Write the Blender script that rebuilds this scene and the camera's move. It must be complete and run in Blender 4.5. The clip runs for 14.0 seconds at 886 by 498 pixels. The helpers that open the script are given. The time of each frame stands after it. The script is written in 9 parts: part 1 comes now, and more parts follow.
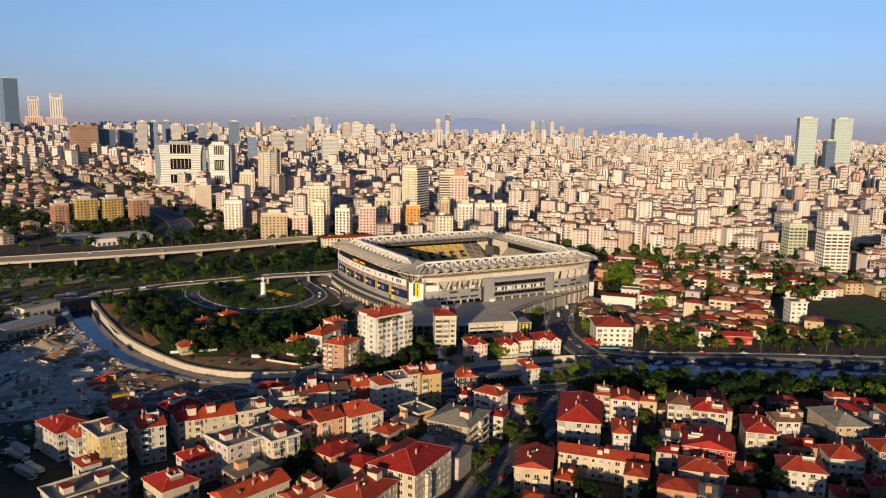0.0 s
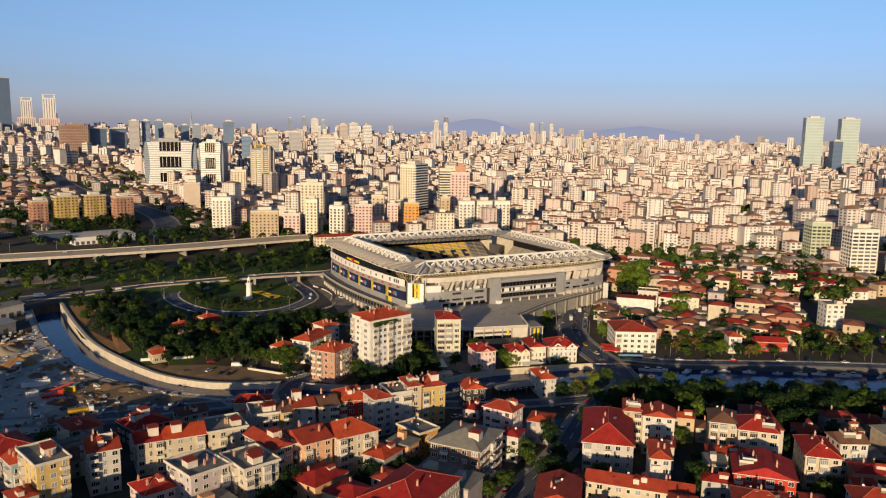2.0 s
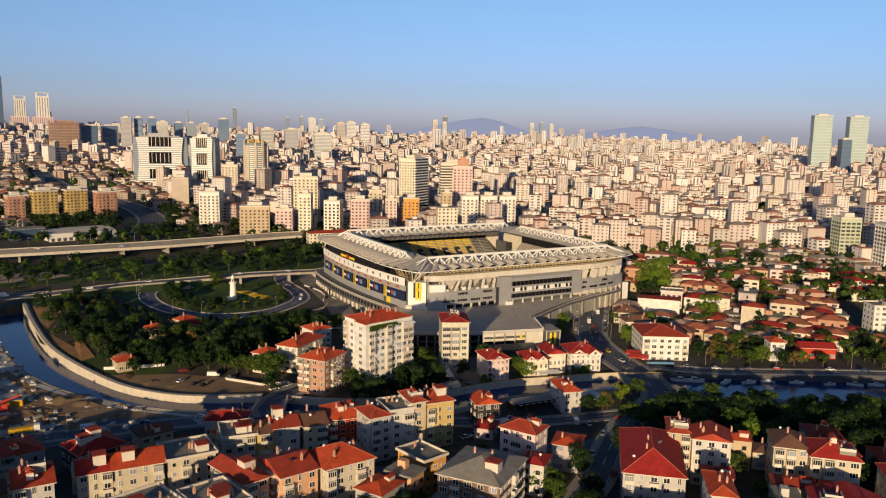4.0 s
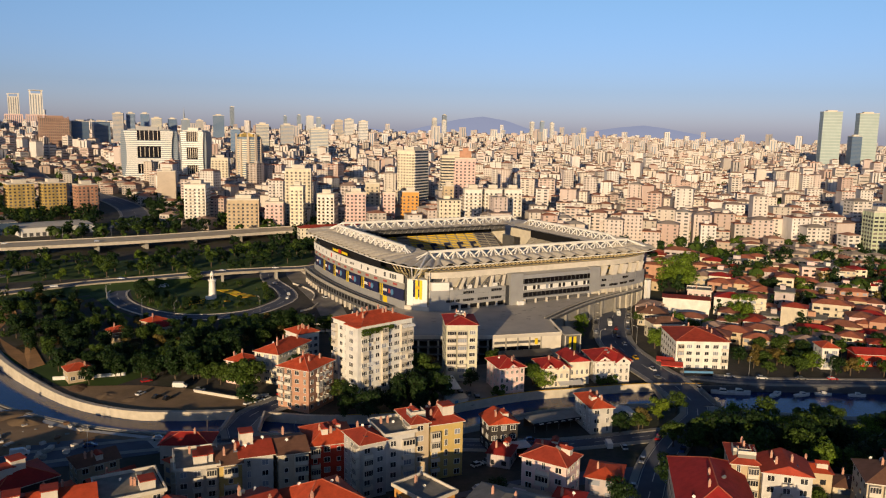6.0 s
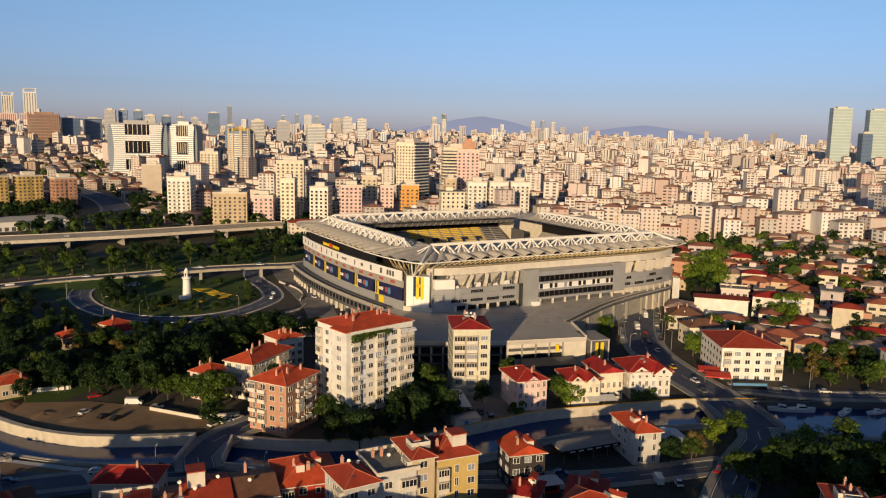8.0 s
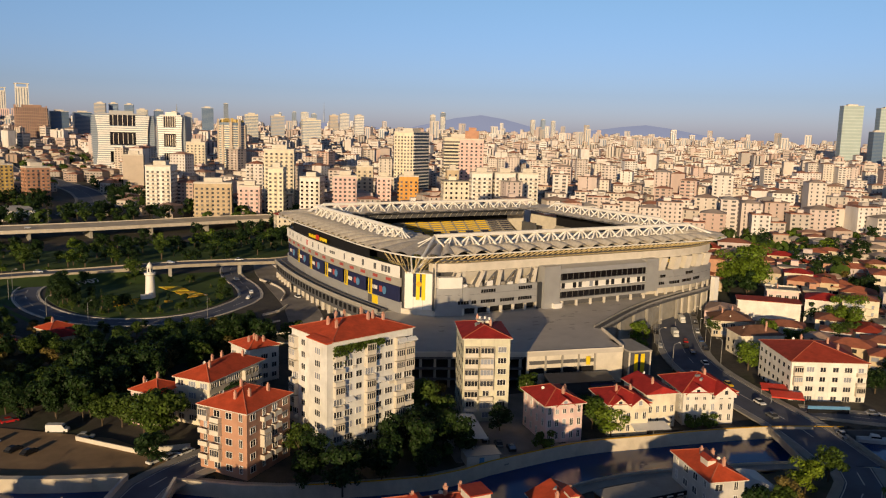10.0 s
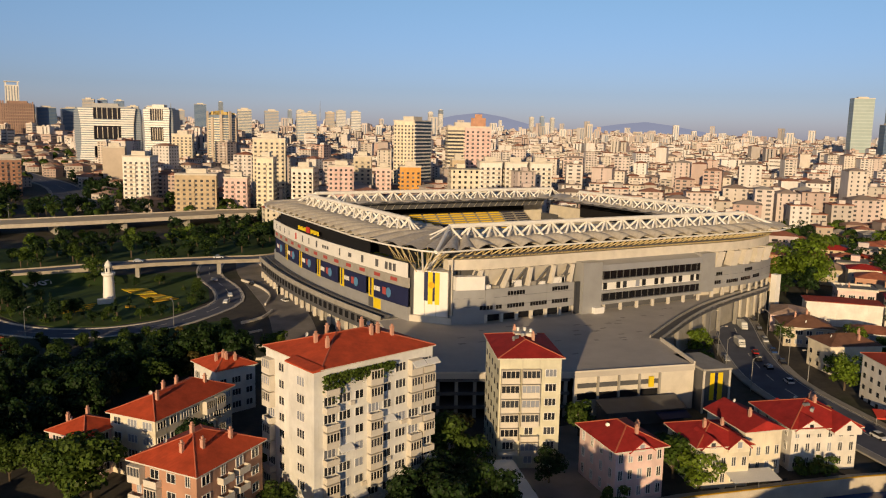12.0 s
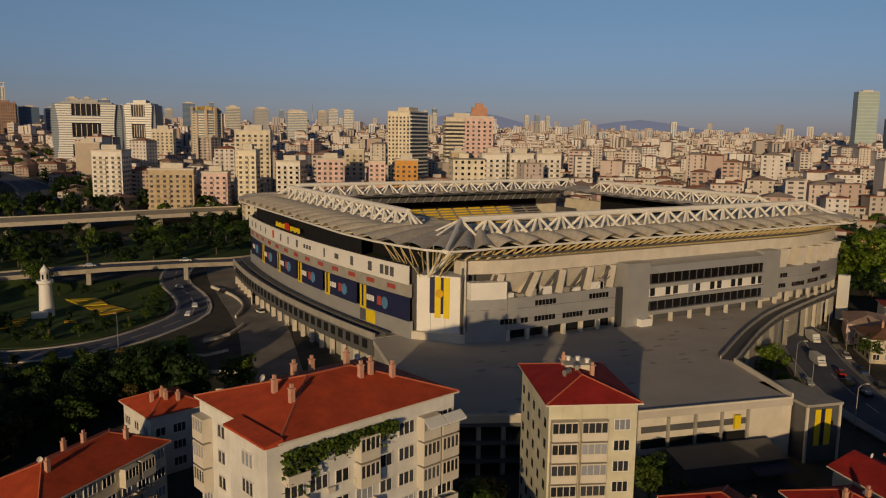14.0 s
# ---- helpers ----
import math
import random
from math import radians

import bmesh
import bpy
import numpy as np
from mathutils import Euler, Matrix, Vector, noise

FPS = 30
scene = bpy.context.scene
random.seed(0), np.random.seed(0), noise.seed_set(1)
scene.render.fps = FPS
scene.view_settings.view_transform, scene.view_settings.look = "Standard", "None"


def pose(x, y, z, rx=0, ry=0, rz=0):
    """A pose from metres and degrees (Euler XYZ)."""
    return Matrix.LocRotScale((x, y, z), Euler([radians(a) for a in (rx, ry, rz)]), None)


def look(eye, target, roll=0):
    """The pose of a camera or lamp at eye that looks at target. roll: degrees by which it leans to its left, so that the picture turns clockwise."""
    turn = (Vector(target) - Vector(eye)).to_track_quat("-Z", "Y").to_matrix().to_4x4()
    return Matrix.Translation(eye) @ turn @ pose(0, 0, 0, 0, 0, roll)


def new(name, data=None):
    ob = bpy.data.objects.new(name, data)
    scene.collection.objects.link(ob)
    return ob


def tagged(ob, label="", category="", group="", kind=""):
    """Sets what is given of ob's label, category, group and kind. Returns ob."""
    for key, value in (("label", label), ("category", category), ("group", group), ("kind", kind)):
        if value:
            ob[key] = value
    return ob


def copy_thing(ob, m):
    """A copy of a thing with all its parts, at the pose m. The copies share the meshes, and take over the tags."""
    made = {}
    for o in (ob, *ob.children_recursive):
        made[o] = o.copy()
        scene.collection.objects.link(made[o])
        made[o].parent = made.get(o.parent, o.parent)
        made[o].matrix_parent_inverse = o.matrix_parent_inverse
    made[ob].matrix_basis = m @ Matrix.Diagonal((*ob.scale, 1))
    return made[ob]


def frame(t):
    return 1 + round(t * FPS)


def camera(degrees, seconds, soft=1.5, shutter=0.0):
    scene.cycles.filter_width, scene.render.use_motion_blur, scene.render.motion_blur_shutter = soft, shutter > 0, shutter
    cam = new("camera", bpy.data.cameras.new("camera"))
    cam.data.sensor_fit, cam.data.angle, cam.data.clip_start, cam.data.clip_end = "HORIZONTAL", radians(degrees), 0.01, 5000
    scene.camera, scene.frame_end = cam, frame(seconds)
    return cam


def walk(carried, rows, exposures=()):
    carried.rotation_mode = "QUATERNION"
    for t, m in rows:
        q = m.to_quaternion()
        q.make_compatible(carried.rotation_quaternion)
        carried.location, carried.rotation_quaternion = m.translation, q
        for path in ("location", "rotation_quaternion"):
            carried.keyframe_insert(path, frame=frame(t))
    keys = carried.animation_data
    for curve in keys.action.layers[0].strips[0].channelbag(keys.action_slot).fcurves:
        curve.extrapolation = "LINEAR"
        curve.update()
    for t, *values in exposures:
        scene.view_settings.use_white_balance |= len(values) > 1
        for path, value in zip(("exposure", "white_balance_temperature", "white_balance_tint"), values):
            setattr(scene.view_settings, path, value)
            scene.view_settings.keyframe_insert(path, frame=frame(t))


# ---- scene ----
cam = camera(59.25, 14.0, soft=1.15)
# seconds, eye x y z, yaw, pitch, roll
ROWS = [
    (0.0, -225.60, -468.68, 122.59, -28.299, -9.165, 0.887),
    (0.5, -220.73, -458.54, 119.69, -28.345, -9.082, 0.914),
    (1.0, -215.94, -448.22, 116.71, -28.392, -9.009, 0.934),
    (1.5, -211.16, -437.75, 113.74, -28.436, -8.939, 0.949),
    (2.0, -206.32, -427.13, 110.83, -28.474, -8.875, 0.964),
    (2.5, -201.45, -416.38, 107.95, -28.512, -8.820, 0.977),
    (3.0, -196.64, -405.39, 105.03, -28.551, -8.782, 0.987),
    (5.5, -170.78, -350.89, 90.91, -28.676, -8.690, 1.108),
    (6.0, -165.55, -340.27, 88.06, -28.695, -8.677, 1.110),
    (6.5, -160.23, -329.74, 85.21, -28.721, -8.660, 1.108),
    (7.0, -155.11, -318.99, 82.28, -28.733, -8.633, 1.101),
    (7.5, -149.92, -308.13, 79.38, -28.737, -8.595, 1.102),
    (8.0, -144.45, -296.98, 76.64, -28.752, -8.554, 1.127),
    (10.5, -116.73, -238.26, 62.81, -28.944, -8.503, 1.499),
    (11.0, -111.73, -226.01, 60.20, -29.006, -8.511, 1.435),
    (11.5, -106.93, -213.90, 57.81, -29.068, -8.526, 1.335),
    (12.0, -102.20, -202.06, 55.60, -29.140, -8.539, 1.217),
    (12.5, -97.37, -190.85, 53.53, -29.231, -8.534, 1.095),
    (13.0, -92.56, -179.95, 51.63, -29.340, -8.513, 0.980),
    (13.5, -87.53, -169.60, 49.80, -29.458, -8.493, 0.887),
    (14.0, -82.45, -158.95, 48.01, -29.569, -8.485, 0.808),
]
walk(cam, [(t, pose(x, y, z, 90 + pitch, 0, yaw) @ pose(0, 0, 0, 0, 0, roll)) for t, x, y, z, yaw, pitch, roll in ROWS],
     exposures=[(0.0, 0.03, 6380, 10), (8.0, -0.06, 6620, 10), (11.0, -0.1, 6800, 10), (12.3, -0.22, 6880, 10), (13.0, -0.48, 6950, 10), (13.5, -0.75, 6950, 10), (14.0, -1.02, 6950, 10)])

# ------------------------------------------------------------------ light
SUN_EL, SUN_DIR = 9.4, (-0.70, -0.71)
world = bpy.data.worlds.new("sky")
scene.world = world
world.use_nodes = True
wn, wl = world.node_tree.nodes, world.node_tree.links
sky = wn.new("ShaderNodeTexSky")
sky.sky_type = "NISHITA"
sky.sun_disc = False
sky.sun_elevation = radians(SUN_EL)
sky.sun_rotation = math.atan2(SUN_DIR[0], SUN_DIR[1])
sky.altitude, sky.air_density, sky.dust_density, sky.ozone_density = 100, 1.0, 0.6, 3.0
# evening haze: greyer and bluer towards the horizon
tc, sep, hz = wn.new("ShaderNodeTexCoord"), wn.new("ShaderNodeSeparateXYZ"), wn.new("ShaderNodeValToRGB")
el = hz.color_ramp.elements
el.new(0.5), el.new(0.5)
for k, (p, c) in enumerate(((0.0, (0.90, 0.92, 1.72)), (0.05, (0.79, 0.82, 1.34)), (0.16, (0.97, 1.0, 1.22)), (0.5, (0.33, 0.35, 0.41)))):
    el[k].position, el[k].color = p, (*c, 1)
tint = wn.new("ShaderNodeMix")
tint.data_type, tint.blend_type = "RGBA", "MULTIPLY"
tint.inputs[0].default_value = 1.0
wl.new(tc.outputs["Generated"], sep.inputs[0])
wl.new(sep.outputs["Z"], hz.inputs[0])
wl.new(sky.outputs[0], tint.inputs[6])
wl.new(hz.outputs[0], tint.inputs[7])
wl.new(tint.outputs[2], wn["Background"].inputs[0])
wn["Background"].inputs[1].default_value = 0.13
sun = new("sun", bpy.data.lights.new("sun", "SUN"))
sun.data.energy, sun.data.angle, sun.data.color = 5.0, radians(0.6), (1.0, 0.74, 0.43)
sun.matrix_world = look((-700 * 0.70, -700 * 0.71, 700 * math.tan(radians(SUN_EL))), (0, 0, 0))


# ------------------------------------------------------------------ materials
class Nodes:
    """A small builder of node materials."""

    def __init__(self, name):
        self.mat = bpy.data.materials.new(name)
        self.mat.use_nodes = True
        self.t = self.mat.node_tree
        self.b = self.t.nodes["Principled BSDF"]

    def n(self, kind, **kw):
        node = self.t.nodes.new("ShaderNode" + kind)
        for k, v in kw.items():
            node.inputs[k].default_value = v
        return node

    def link(self, a, b):
        self.t.links.new(a, b)

    def coords(self, scale=1.0, stretch=(1, 1, 1)):
        c = self.n("TexCoord")
        m = self.n("Mapping")
        m.inputs["Scale"].default_value = [scale * s for s in stretch]
        self.link(c.outputs["Object"], m.inputs[0])
        return m.outputs[0]

    def noise(self, scale, detail=4, rough=0.6, stretch=(1, 1, 1)):
        t = self.n("TexNoise", Scale=scale, Detail=detail, Roughness=rough)
        self.link(self.coords(1, stretch), t.inputs["Vector"])
        return t.outputs["Fac"]

    def ramp(self, fac, stops):
        r = self.n("ValToRGB")
        e = r.color_ramp.elements
        while len(e) < len(stops):
            e.new(0.5)
        for el, (p, c) in zip(e, stops):
            el.position, el.color = p, (*c, 1)
        self.link(fac, r.inputs[0])
        return r.outputs[0]

    def mix(self, fac, a, b, mode="MIX"):
        m = self.t.nodes.new("ShaderNodeMix")
        m.data_type, m.blend_type = "RGBA", mode
        for sock, v in ((m.inputs[0], fac), (m.inputs[6], a), (m.inputs[7], b)):
            if hasattr(v, "node"):
                self.link(v, sock)
            elif isinstance(v, (int, float)):
                sock.default_value = v
            else:
                sock.default_value = (*v, 1)
        return m.outputs[2]

    def math(self, op, a, b=0.0):
        m = self.t.nodes.new("ShaderNodeMath")
        m.operation = op
        for sock, v in ((m.inputs[0], a), (m.inputs[1], b)):
            if hasattr(v, "node"):
                self.link(v, sock)
            else:
                sock.default_value = v
        return m.outputs[0]

    def bump(self, fac, strength=0.3, dist=0.05):
        b = self.n("Bump", Strength=strength, Distance=dist)
        self.link(fac, b.inputs["Height"])
        self.link(b.outputs[0], self.b.inputs["Normal"])

    def done(self, col=None, rough=0.8, metal=0.0, spec=0.3):
        if col is not None:
            self.link(col, self.b.inputs["Base Color"])
        self.b.inputs["Roughness"].default_value = rough
        self.b.inputs["Metallic"].default_value = metal
        self.b.inputs["Specular IOR Level"].default_value = spec
        return self.mat


def shade(c, k):
    return tuple(min(1.0, v * k) for v in c)


def plain(name, col, rough=0.7, vary=0.18, scale=0.6, metal=0.0, spec=0.3, bump=0.15, grain=6.0):
    """A surface with patches, fine grain and a little relief."""
    m = Nodes(name)
    big = m.ramp(m.noise(scale, 3), [(0.3, shade(col, 1 - vary)), (0.7, shade(col, 1 + vary))])
    fine = m.noise(grain, 5, 0.7)
    col2 = m.mix(0.35, big, m.ramp(fine, [(0.25, shade(col, 0.65)), (0.75, shade(col, 1.25))]))
    if bump:
        m.bump(fine, bump, 0.04)
    return m.done(col2, rough, metal, spec)


def plaster(name, col):
    """Painted render of a house: patches, rain streaks, grime, one tint for each house."""
    m = Nodes(name)
    patch = m.ramp(m.noise(0.25, 4), [(0.3, shade(col, 0.82)), (0.7, shade(col, 1.1))])
    streak = m.noise(1.0, 5, 0.7, (1.6, 1.6, 0.12))
    dirty = m.mix(m.ramp(streak, [(0.56, (0, 0, 0)), (0.86, (0.5, 0.5, 0.5))]), patch, shade((0.33, 0.29, 0.25), 1.0))
    tone = m.n("ObjectInfo").outputs["Random"]
    out = m.mix(0.25, dirty, m.ramp(tone, [(0.0, (0.5, 0.45, 0.4)), (1.0, (1, 0.98, 0.95))]), "MULTIPLY")
    m.bump(m.noise(9.0, 4), 0.2, 0.02)
    return m.done(out, 0.85, 0, 0.2)


def tiles(name, col):
    """Fired clay roof tiles in rows, weathered."""
    m = Nodes(name)
    w = m.n("TexWave", Scale=3.2, Distortion=0.8, Detail=2)
    w.wave_type, w.bands_direction = "BANDS", "Z"
    m.link(m.coords(), w.inputs["Vector"])
    patch = m.ramp(m.noise(0.45, 5, 0.65), [(0.28, shade(col, 0.68)), (0.55, col), (0.8, shade(col, 1.25))])
    moss = m.mix(m.ramp(m.noise(1.3, 6, 0.75), [(0.62, (0, 0, 0)), (0.8, (0.5, 0.5, 0.5))]), patch, (0.18, 0.09, 0.06))
    tone = m.n("ObjectInfo").outputs["Random"]
    out = m.mix(0.25, moss, m.ramp(tone, [(0.0, (0.55, 0.5, 0.5)), (1.0, (1.0, 1.0, 1.0))]), "MULTIPLY")
    m.bump(w.outputs["Fac"], 0.22, 0.04)
    return m.done(out, 0.8, 0, 0.25)


def glassy(name, col, rough=0.12, blinds=False):
    m = Nodes(name)
    c = m.ramp(m.n("ObjectInfo").outputs["Random"], [(0.0, shade(col, 0.4)), (0.55, col), (0.74, shade(col, 1.6)), (0.78, shade(col, 6.0)), (1.0, shade(col, 8.0))] if blinds else [(0.0, shade(col, 0.5)), (1.0, col)])
    return m.done(c, rough, 0.0, 0.36)


def island(name, stops, rough=0.85, streaks=True):
    """One colour for each separate house of a joined mesh."""
    m = Nodes(name)
    g = m.n("NewGeometry").outputs["Random Per Island"]
    r = m.ramp(g, stops)
    if streaks:
        r = m.mix(m.ramp(m.noise(0.12, 5, 0.7, (1, 1, 0.3)), [(0.35, (0.38, 0.38, 0.38)), (0.7, (0, 0, 0))]), r, (0.30, 0.27, 0.25))
    return m.done(r, rough, 0, 0.2)


def leaves(name, col):
    m = Nodes(name)
    g = m.n("NewGeometry").outputs["Random Per Island"]
    o = m.n("ObjectInfo").outputs["Random"]
    c = m.ramp(g, [(0.0, shade(col, 0.55)), (0.5, col), (1.0, shade(col, 1.6))])
    c = m.mix(0.6, c, m.ramp(o, [(0.0, (0.6, 0.72, 0.5)), (0.55, (1, 1, 0.9)), (1.0, (1.25, 1.15, 0.7))]), "MULTIPLY")
    m.done(c, 0.6, 0, 0.25)
    tr = m.n("BsdfTranslucent")
    m.link(c, tr.inputs[0])
    mx = m.n("MixShader", Fac=0.25)
    out = m.t.nodes["Material Output"]
    m.link(m.b.outputs[0], mx.inputs[1])
    m.link(tr.outputs[0], mx.inputs[2])
    m.link(mx.outputs[0], out.inputs[0])
    return m.mat


def ground_mat():
    m = Nodes("city_ground")
    a = m.ramp(m.noise(0.03, 6, 0.6), [(0.35, (0.04, 0.04, 0.04)), (0.5, (0.09, 0.08, 0.065)), (0.62, (0.035, 0.05, 0.018)), (0.75, (0.07, 0.07, 0.066))])
    c = m.mix(0.4, a, m.ramp(m.noise(0.6, 6, 0.7), [(0.3, (0.025, 0.025, 0.025)), (0.7, (0.11, 0.095, 0.08))]))
    m.bump(m.noise(2.0, 5), 0.3, 0.1)
    return m.done(c, 0.9)


def water_mat():
    m = Nodes("river_water")
    m.bump(m.noise(0.9, 5, 0.65), 0.3, 0.1)
    c = m.ramp(m.noise(0.06, 3), [(0.3, (0.004, 0.032, 0.13)), (0.7, (0.007, 0.045, 0.19))])
    return m.done(c, 0.07, 0, 0.36)


def member_mat():
    m = Nodes("roof_membrane")
    c = m.ramp(m.noise(0.35, 5, 0.65, (1, 1, 1)), [(0.3, (0.58, 0.51, 0.41)), (0.7, (0.74, 0.68, 0.57))])
    d = m.mix(m.ramp(m.noise(1.1, 6, 0.75), [(0.45, (0, 0, 0)), (0.75, (0.7, 0.7, 0.7))]), c, (0.36, 0.30, 0.23))
    return m.done(d, 0.6)


M_GROUND, M_WATER, M_MEMBRANE = ground_mat(), water_mat(), member_mat()
M_ROADWAY = plain("worn_motorway_concrete", (0.60, 0.50, 0.35), 0.9, 0.25, 0.1)
M_ASPHALT = plain("asphalt", (0.11, 0.12, 0.155), 0.85, 0.25, 0.15)
M_PAVING = plain("deck_paving", (0.50, 0.46, 0.41), 0.85, 0.14, 0.12)
M_CONCRETE = plain("concrete", (0.33, 0.31, 0.275), 0.85, 0.2, 0.3)
M_PALE = plain("pale_concrete", (0.62, 0.57, 0.49), 0.85, 0.14, 0.3)
M_WALLTOP = plain("river_wall_concrete", (0.55, 0.49, 0.40), 0.9, 0.2, 0.35)
M_EARTH = plain("bare_earth", (0.26, 0.175, 0.10), 0.95, 0.35, 0.12)
M_GRAVEL = plain("yard_gravel", (0.52, 0.50, 0.47), 0.95, 0.4, 0.06)
M_SAND = plain("dug_sand", (0.46, 0.38, 0.27), 0.95, 0.35, 0.1)
M_OCHRE = plain("ochre_earth", (0.42, 0.23, 0.10), 0.95, 0.3, 0.15)
M_GRASS = plain("lawn", (0.048, 0.088, 0.016), 0.95, 0.4, 0.09)
M_STEEL = plain("white_steel", (0.82, 0.79, 0.73), 0.45, 0.06, 0.4, 0.0, 0.4, 0.0)
M_CLAD = plain("grey_cladding", (0.36, 0.36, 0.36), 0.45, 0.1, 0.25, 0.2, 0.4, 0.05)
# Dark cladding; also the painted shade below the roof edge and in the concourse.
M_CLAD_D = plain("dark_cladding_and_shade", (0.10, 0.10, 0.105), 0.5, 0.2, 0.3)
M_WHITE = plain("white_panel", (0.78, 0.76, 0.72), 0.5, 0.06, 0.3, 0.0, 0.4, 0.0)
M_NAVY = plain("navy_banner", (0.018, 0.022, 0.07), 0.6, 0.15, 0.3, 0, 0.3, 0)
M_YELLOW = plain("yellow_fabric", (0.75, 0.55, 0.02), 0.6, 0.1, 0.5, 0, 0.3, 0)
M_RED = plain("red_sign", (0.55, 0.05, 0.03), 0.55, 0.15, 0.5, 0, 0.3, 0)
M_BLUE = plain("blue_sign", (0.10, 0.25, 0.45), 0.5, 0.15, 0.4)
# Black stands in for shade in voids and openings; also the cafe sign board.
M_BLACK = plain("black_shade_and_sign", (0.012, 0.012, 0.014), 0.8, 0.2, 0.4, 0, 0.2, 0)
M_SEAT_Y = plain("yellow_seats", (0.72, 0.50, 0.03), 0.55, 0.12, 0.5, 0, 0.3, 0.2, 3.0)
M_SEAT_N = plain("navy_seats", (0.03, 0.035, 0.07), 0.55, 0.2, 0.5)
M_FLOWER = plain("yellow_flowers", (0.62, 0.36, 0.02), 0.9, 0.25, 0.8)
M_TIMBER = plain("timber", (0.17, 0.10, 0.06), 0.8, 0.25, 0.5)
M_BARK = plain("bark", (0.10, 0.075, 0.05), 0.95, 0.3, 1.0)
M_TYRE = plain("tyre_rubber", (0.02, 0.02, 0.02), 0.9, 0.1, 1.0)
M_CANVAS = plain("white_canvas", (0.72, 0.72, 0.70), 0.7, 0.08, 0.3)
M_MARK = plain("road_paint", (0.65, 0.63, 0.58), 0.7, 0.15, 1.0)
M_LAMP = plain("lamp_steel", (0.35, 0.35, 0.34), 0.5, 0.1, 1.0, 0.6)
M_GLASS = glassy("window_glass", (0.04, 0.043, 0.05), 0.12, True)
M_RIBBON = glassy("dark_ribbon_glass", (0.012, 0.012, 0.015))
M_BGLASS = glassy("blue_curtain_glass", (0.07, 0.115, 0.19), 0.2)
M_FRAME = plain("window_frame_white", (0.72, 0.70, 0.66), 0.5, 0.08, 1.0, 0, 0.3, 0)
M_TILE = [tiles("clay_tiles_red", (0.40, 0.058, 0.03)), tiles("clay_tiles_orange", (0.54, 0.08, 0.03)),
          tiles("clay_tiles_crimson", (0.40, 0.03, 0.025)), tiles("clay_tiles_brown", (0.20, 0.10, 0.065))]
M_DUSTY = [tiles("dusty_clay_tiles", (0.46, 0.15, 0.085)), tiles("faded_pink_tiles", (0.52, 0.24, 0.17)), tiles("old_brown_tiles", (0.34, 0.13, 0.08)), tiles("bleached_brown_tiles", (0.46, 0.32, 0.25))]
M_FLAT = plain("roof_felt_grey", (0.25, 0.24, 0.21), 0.9, 0.3, 0.4)
M_LEAF = [leaves("leaf_dark", (0.019, 0.042, 0.010)), leaves("leaf_mid", (0.060, 0.098, 0.016)), leaves("leaf_bright", (0.13, 0.19, 0.020)),
          leaves("leaf_dry", (0.13, 0.10, 0.03))]
WALLS = {k: plaster("render_" + k, c) for k, c in dict(
    cream=(0.78, 0.71, 0.57), white=(0.78, 0.75, 0.70), yellow=(0.60, 0.44, 0.16), salmon=(0.72, 0.42, 0.25), pink=(0.78, 0.58, 0.55),
    brick=(0.50, 0.28, 0.19), grey=(0.52, 0.50, 0.48), blue=(0.40, 0.50, 0.58), tan=(0.55, 0.44, 0.30), red=(0.50, 0.06, 0.035),
    brown=(0.22, 0.14, 0.10), orange=(0.70, 0.36, 0.10), dark=(0.05, 0.045, 0.045), stone=(0.66, 0.64, 0.50), chalk=(0.80, 0.80, 0.77), buff=(0.60, 0.53, 0.41), offwhite=(0.60, 0.58, 0.55), green=(0.50, 0.56, 0.42), lilac=(0.55, 0.48, 0.48)).items()}
CITY_WALLS = island("city_render", [(0.0, (0.68, 0.61, 0.56)), (0.22, (0.80, 0.78, 0.77)), (0.34, (0.60, 0.49, 0.46)), (0.46, (0.75, 0.72, 0.70)), (0.6, (0.66, 0.60, 0.54)),
                                    (0.72, (0.45, 0.41, 0.39)), (0.82, (0.56, 0.39, 0.34)), (0.9, (0.80, 0.78, 0.77)), (1.0, (0.66, 0.57, 0.48))])
TOWN_WALLS = island("old_town_render", [(0.0, (0.42, 0.35, 0.29)), (0.3, (0.60, 0.55, 0.50)), (0.5, (0.34, 0.20, 0.15)), (0.7, (0.50, 0.44, 0.36)), (0.85, (0.36, 0.34, 0.33)), (1.0, (0.55, 0.42, 0.30))])
CITY_ROOFS = island("city_roofs", [(0.0, (0.34, 0.12, 0.07)), (0.35, (0.40, 0.16, 0.09)), (0.5, (0.30, 0.26, 0.22)), (0.7, (0.42, 0.20, 0.12)),
                                   (0.85, (0.45, 0.42, 0.38)), (1.0, (0.25, 0.14, 0.10))])
CITY_GLASS = island("city_windows", [(0.0, (0.04, 0.045, 0.055)), (0.6, (0.10, 0.10, 0.11)), (1.0, (0.22, 0.20, 0.18))], 0.2, False)


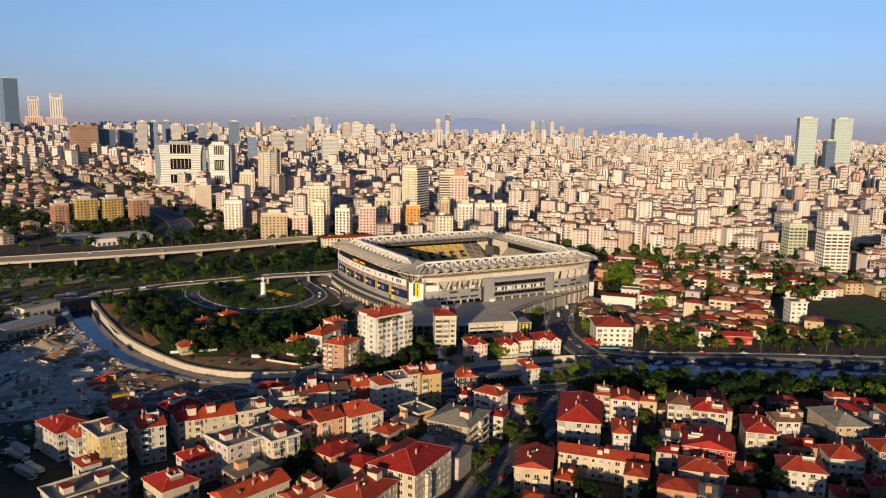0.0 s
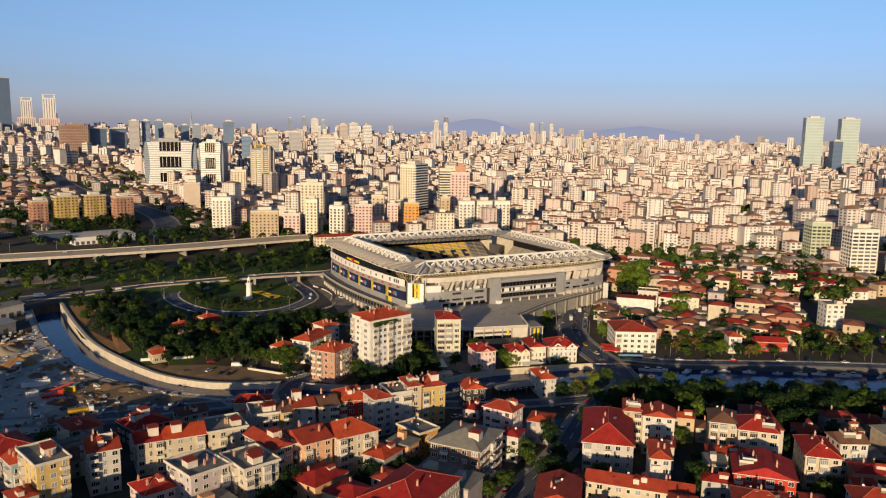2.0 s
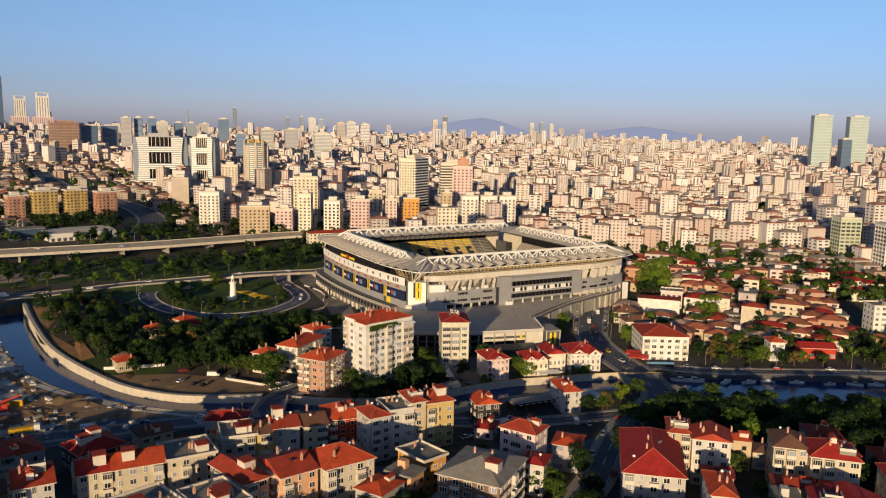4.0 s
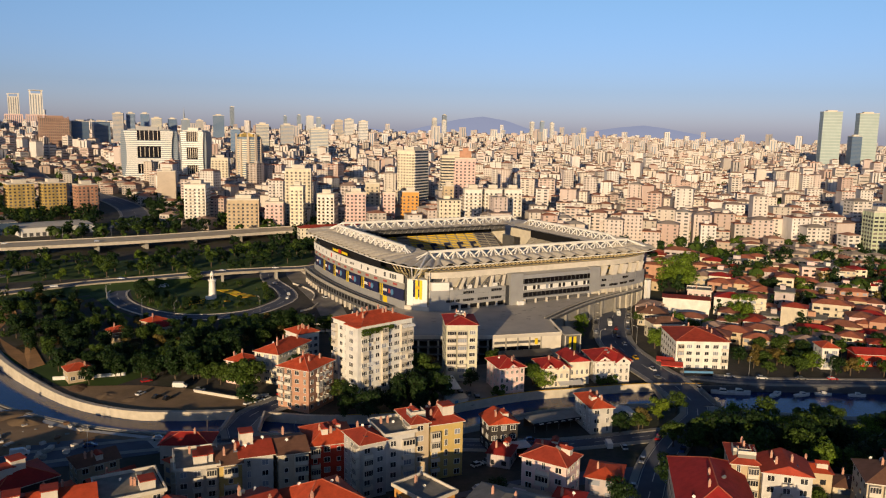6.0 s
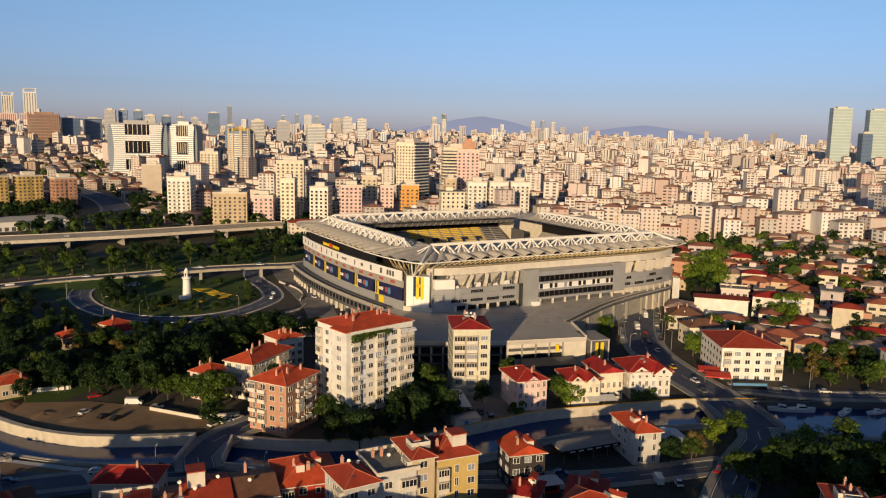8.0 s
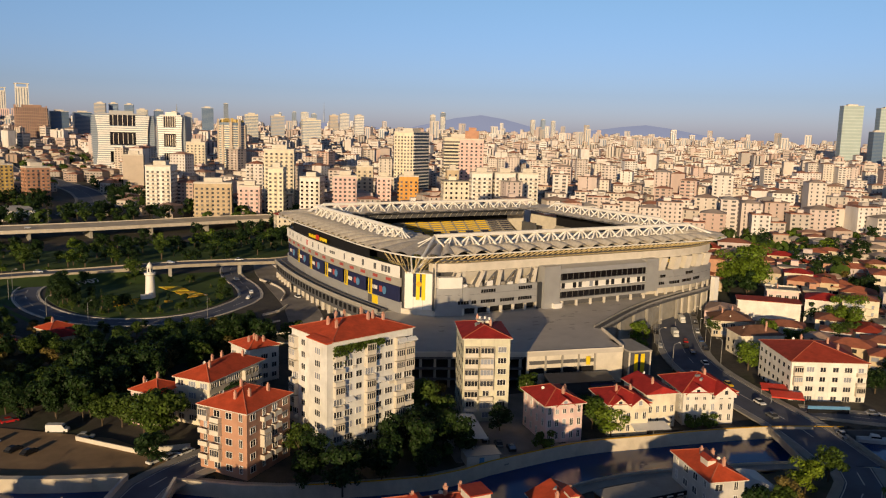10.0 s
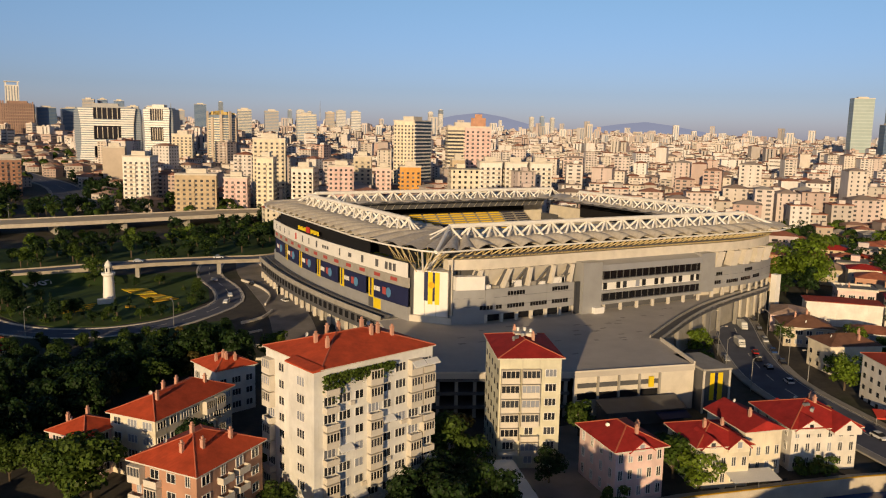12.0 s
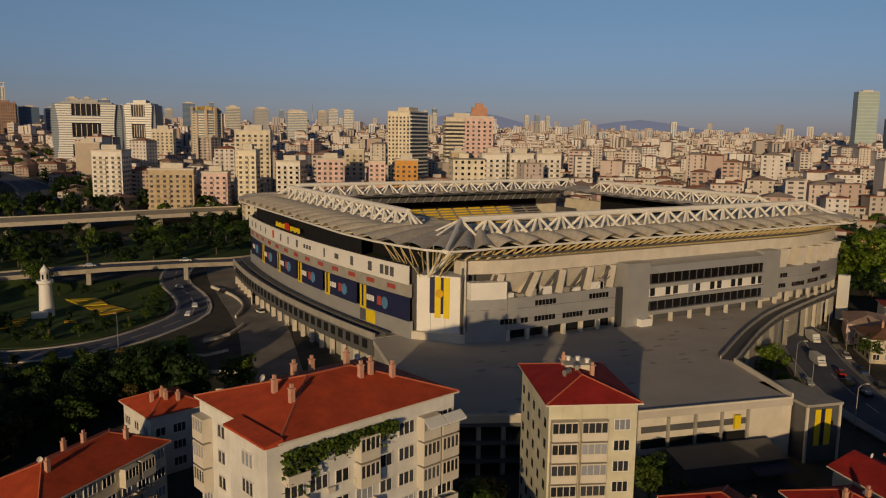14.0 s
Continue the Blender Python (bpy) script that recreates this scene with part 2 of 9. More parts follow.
# ------------------------------------------------------------------ mesh tools
class MB:
    """Collects vertices and faces, then becomes one mesh."""

    def __init__(self):
        self.v, self.f, self.m = [], [], []

    def add(self, verts, faces, mi=0):
        k = len(self.v)
        self.v += [tuple(p) for p in verts]
        self.f += [tuple(i + k for i in q) for q in faces]
        self.m += [mi] * len(faces)
        return self

    def box(self, x0, y0, z0, x1, y1, z1, mi=0):
        v = [(x0, y0, z0), (x1, y0, z0), (x1, y1, z0), (x0, y1, z0), (x0, y0, z1), (x1, y0, z1), (x1, y1, z1), (x0, y1, z1)]
        return self.add(v, [(3, 2, 1, 0), (4, 5, 6, 7), (0, 1, 5, 4), (1, 2, 6, 5), (2, 3, 7, 6), (3, 0, 4, 7)], mi)

    def cbox(self, cx, cy, z0, sx, sy, sz, rz=0.0, mi=0):
        c, s = math.cos(radians(rz)), math.sin(radians(rz))
        q = [(-sx / 2, -sy / 2), (sx / 2, -sy / 2), (sx / 2, sy / 2), (-sx / 2, sy / 2)]
        return self.prism([(cx + a * c - b * s, cy + a * s + b * c) for a, b in q], z0, z0 + sz, mi)

    def prism(self, pts, z0, z1, mi=0, cap=None):
        n = len(pts)
        v = [(x, y, z0) for x, y in pts] + [(x, y, z1) for x, y in pts]
        self.add(v, [tuple((i, (i + 1) % n, n + (i + 1) % n, n + i)) for i in range(n)], mi)
        self.add(v[n:], [tuple(range(n))], mi if cap is None else cap)
        return self.add(v[:n], [tuple(reversed(range(n)))], mi)

    def tube(self, p, q, r, n=6, mi=0, r2=None):
        p, q = Vector(p), Vector(q)
        r2 = r if r2 is None else r2
        d = (q - p).normalized()
        a = d.cross(Vector((0, 0, 1)) if abs(d.z) < 0.95 else Vector((1, 0, 0))).normalized()
        b = d.cross(a)
        ring = [(a * math.cos(2 * math.pi * i / n) + b * math.sin(2 * math.pi * i / n)) for i in range(n)]
        v = [p + o * r for o in ring] + [q + o * r2 for o in ring]
        self.add(v, [(i, (i + 1) % n, n + (i + 1) % n, n + i) for i in range(n)] + [tuple(reversed(range(n))), tuple(range(n, 2 * n))], mi)
        return self

    def mesh(self, name, mats, smooth=False):
        me = bpy.data.meshes.new(name)
        me.from_pydata(self.v, [], self.f)
        for m in mats:
            me.materials.append(m)
        me.polygons.foreach_set("material_index", self.m)
        if smooth:
            me.polygons.foreach_set("use_smooth", [True] * len(self.f))
        me.update()
        return me


def part(name, mb, mats, parent=None, label="", smooth=False, m=None):
    """Links a collected mesh (or a shared one) as ONE object under a thing."""
    data = mb.mesh(name, mats if isinstance(mats, (list, tuple)) else [mats], smooth) if isinstance(mb, MB) else mb
    ob = new(name, data)
    if parent is not None:
        ob.parent = parent
    if m is not None:
        ob.matrix_basis = m
    return tagged(ob, label)


def thing(name, label, category, m=None, group="", kind=""):
    e = new(name)
    e.empty_display_size = 0.5
    if m is not None:
        e.matrix_basis = m
    return tagged(e, label, category, group, kind)


def lerp(a, b, t):
    return a + (b - a) * t


def interp(x, xs, ys):
    return float(np.interp(x, xs, ys))


def gz(x, y):
    """Height of the ground."""
    return interp(y, (-600, -170, -130, -40, 60, 300, 1000, 2500, 4800), (-9, -10, -11.5, -11, -8, -7, 0, 25, 75))


def smooth_line(pts, step=6.0):
    """A line through the points (Catmull-Rom)."""
    p = [Vector((a[0], a[1], 0)) for a in pts]
    p = [p[0] * 2 - p[1]] + p + [p[-1] * 2 - p[-2]]
    out = []
    for i in range(1, len(p) - 2):
        n = max(1, int((p[i + 1] - p[i]).length / step))
        for k in range(n):
            t = k / n
            out.append(0.5 * ((2 * p[i]) + (p[i + 1] - p[i - 1]) * t + (2 * p[i - 1] - 5 * p[i] + 4 * p[i + 1] - p[i + 2]) * t * t
                              + (3 * p[i] - p[i - 1] - 3 * p[i + 1] + p[i + 2]) * t ** 3))
    out.append(p[-2])
    return [(q.x, q.y) for q in out]


def ribbon(mb, line, a, b, zf, mi=0, thick=0.0):
    """A strip from a to b metres to the left of a line, at the height zf(x, y)."""
    rows = []
    for i, (x, y) in enumerate(line):
        p, q = line[max(0, i - 1)], line[min(len(line) - 1, i + 1)]
        d = Vector((q[0] - p[0], q[1] - p[1])).normalized()
        nrm = Vector((-d.y, d.x))
        rows.append(((x + nrm.x * a, y + nrm.y * a), (x + nrm.x * b, y + nrm.y * b)))
    v, f = [], []
    for (p, q) in rows:
        zp, zq = zf(*p), zf(*q)
        v += [(*p, zp), (*q, zq)] + ([(*p, zp - thick), (*q, zq - thick)] if thick else [])
    k = 4 if thick else 2
    for i in range(len(rows) - 1):
        o, w = i * k, (i + 1) * k
        f.append((o + 1, o, w, w + 1) if b > a else (o, o + 1, w + 1, w))
        if thick:
            f += [(o, o + 2, w + 2, w), (o + 1, w + 1, w + 3, o + 3), (o + 2, o + 3, w + 3, w + 2)]
    if thick:
        f += [(0, 1, 3, 2), (len(v) - 4, len(v) - 2, len(v) - 1, len(v) - 3)]
    mb.add(v, f, mi)
    return rows


def inside(x, y, poly):
    hit_ = False
    j = len(poly) - 1
    for i in range(len(poly)):
        (xi, yi), (xj, yj) = poly[i], poly[j]
        if (yi > y) != (yj > y) and x < (xj - xi) * (y - yi) / (yj - yi) + xi:
            hit_ = not hit_
        j = i
    return hit_


# ------------------------------------------------------------------ ground, river, roads
NORTH_W = smooth_line([(-189, 131), (-185, 78), (-179, 31), (-169, -4), (-154, -40), (-138, -61), (-122, -71), (-104, -78)])
NORTH_E = smooth_line([(-95, -84), (-76, -97), (-44, -107), (-28, -106), (-2, -106), (17, -110), (42, -116), (56, -121), (70, -128), (93, -139.5), (135, -163),
                       (200, -203), (330, -280)])
SOUTH_W = smooth_line([(-205, 123), (-201, 60), (-192, 9), (-182, -20), (-171, -40), (-158, -58), (-149, -68), (-137, -79), (-126, -86), (-110, -93)])
SOUTH_E = smooth_line([(-101, -98), (-80, -112), (-45, -124), (-10, -122), (15, -127), (45, -138), (64, -157), (88, -176), (130, -203), (195, -243), (325, -320)])
RIVER = NORTH_W + NORTH_E + SOUTH_E[::-1] + SOUTH_W[::-1]
BANK, BED, WATER = -10.9, -17.0, -13.2


def far_hill_haze():
    """Hills so far off that haze hides them; its glow is put into emission."""
    m = Nodes("far_hill_haze")
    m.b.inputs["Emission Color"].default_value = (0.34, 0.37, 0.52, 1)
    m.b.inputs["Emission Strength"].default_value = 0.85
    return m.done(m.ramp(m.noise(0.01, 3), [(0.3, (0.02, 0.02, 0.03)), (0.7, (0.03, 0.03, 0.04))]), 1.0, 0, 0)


def axis(lo, hi, step, far_lo, far_hi):
    a = list(np.arange(lo, hi + 0.1, step))
    s, v = step, hi
    while v < far_hi:
        s *= 1.22
        v = min(v + s, far_hi)
        a.append(v)
    s, v = step, lo
    while v > far_lo:
        s *= 1.22
        v = max(v - s, far_lo)
        a.insert(0, v)
    return a


def build_ground():
    xs, ys = axis(-215, 340, 3.0, -3600, 4600), axis(-320, 150, 3.0, -1500, 5300)
    mb = MB()
    nx = len(xs)
    v = []
    gx, gy = np.meshgrid(xs, ys)
    wet = np.zeros(gx.shape, bool)
    for a, b in ((0, 0), (2.6, 0), (-2.6, 0), (0, 2.6), (0, -2.6)):
        odd = np.zeros(gx.shape, bool)
        for (xi, yi), (xj, yj) in zip(RIVER, RIVER[1:] + RIVER[:1]):
            if yi != yj:
                odd ^= ((yi > gy + b) != (yj > gy + b)) & (gx + a < (xj - xi) * (gy + b - yi) / (yj - yi) + xi)
        wet |= odd
    for j, y in enumerate(ys):
        for i, x in enumerate(xs):
            z = gz(x, y)
            if wet[j, i] and -325 < y < 140 and -215 < x < 338:
                z = BED
            elif y > 700:
                z += 12 * noise.noise((x * 0.0011, y * 0.0011, 3.1)) * min(1, (y - 700) / 900)
            v.append((x, y, z))
    f = [(j * nx + i, j * nx + i + 1, (j + 1) * nx + i + 1, (j + 1) * nx + i) for j in range(len(ys) - 1) for i in range(nx - 1)]
    mb.add(v, f)
    tagged(part("ground", mb, M_GROUND), "grey-brown built-up city ground", "ground", kind="structure")
    mb = MB()
    # far hills on the skyline
    for cx, cy, r, h in ((2450, 3950, 620, 118), (3250, 3350, 700, 80), (1650, 4350, 560, 55)):
        n = 28
        vv = [(cx, cy, 60 + h)]
        for k, (rr, hh) in enumerate(((0.25, 0.86), (0.5, 0.55), (0.75, 0.24), (1.0, 0.0))):
            for i in range(n):
                a = 2 * math.pi * i / n
                w = 1 + 0.25 * noise.noise((math.cos(a) * 2, math.sin(a) * 2, cx * 0.01))
                vv.append((cx + math.cos(a) * r * rr * w, cy + math.sin(a) * r * rr * w * 0.5, 55 + h * hh))
        ff = [(0, 1 + i, 1 + (i + 1) % n) for i in range(n)]
        for k in range(3):
            ff += [(1 + k * n + i, 1 + (k + 1) * n + i, 1 + (k + 1) * n + (i + 1) % n, 1 + k * n + (i + 1) % n) for i in range(n)]
        mb.add(vv, ff)
    tagged(part("backdrop", mb, far_hill_haze(), smooth=True), "low wooded hills far on the skyline, haze glow painted in", "hill", kind="structure")


build_ground()


def sheet(name, label, category, poly, off, mat, kind="structure"):
    """A flat patch that follows the ground."""
    mb = MB()
    mb.prism(poly, -0.3, 0.0)
    mb.v = [(x, y, z + gz(x, y) + off) for x, y, z in mb.v]
    return tagged(part(name, mb, mat), label, category, kind=kind)


w_ = MB()
w_.add([(-260, -330, WATER), (360, -330, WATER), (360, 160, WATER), (-260, 160, WATER)], [(0, 1, 2, 3)])
tagged(part("water", w_, M_WATER), "calm dark blue river water between concrete banks", "river", kind="structure")


def bank(name, line, side, label, wall=1.0, walk_w=5.0, mat=None, top=0.0):
    """A river wall with its parapet and a walk behind it. side 1: land to the left of the line."""
    mb = MB()
    ribbon(mb, line, 0.0, side * wall, lambda x, y: max(BANK, gz(x, y)) + 1.0 + (top(x) if callable(top) else top), 0, 7.5)
    tagged(part(name, mb, mat or M_WALLTOP), label, "river wall", kind="structure")
    mb = MB()
    ribbon(mb, line, side * wall, side * (wall + walk_w), lambda x, y: gz(x, y) + 0.12, 0, 0.3)
    tagged(part("pavement", mb, M_CONCRETE), "worn concrete walk along the river wall", "pavement", kind="structure")


bank("river_wall_north", NORTH_W, 1, "pale concrete river wall lit by the sun", 1.8, 1.6, None, -0.1)
bank("river_wall_north_east", [p for p in NORTH_E if p[0] < 64], 1, "pale concrete river wall with a yellow line", 0.8, 3.5)
bank("quay_wall", [p for p in NORTH_E if p[0] > 58], 1, "low dark stone quay wall with moored boats", 0.5, 1.2, M_CLAD_D, -0.85)
bank("river_wall_south", SOUTH_W[::-1], 1, "weathered concrete river wall beside the works yard", 0.7, 0.8, None, -1.1)
bank("river_wall_south_east", SOUTH_E[::-1], 1, "weathered concrete river wall below houses", 0.6, 3.0, None, -0.9)
mb = MB()
ribbon(mb, NORTH_E[4:26], 0.12, 0.55, lambda x, y: max(BANK, gz(x, y)) + 1.1, 0, 0.12)
tagged(part("trim", mb, M_FLOWER), "yellow painted rail along the river walk", "rail", kind="structure")

ROADS = []
M_WORN = plain("worn_grey_paving", (0.24, 0.22, 0.20), 0.9, 0.35, 0.12)


def road(label, pts, width, off=0.06, mat=None, lanes=True, zf=None, thick=0.25, kerb=2.2, kerb_mat=None):
    line = smooth_line(pts)
    ROADS.append((line, width))
    mb = MB()
    zz = zf or (lambda x, y: gz(x, y) + off)
    ribbon(mb, line, -width / 2, width / 2, zz, 0, thick)
    ob = tagged(part("road", mb, mat or M_ASPHALT), label, "road", kind="structure")
    if lanes:
        mk = MB()
        for i in range(0, len(line) - 1, 2):
            ribbon(mk, line[i:i + 2], -0.12, 0.12, lambda x, y: zz(x, y) + 0.012)
        for s in (-1, 1):
            ribbon(mk, line, s * (width / 2 - 0.5), s * (width / 2 - 0.3), lambda x, y: zz(x, y) + 0.012)
        part("road_marking", mk, M_MARK, ob, "worn white lane lines")
        for s in (-1, 1):
            kb = MB()
            ribbon(kb, line, s * width / 2, s * (width / 2 + kerb), lambda x, y: zz(x, y) + 0.15, 0, 0.4)
            tagged(part("pavement", kb, kerb_mat or M_CONCRETE), "concrete pavement with a raised kerb", "pavement", kind="structure")
    return line


def over_river(x, y):
    """Streets rise to -10.6 where they cross the river."""
    return max(gz(x, y), -11.0) + 0.35


AVENUE = road("asphalt avenue beside the stadium and over the bridge", [(150, 60), (140, 10), (126, -10), (102, -36), (80, -65), (68, -95), (60, -122), (50, -144)], 14, zf=over_river)
SOUTH_AV = road("asphalt street climbing from the bridge between houses", [(50, -144), (42, -152), (25, -161), (-2, -178), (-32, -203), (-62, -222), (-92, -245), (-150, -300)], 8, zf=lambda x, y: over_river(x, y) - 0.02)
SIDE = road("narrow asphalt street along the quay", [(74, -112), (95, -131), (136, -156), (200, -196), (330, -272)], 7)
LOT_ST = road("asphalt street over the small bridge", [(-58, -66), (-84, -74), (-100, -84), (-106, -93), (-107, -101)], 8, zf=over_river)
SOUTH_ST = road("asphalt street between house rows", [(-250, -190), (-215, -190), (-190, -178), (-150, -166), (-105, -163), (-70, -170), (-40, -172), (0, -182)], 8, lanes=False)
YARD_ST = road("asphalt road past the works yard", [(-260, -66), (-228, -74), (-200, -82), (-170, -88), (-145, -91), (-125, -95), (-108, -100), (-97, -110), (-80, -121), (-60, -128), (-20, -150), (20, -160)], 7)
RING = [(-20, 168), (-26, 150), (-29.5, 130), (-29.5, 105), (-34, 82), (-45, 68), (-60, 57), (-78, 54), (-96, 60), (-108, 73), (-116, 91), (-120, 112), (-119, 132), (-113, 148)]
road("asphalt loop road round the lighthouse lawn", RING, 9.4, 0.08, kerb=0.8, kerb_mat=M_PALE)
road("worn grey street below the stadium", [(0, 175), (-9, 140), (-13.5, 105), (-19, 60), (-28, 20), (-38, -20), (-60, -62)], 14, 0.1, M_WORN, False)
road("asphalt ramp past the lawn", [(-260, 150), (-215, 156), (-160, 158), (-110, 160), (-70, 158)], 12, 0.2)
road("wide city motorway far off", [(-80, 420), (-60, 520), (-62, 640), (-90, 800), (-130, 1000), (-150, 1300)], 26, 0.3)
sheet("lawn", "mown lawn round the lighthouse monument", "lawn", [(-31, 146), (-36, 130), (-36, 106), (-40, 86), (-49, 74), (-62, 64), (-78, 61), (-92, 66), (-102, 77), (-109, 93), (-113, 112), (-112, 132), (-106, 147), (-70, 150)], 0.14, M_GRASS)
sheet("park_ground", "shaded park ground under trees", "ground", [(-187, 112), (-182, 40), (-165, 0), (-150, -38), (-120, -20), (-80, 0), (-45, 10), (-40, 55), (-70, 52), (-118, 70), (-128, 100), (-130, 130)], 0.05, M_GRASS)
sheet("bare_lot", "bare earth lot with parked cars beside the river", "ground", [(-160, -22), (-150, -40), (-136, -58), (-122, -67), (-104, -75), (-92, -72), (-104, -52), (-128, -34)], 0.18, M_EARTH)
sheet("works_yard", "gravel works yard with lorries and rubble", "ground", [(-300, 130), (-206, 118), (-202, 60), (-193, 5), (-184, -22), (-174, -40), (-152, -70), (-128, -90), (-132, -100), (-200, -94), (-300, -80)], 0.08, M_GRAVEL)
sheet("trodden_earth", "brown trodden earth beside the river wall", "ground", [(-196, 0), (-187, -24), (-176, -42), (-154, -71), (-134, -88), (-160, -84), (-188, -70), (-205, -30)], 0.14, M_EARTH)
sheet("yard_apron", "worn dark asphalt apron beside the yard road", "ground", [(-178, -76), (-150, -80), (-134, -90), (-132, -101), (-200, -95), (-206, -84)], 0.16, M_ASPHALT)
sheet("paved_yard", "worn paved yard between the blocks", "ground", [(-24, -62), (10, -66), (8, -90), (-8, -104), (-24, -106), (-34, -100)], 0.12, M_WORN)
sheet("verge_lawn", "rough green verge between the flyover and the motorway", "lawn", [(-330, 262), (-330, 205), (-240, 192), (-150, 186), (-60, 176), (4, 168), (24, 205), (40, 262), (0, 258), (-90, 240), (-165, 256)], 0.1, M_GRASS)
sheet("dug_earth", "pale dug earth beside the flyover", "ground", [(-300, 214), (-238, 206), (-180, 204), (-158, 214), (-172, 236), (-225, 240), (-300, 244)], 0.16, M_SAND)
sheet("earth_bank", "orange-brown earth bank behind the river wall", "ground", [(-184, 122), (-181, 80), (-176, 34), (-166, 2), (-160, 6), (-164, 40), (-168, 84), (-172, 120)], 0.3, M_OCHRE)
sheet("verge_lawn", "green verge west of the lawn loop", "lawn", [(-186, 146), (-182, 122), (-172, 120), (-134, 132), (-128, 104), (-124, 96), (-126, 128), (-112, 148)], 0.12, M_GRASS)
sheet("sports_pitch", "dark green artificial sports pitch", "pitch", [(262, -176), (302, -86), (365, -112), (325, -202)], 0.15, M_GRASS)


M_BEAM = plain("weathered_beam_concrete", (0.34, 0.30, 0.24), 0.9, 0.25, 0.3)


def elevated(label, pts, width, zf, pier_every=4, parapet=0.9, depth=1.6, surface=None, side=None):
    """A road on piers: deck, two parapets, piers."""
    line = smooth_line(pts, 7)
    e = thing("viaduct", label, "viaduct", kind="structure")
    mb = MB()
    ribbon(mb, line, -width / 2, width / 2, zf, 0, depth)
    part("deck", mb, side or M_WALLTOP, e)
    rb = MB()
    ribbon(rb, line, -width / 2 + 1, width / 2 - 1, lambda x, y: zf(x, y) + 0.05, 0)
    part("carriageway", rb, surface or M_ASPHALT, e)
    for s in (-1, 1):
        pb = MB()
        ribbon(pb, line, s * width / 2, s * (width / 2 - 0.4), lambda x, y: zf(x, y) + parapet, 0, parapet)
        part("parapet", pb, side or M_WALLTOP, e)
    for i in range(2, len(line) - 1, pier_every):
        x, y = line[i]
        g = gz(x, y) - 1
        p = MB().cbox(0, 0, 0, 1.6, width * 0.7, zf(x, y) - depth - g, 0)
        q = line[i + 1]
        part("pier", p, M_CONCRETE, e, m=pose(x, y, g, 0, 0, math.degrees(math.atan2(q[1] - y, q[0] - x))))
    return line


VIA = elevated("long sunlit concrete motorway viaduct", [(-420, 302), (-300, 297), (-165, 296), (-90, 299), (-30, 308), (30, 317), (76, 312)], 30, lambda x, y: 0.0, 5, 0.6, surface=M_ROADWAY)
RAMP = elevated("concrete flyover ramp behind the lighthouse lawn", [(-190, 150), (-130, 158), (-80, 150), (-50, 143), (-24, 140), (0, 138), (30, 160), (60, 190)], 11,
                lambda x, y: interp(x, (-190, -100, -50, 60), (-7.5, -4.5, -1.6, -1.5)), 4, 0.55, 1.0, side=M_BEAM)


def flyover_bank():
    """Grass bank from the lawn up to the flyover's west end."""
    mb, v = MB(), []
    for x, y in RAMP:
        if x < -60:
            rise = interp(x, (-190, -100, -75, -60), (-7.7, -4.9, -4.2, -7.7))
            v += [(x, y - 5.45, max(rise, gz(x, y) - 0.2)), (x, y - 13, lerp(rise, gz(x, y), 0.6) + 0.1), (x, y - 20, gz(x, y - 20) + 0.02)]
    n = len(v) // 3
    mb.add(v, [(k * 3 + j, k * 3 + j + 1, k * 3 + j + 4, k * 3 + j + 3) for k in range(n - 1) for j in range(2)])
    tagged(part("verge_bank", mb, M_GRASS, smooth=True), "grass bank rising from the lawn to the flyover", "lawn", kind="structure")


flyover_bank()


# ------------------------------------------------------------------ stadium
STADIUM = thing("stadium", "large football stadium with white roof trusses and grey cladding", "stadium")
X0, X1, Y0, Y1 = -8.0, 165.0, -14.0, 147.0          # outer roof edge
TX0, TX1, TY0, TY1 = 10.9, 148.0, 2.6, 129.8        # truss lines
IX0, IX1, IY0, IY1 = 25.0, 134.0, 17.0, 115.0       # roof opening
ZE, ZT, ZTOP = 22.4, 22.7, 27.3


# Golden sunlight on the lattice struts is put into their base colour.
M_LATTICE = plain("sun_tinted_steel", (0.62, 0.50, 0.27), 0.6)
M_DULL_RED = plain("faded_red_print", (0.38, 0.07, 0.06), 0.7, 0.2, 1.0)


def vault(w, r0, r1, z0, z1, bulge, flip=False):
    """One bay of stretched roof cloth, w wide along x, from y = 0 outwards edge to y = r."""
    mb = MB()
    nu, ns = 8, 7
    v = []
    for j in range(ns + 1):
        s = j / ns
        for i in range(nu + 1):
            u = i / nu
            h = 1 - s if flip else s
            b = bulge * math.sin(math.pi * u) ** 0.95 * (0.1 + 0.9 * math.sin(math.pi * min(1.0, 0.22 + h * 0.78))) if 0 < i < nu else 0.0
            v.append(((u - 0.5) * w, lerp(r0, r1, s), lerp(z0, z1, s) + b))
    mb.add(v, [(j * (nu + 1) + i, j * (nu + 1) + i + 1, (j + 1) * (nu + 1) + i + 1, (j + 1) * (nu + 1) + i) for j in range(ns) for i in range(nu)])
    return mb


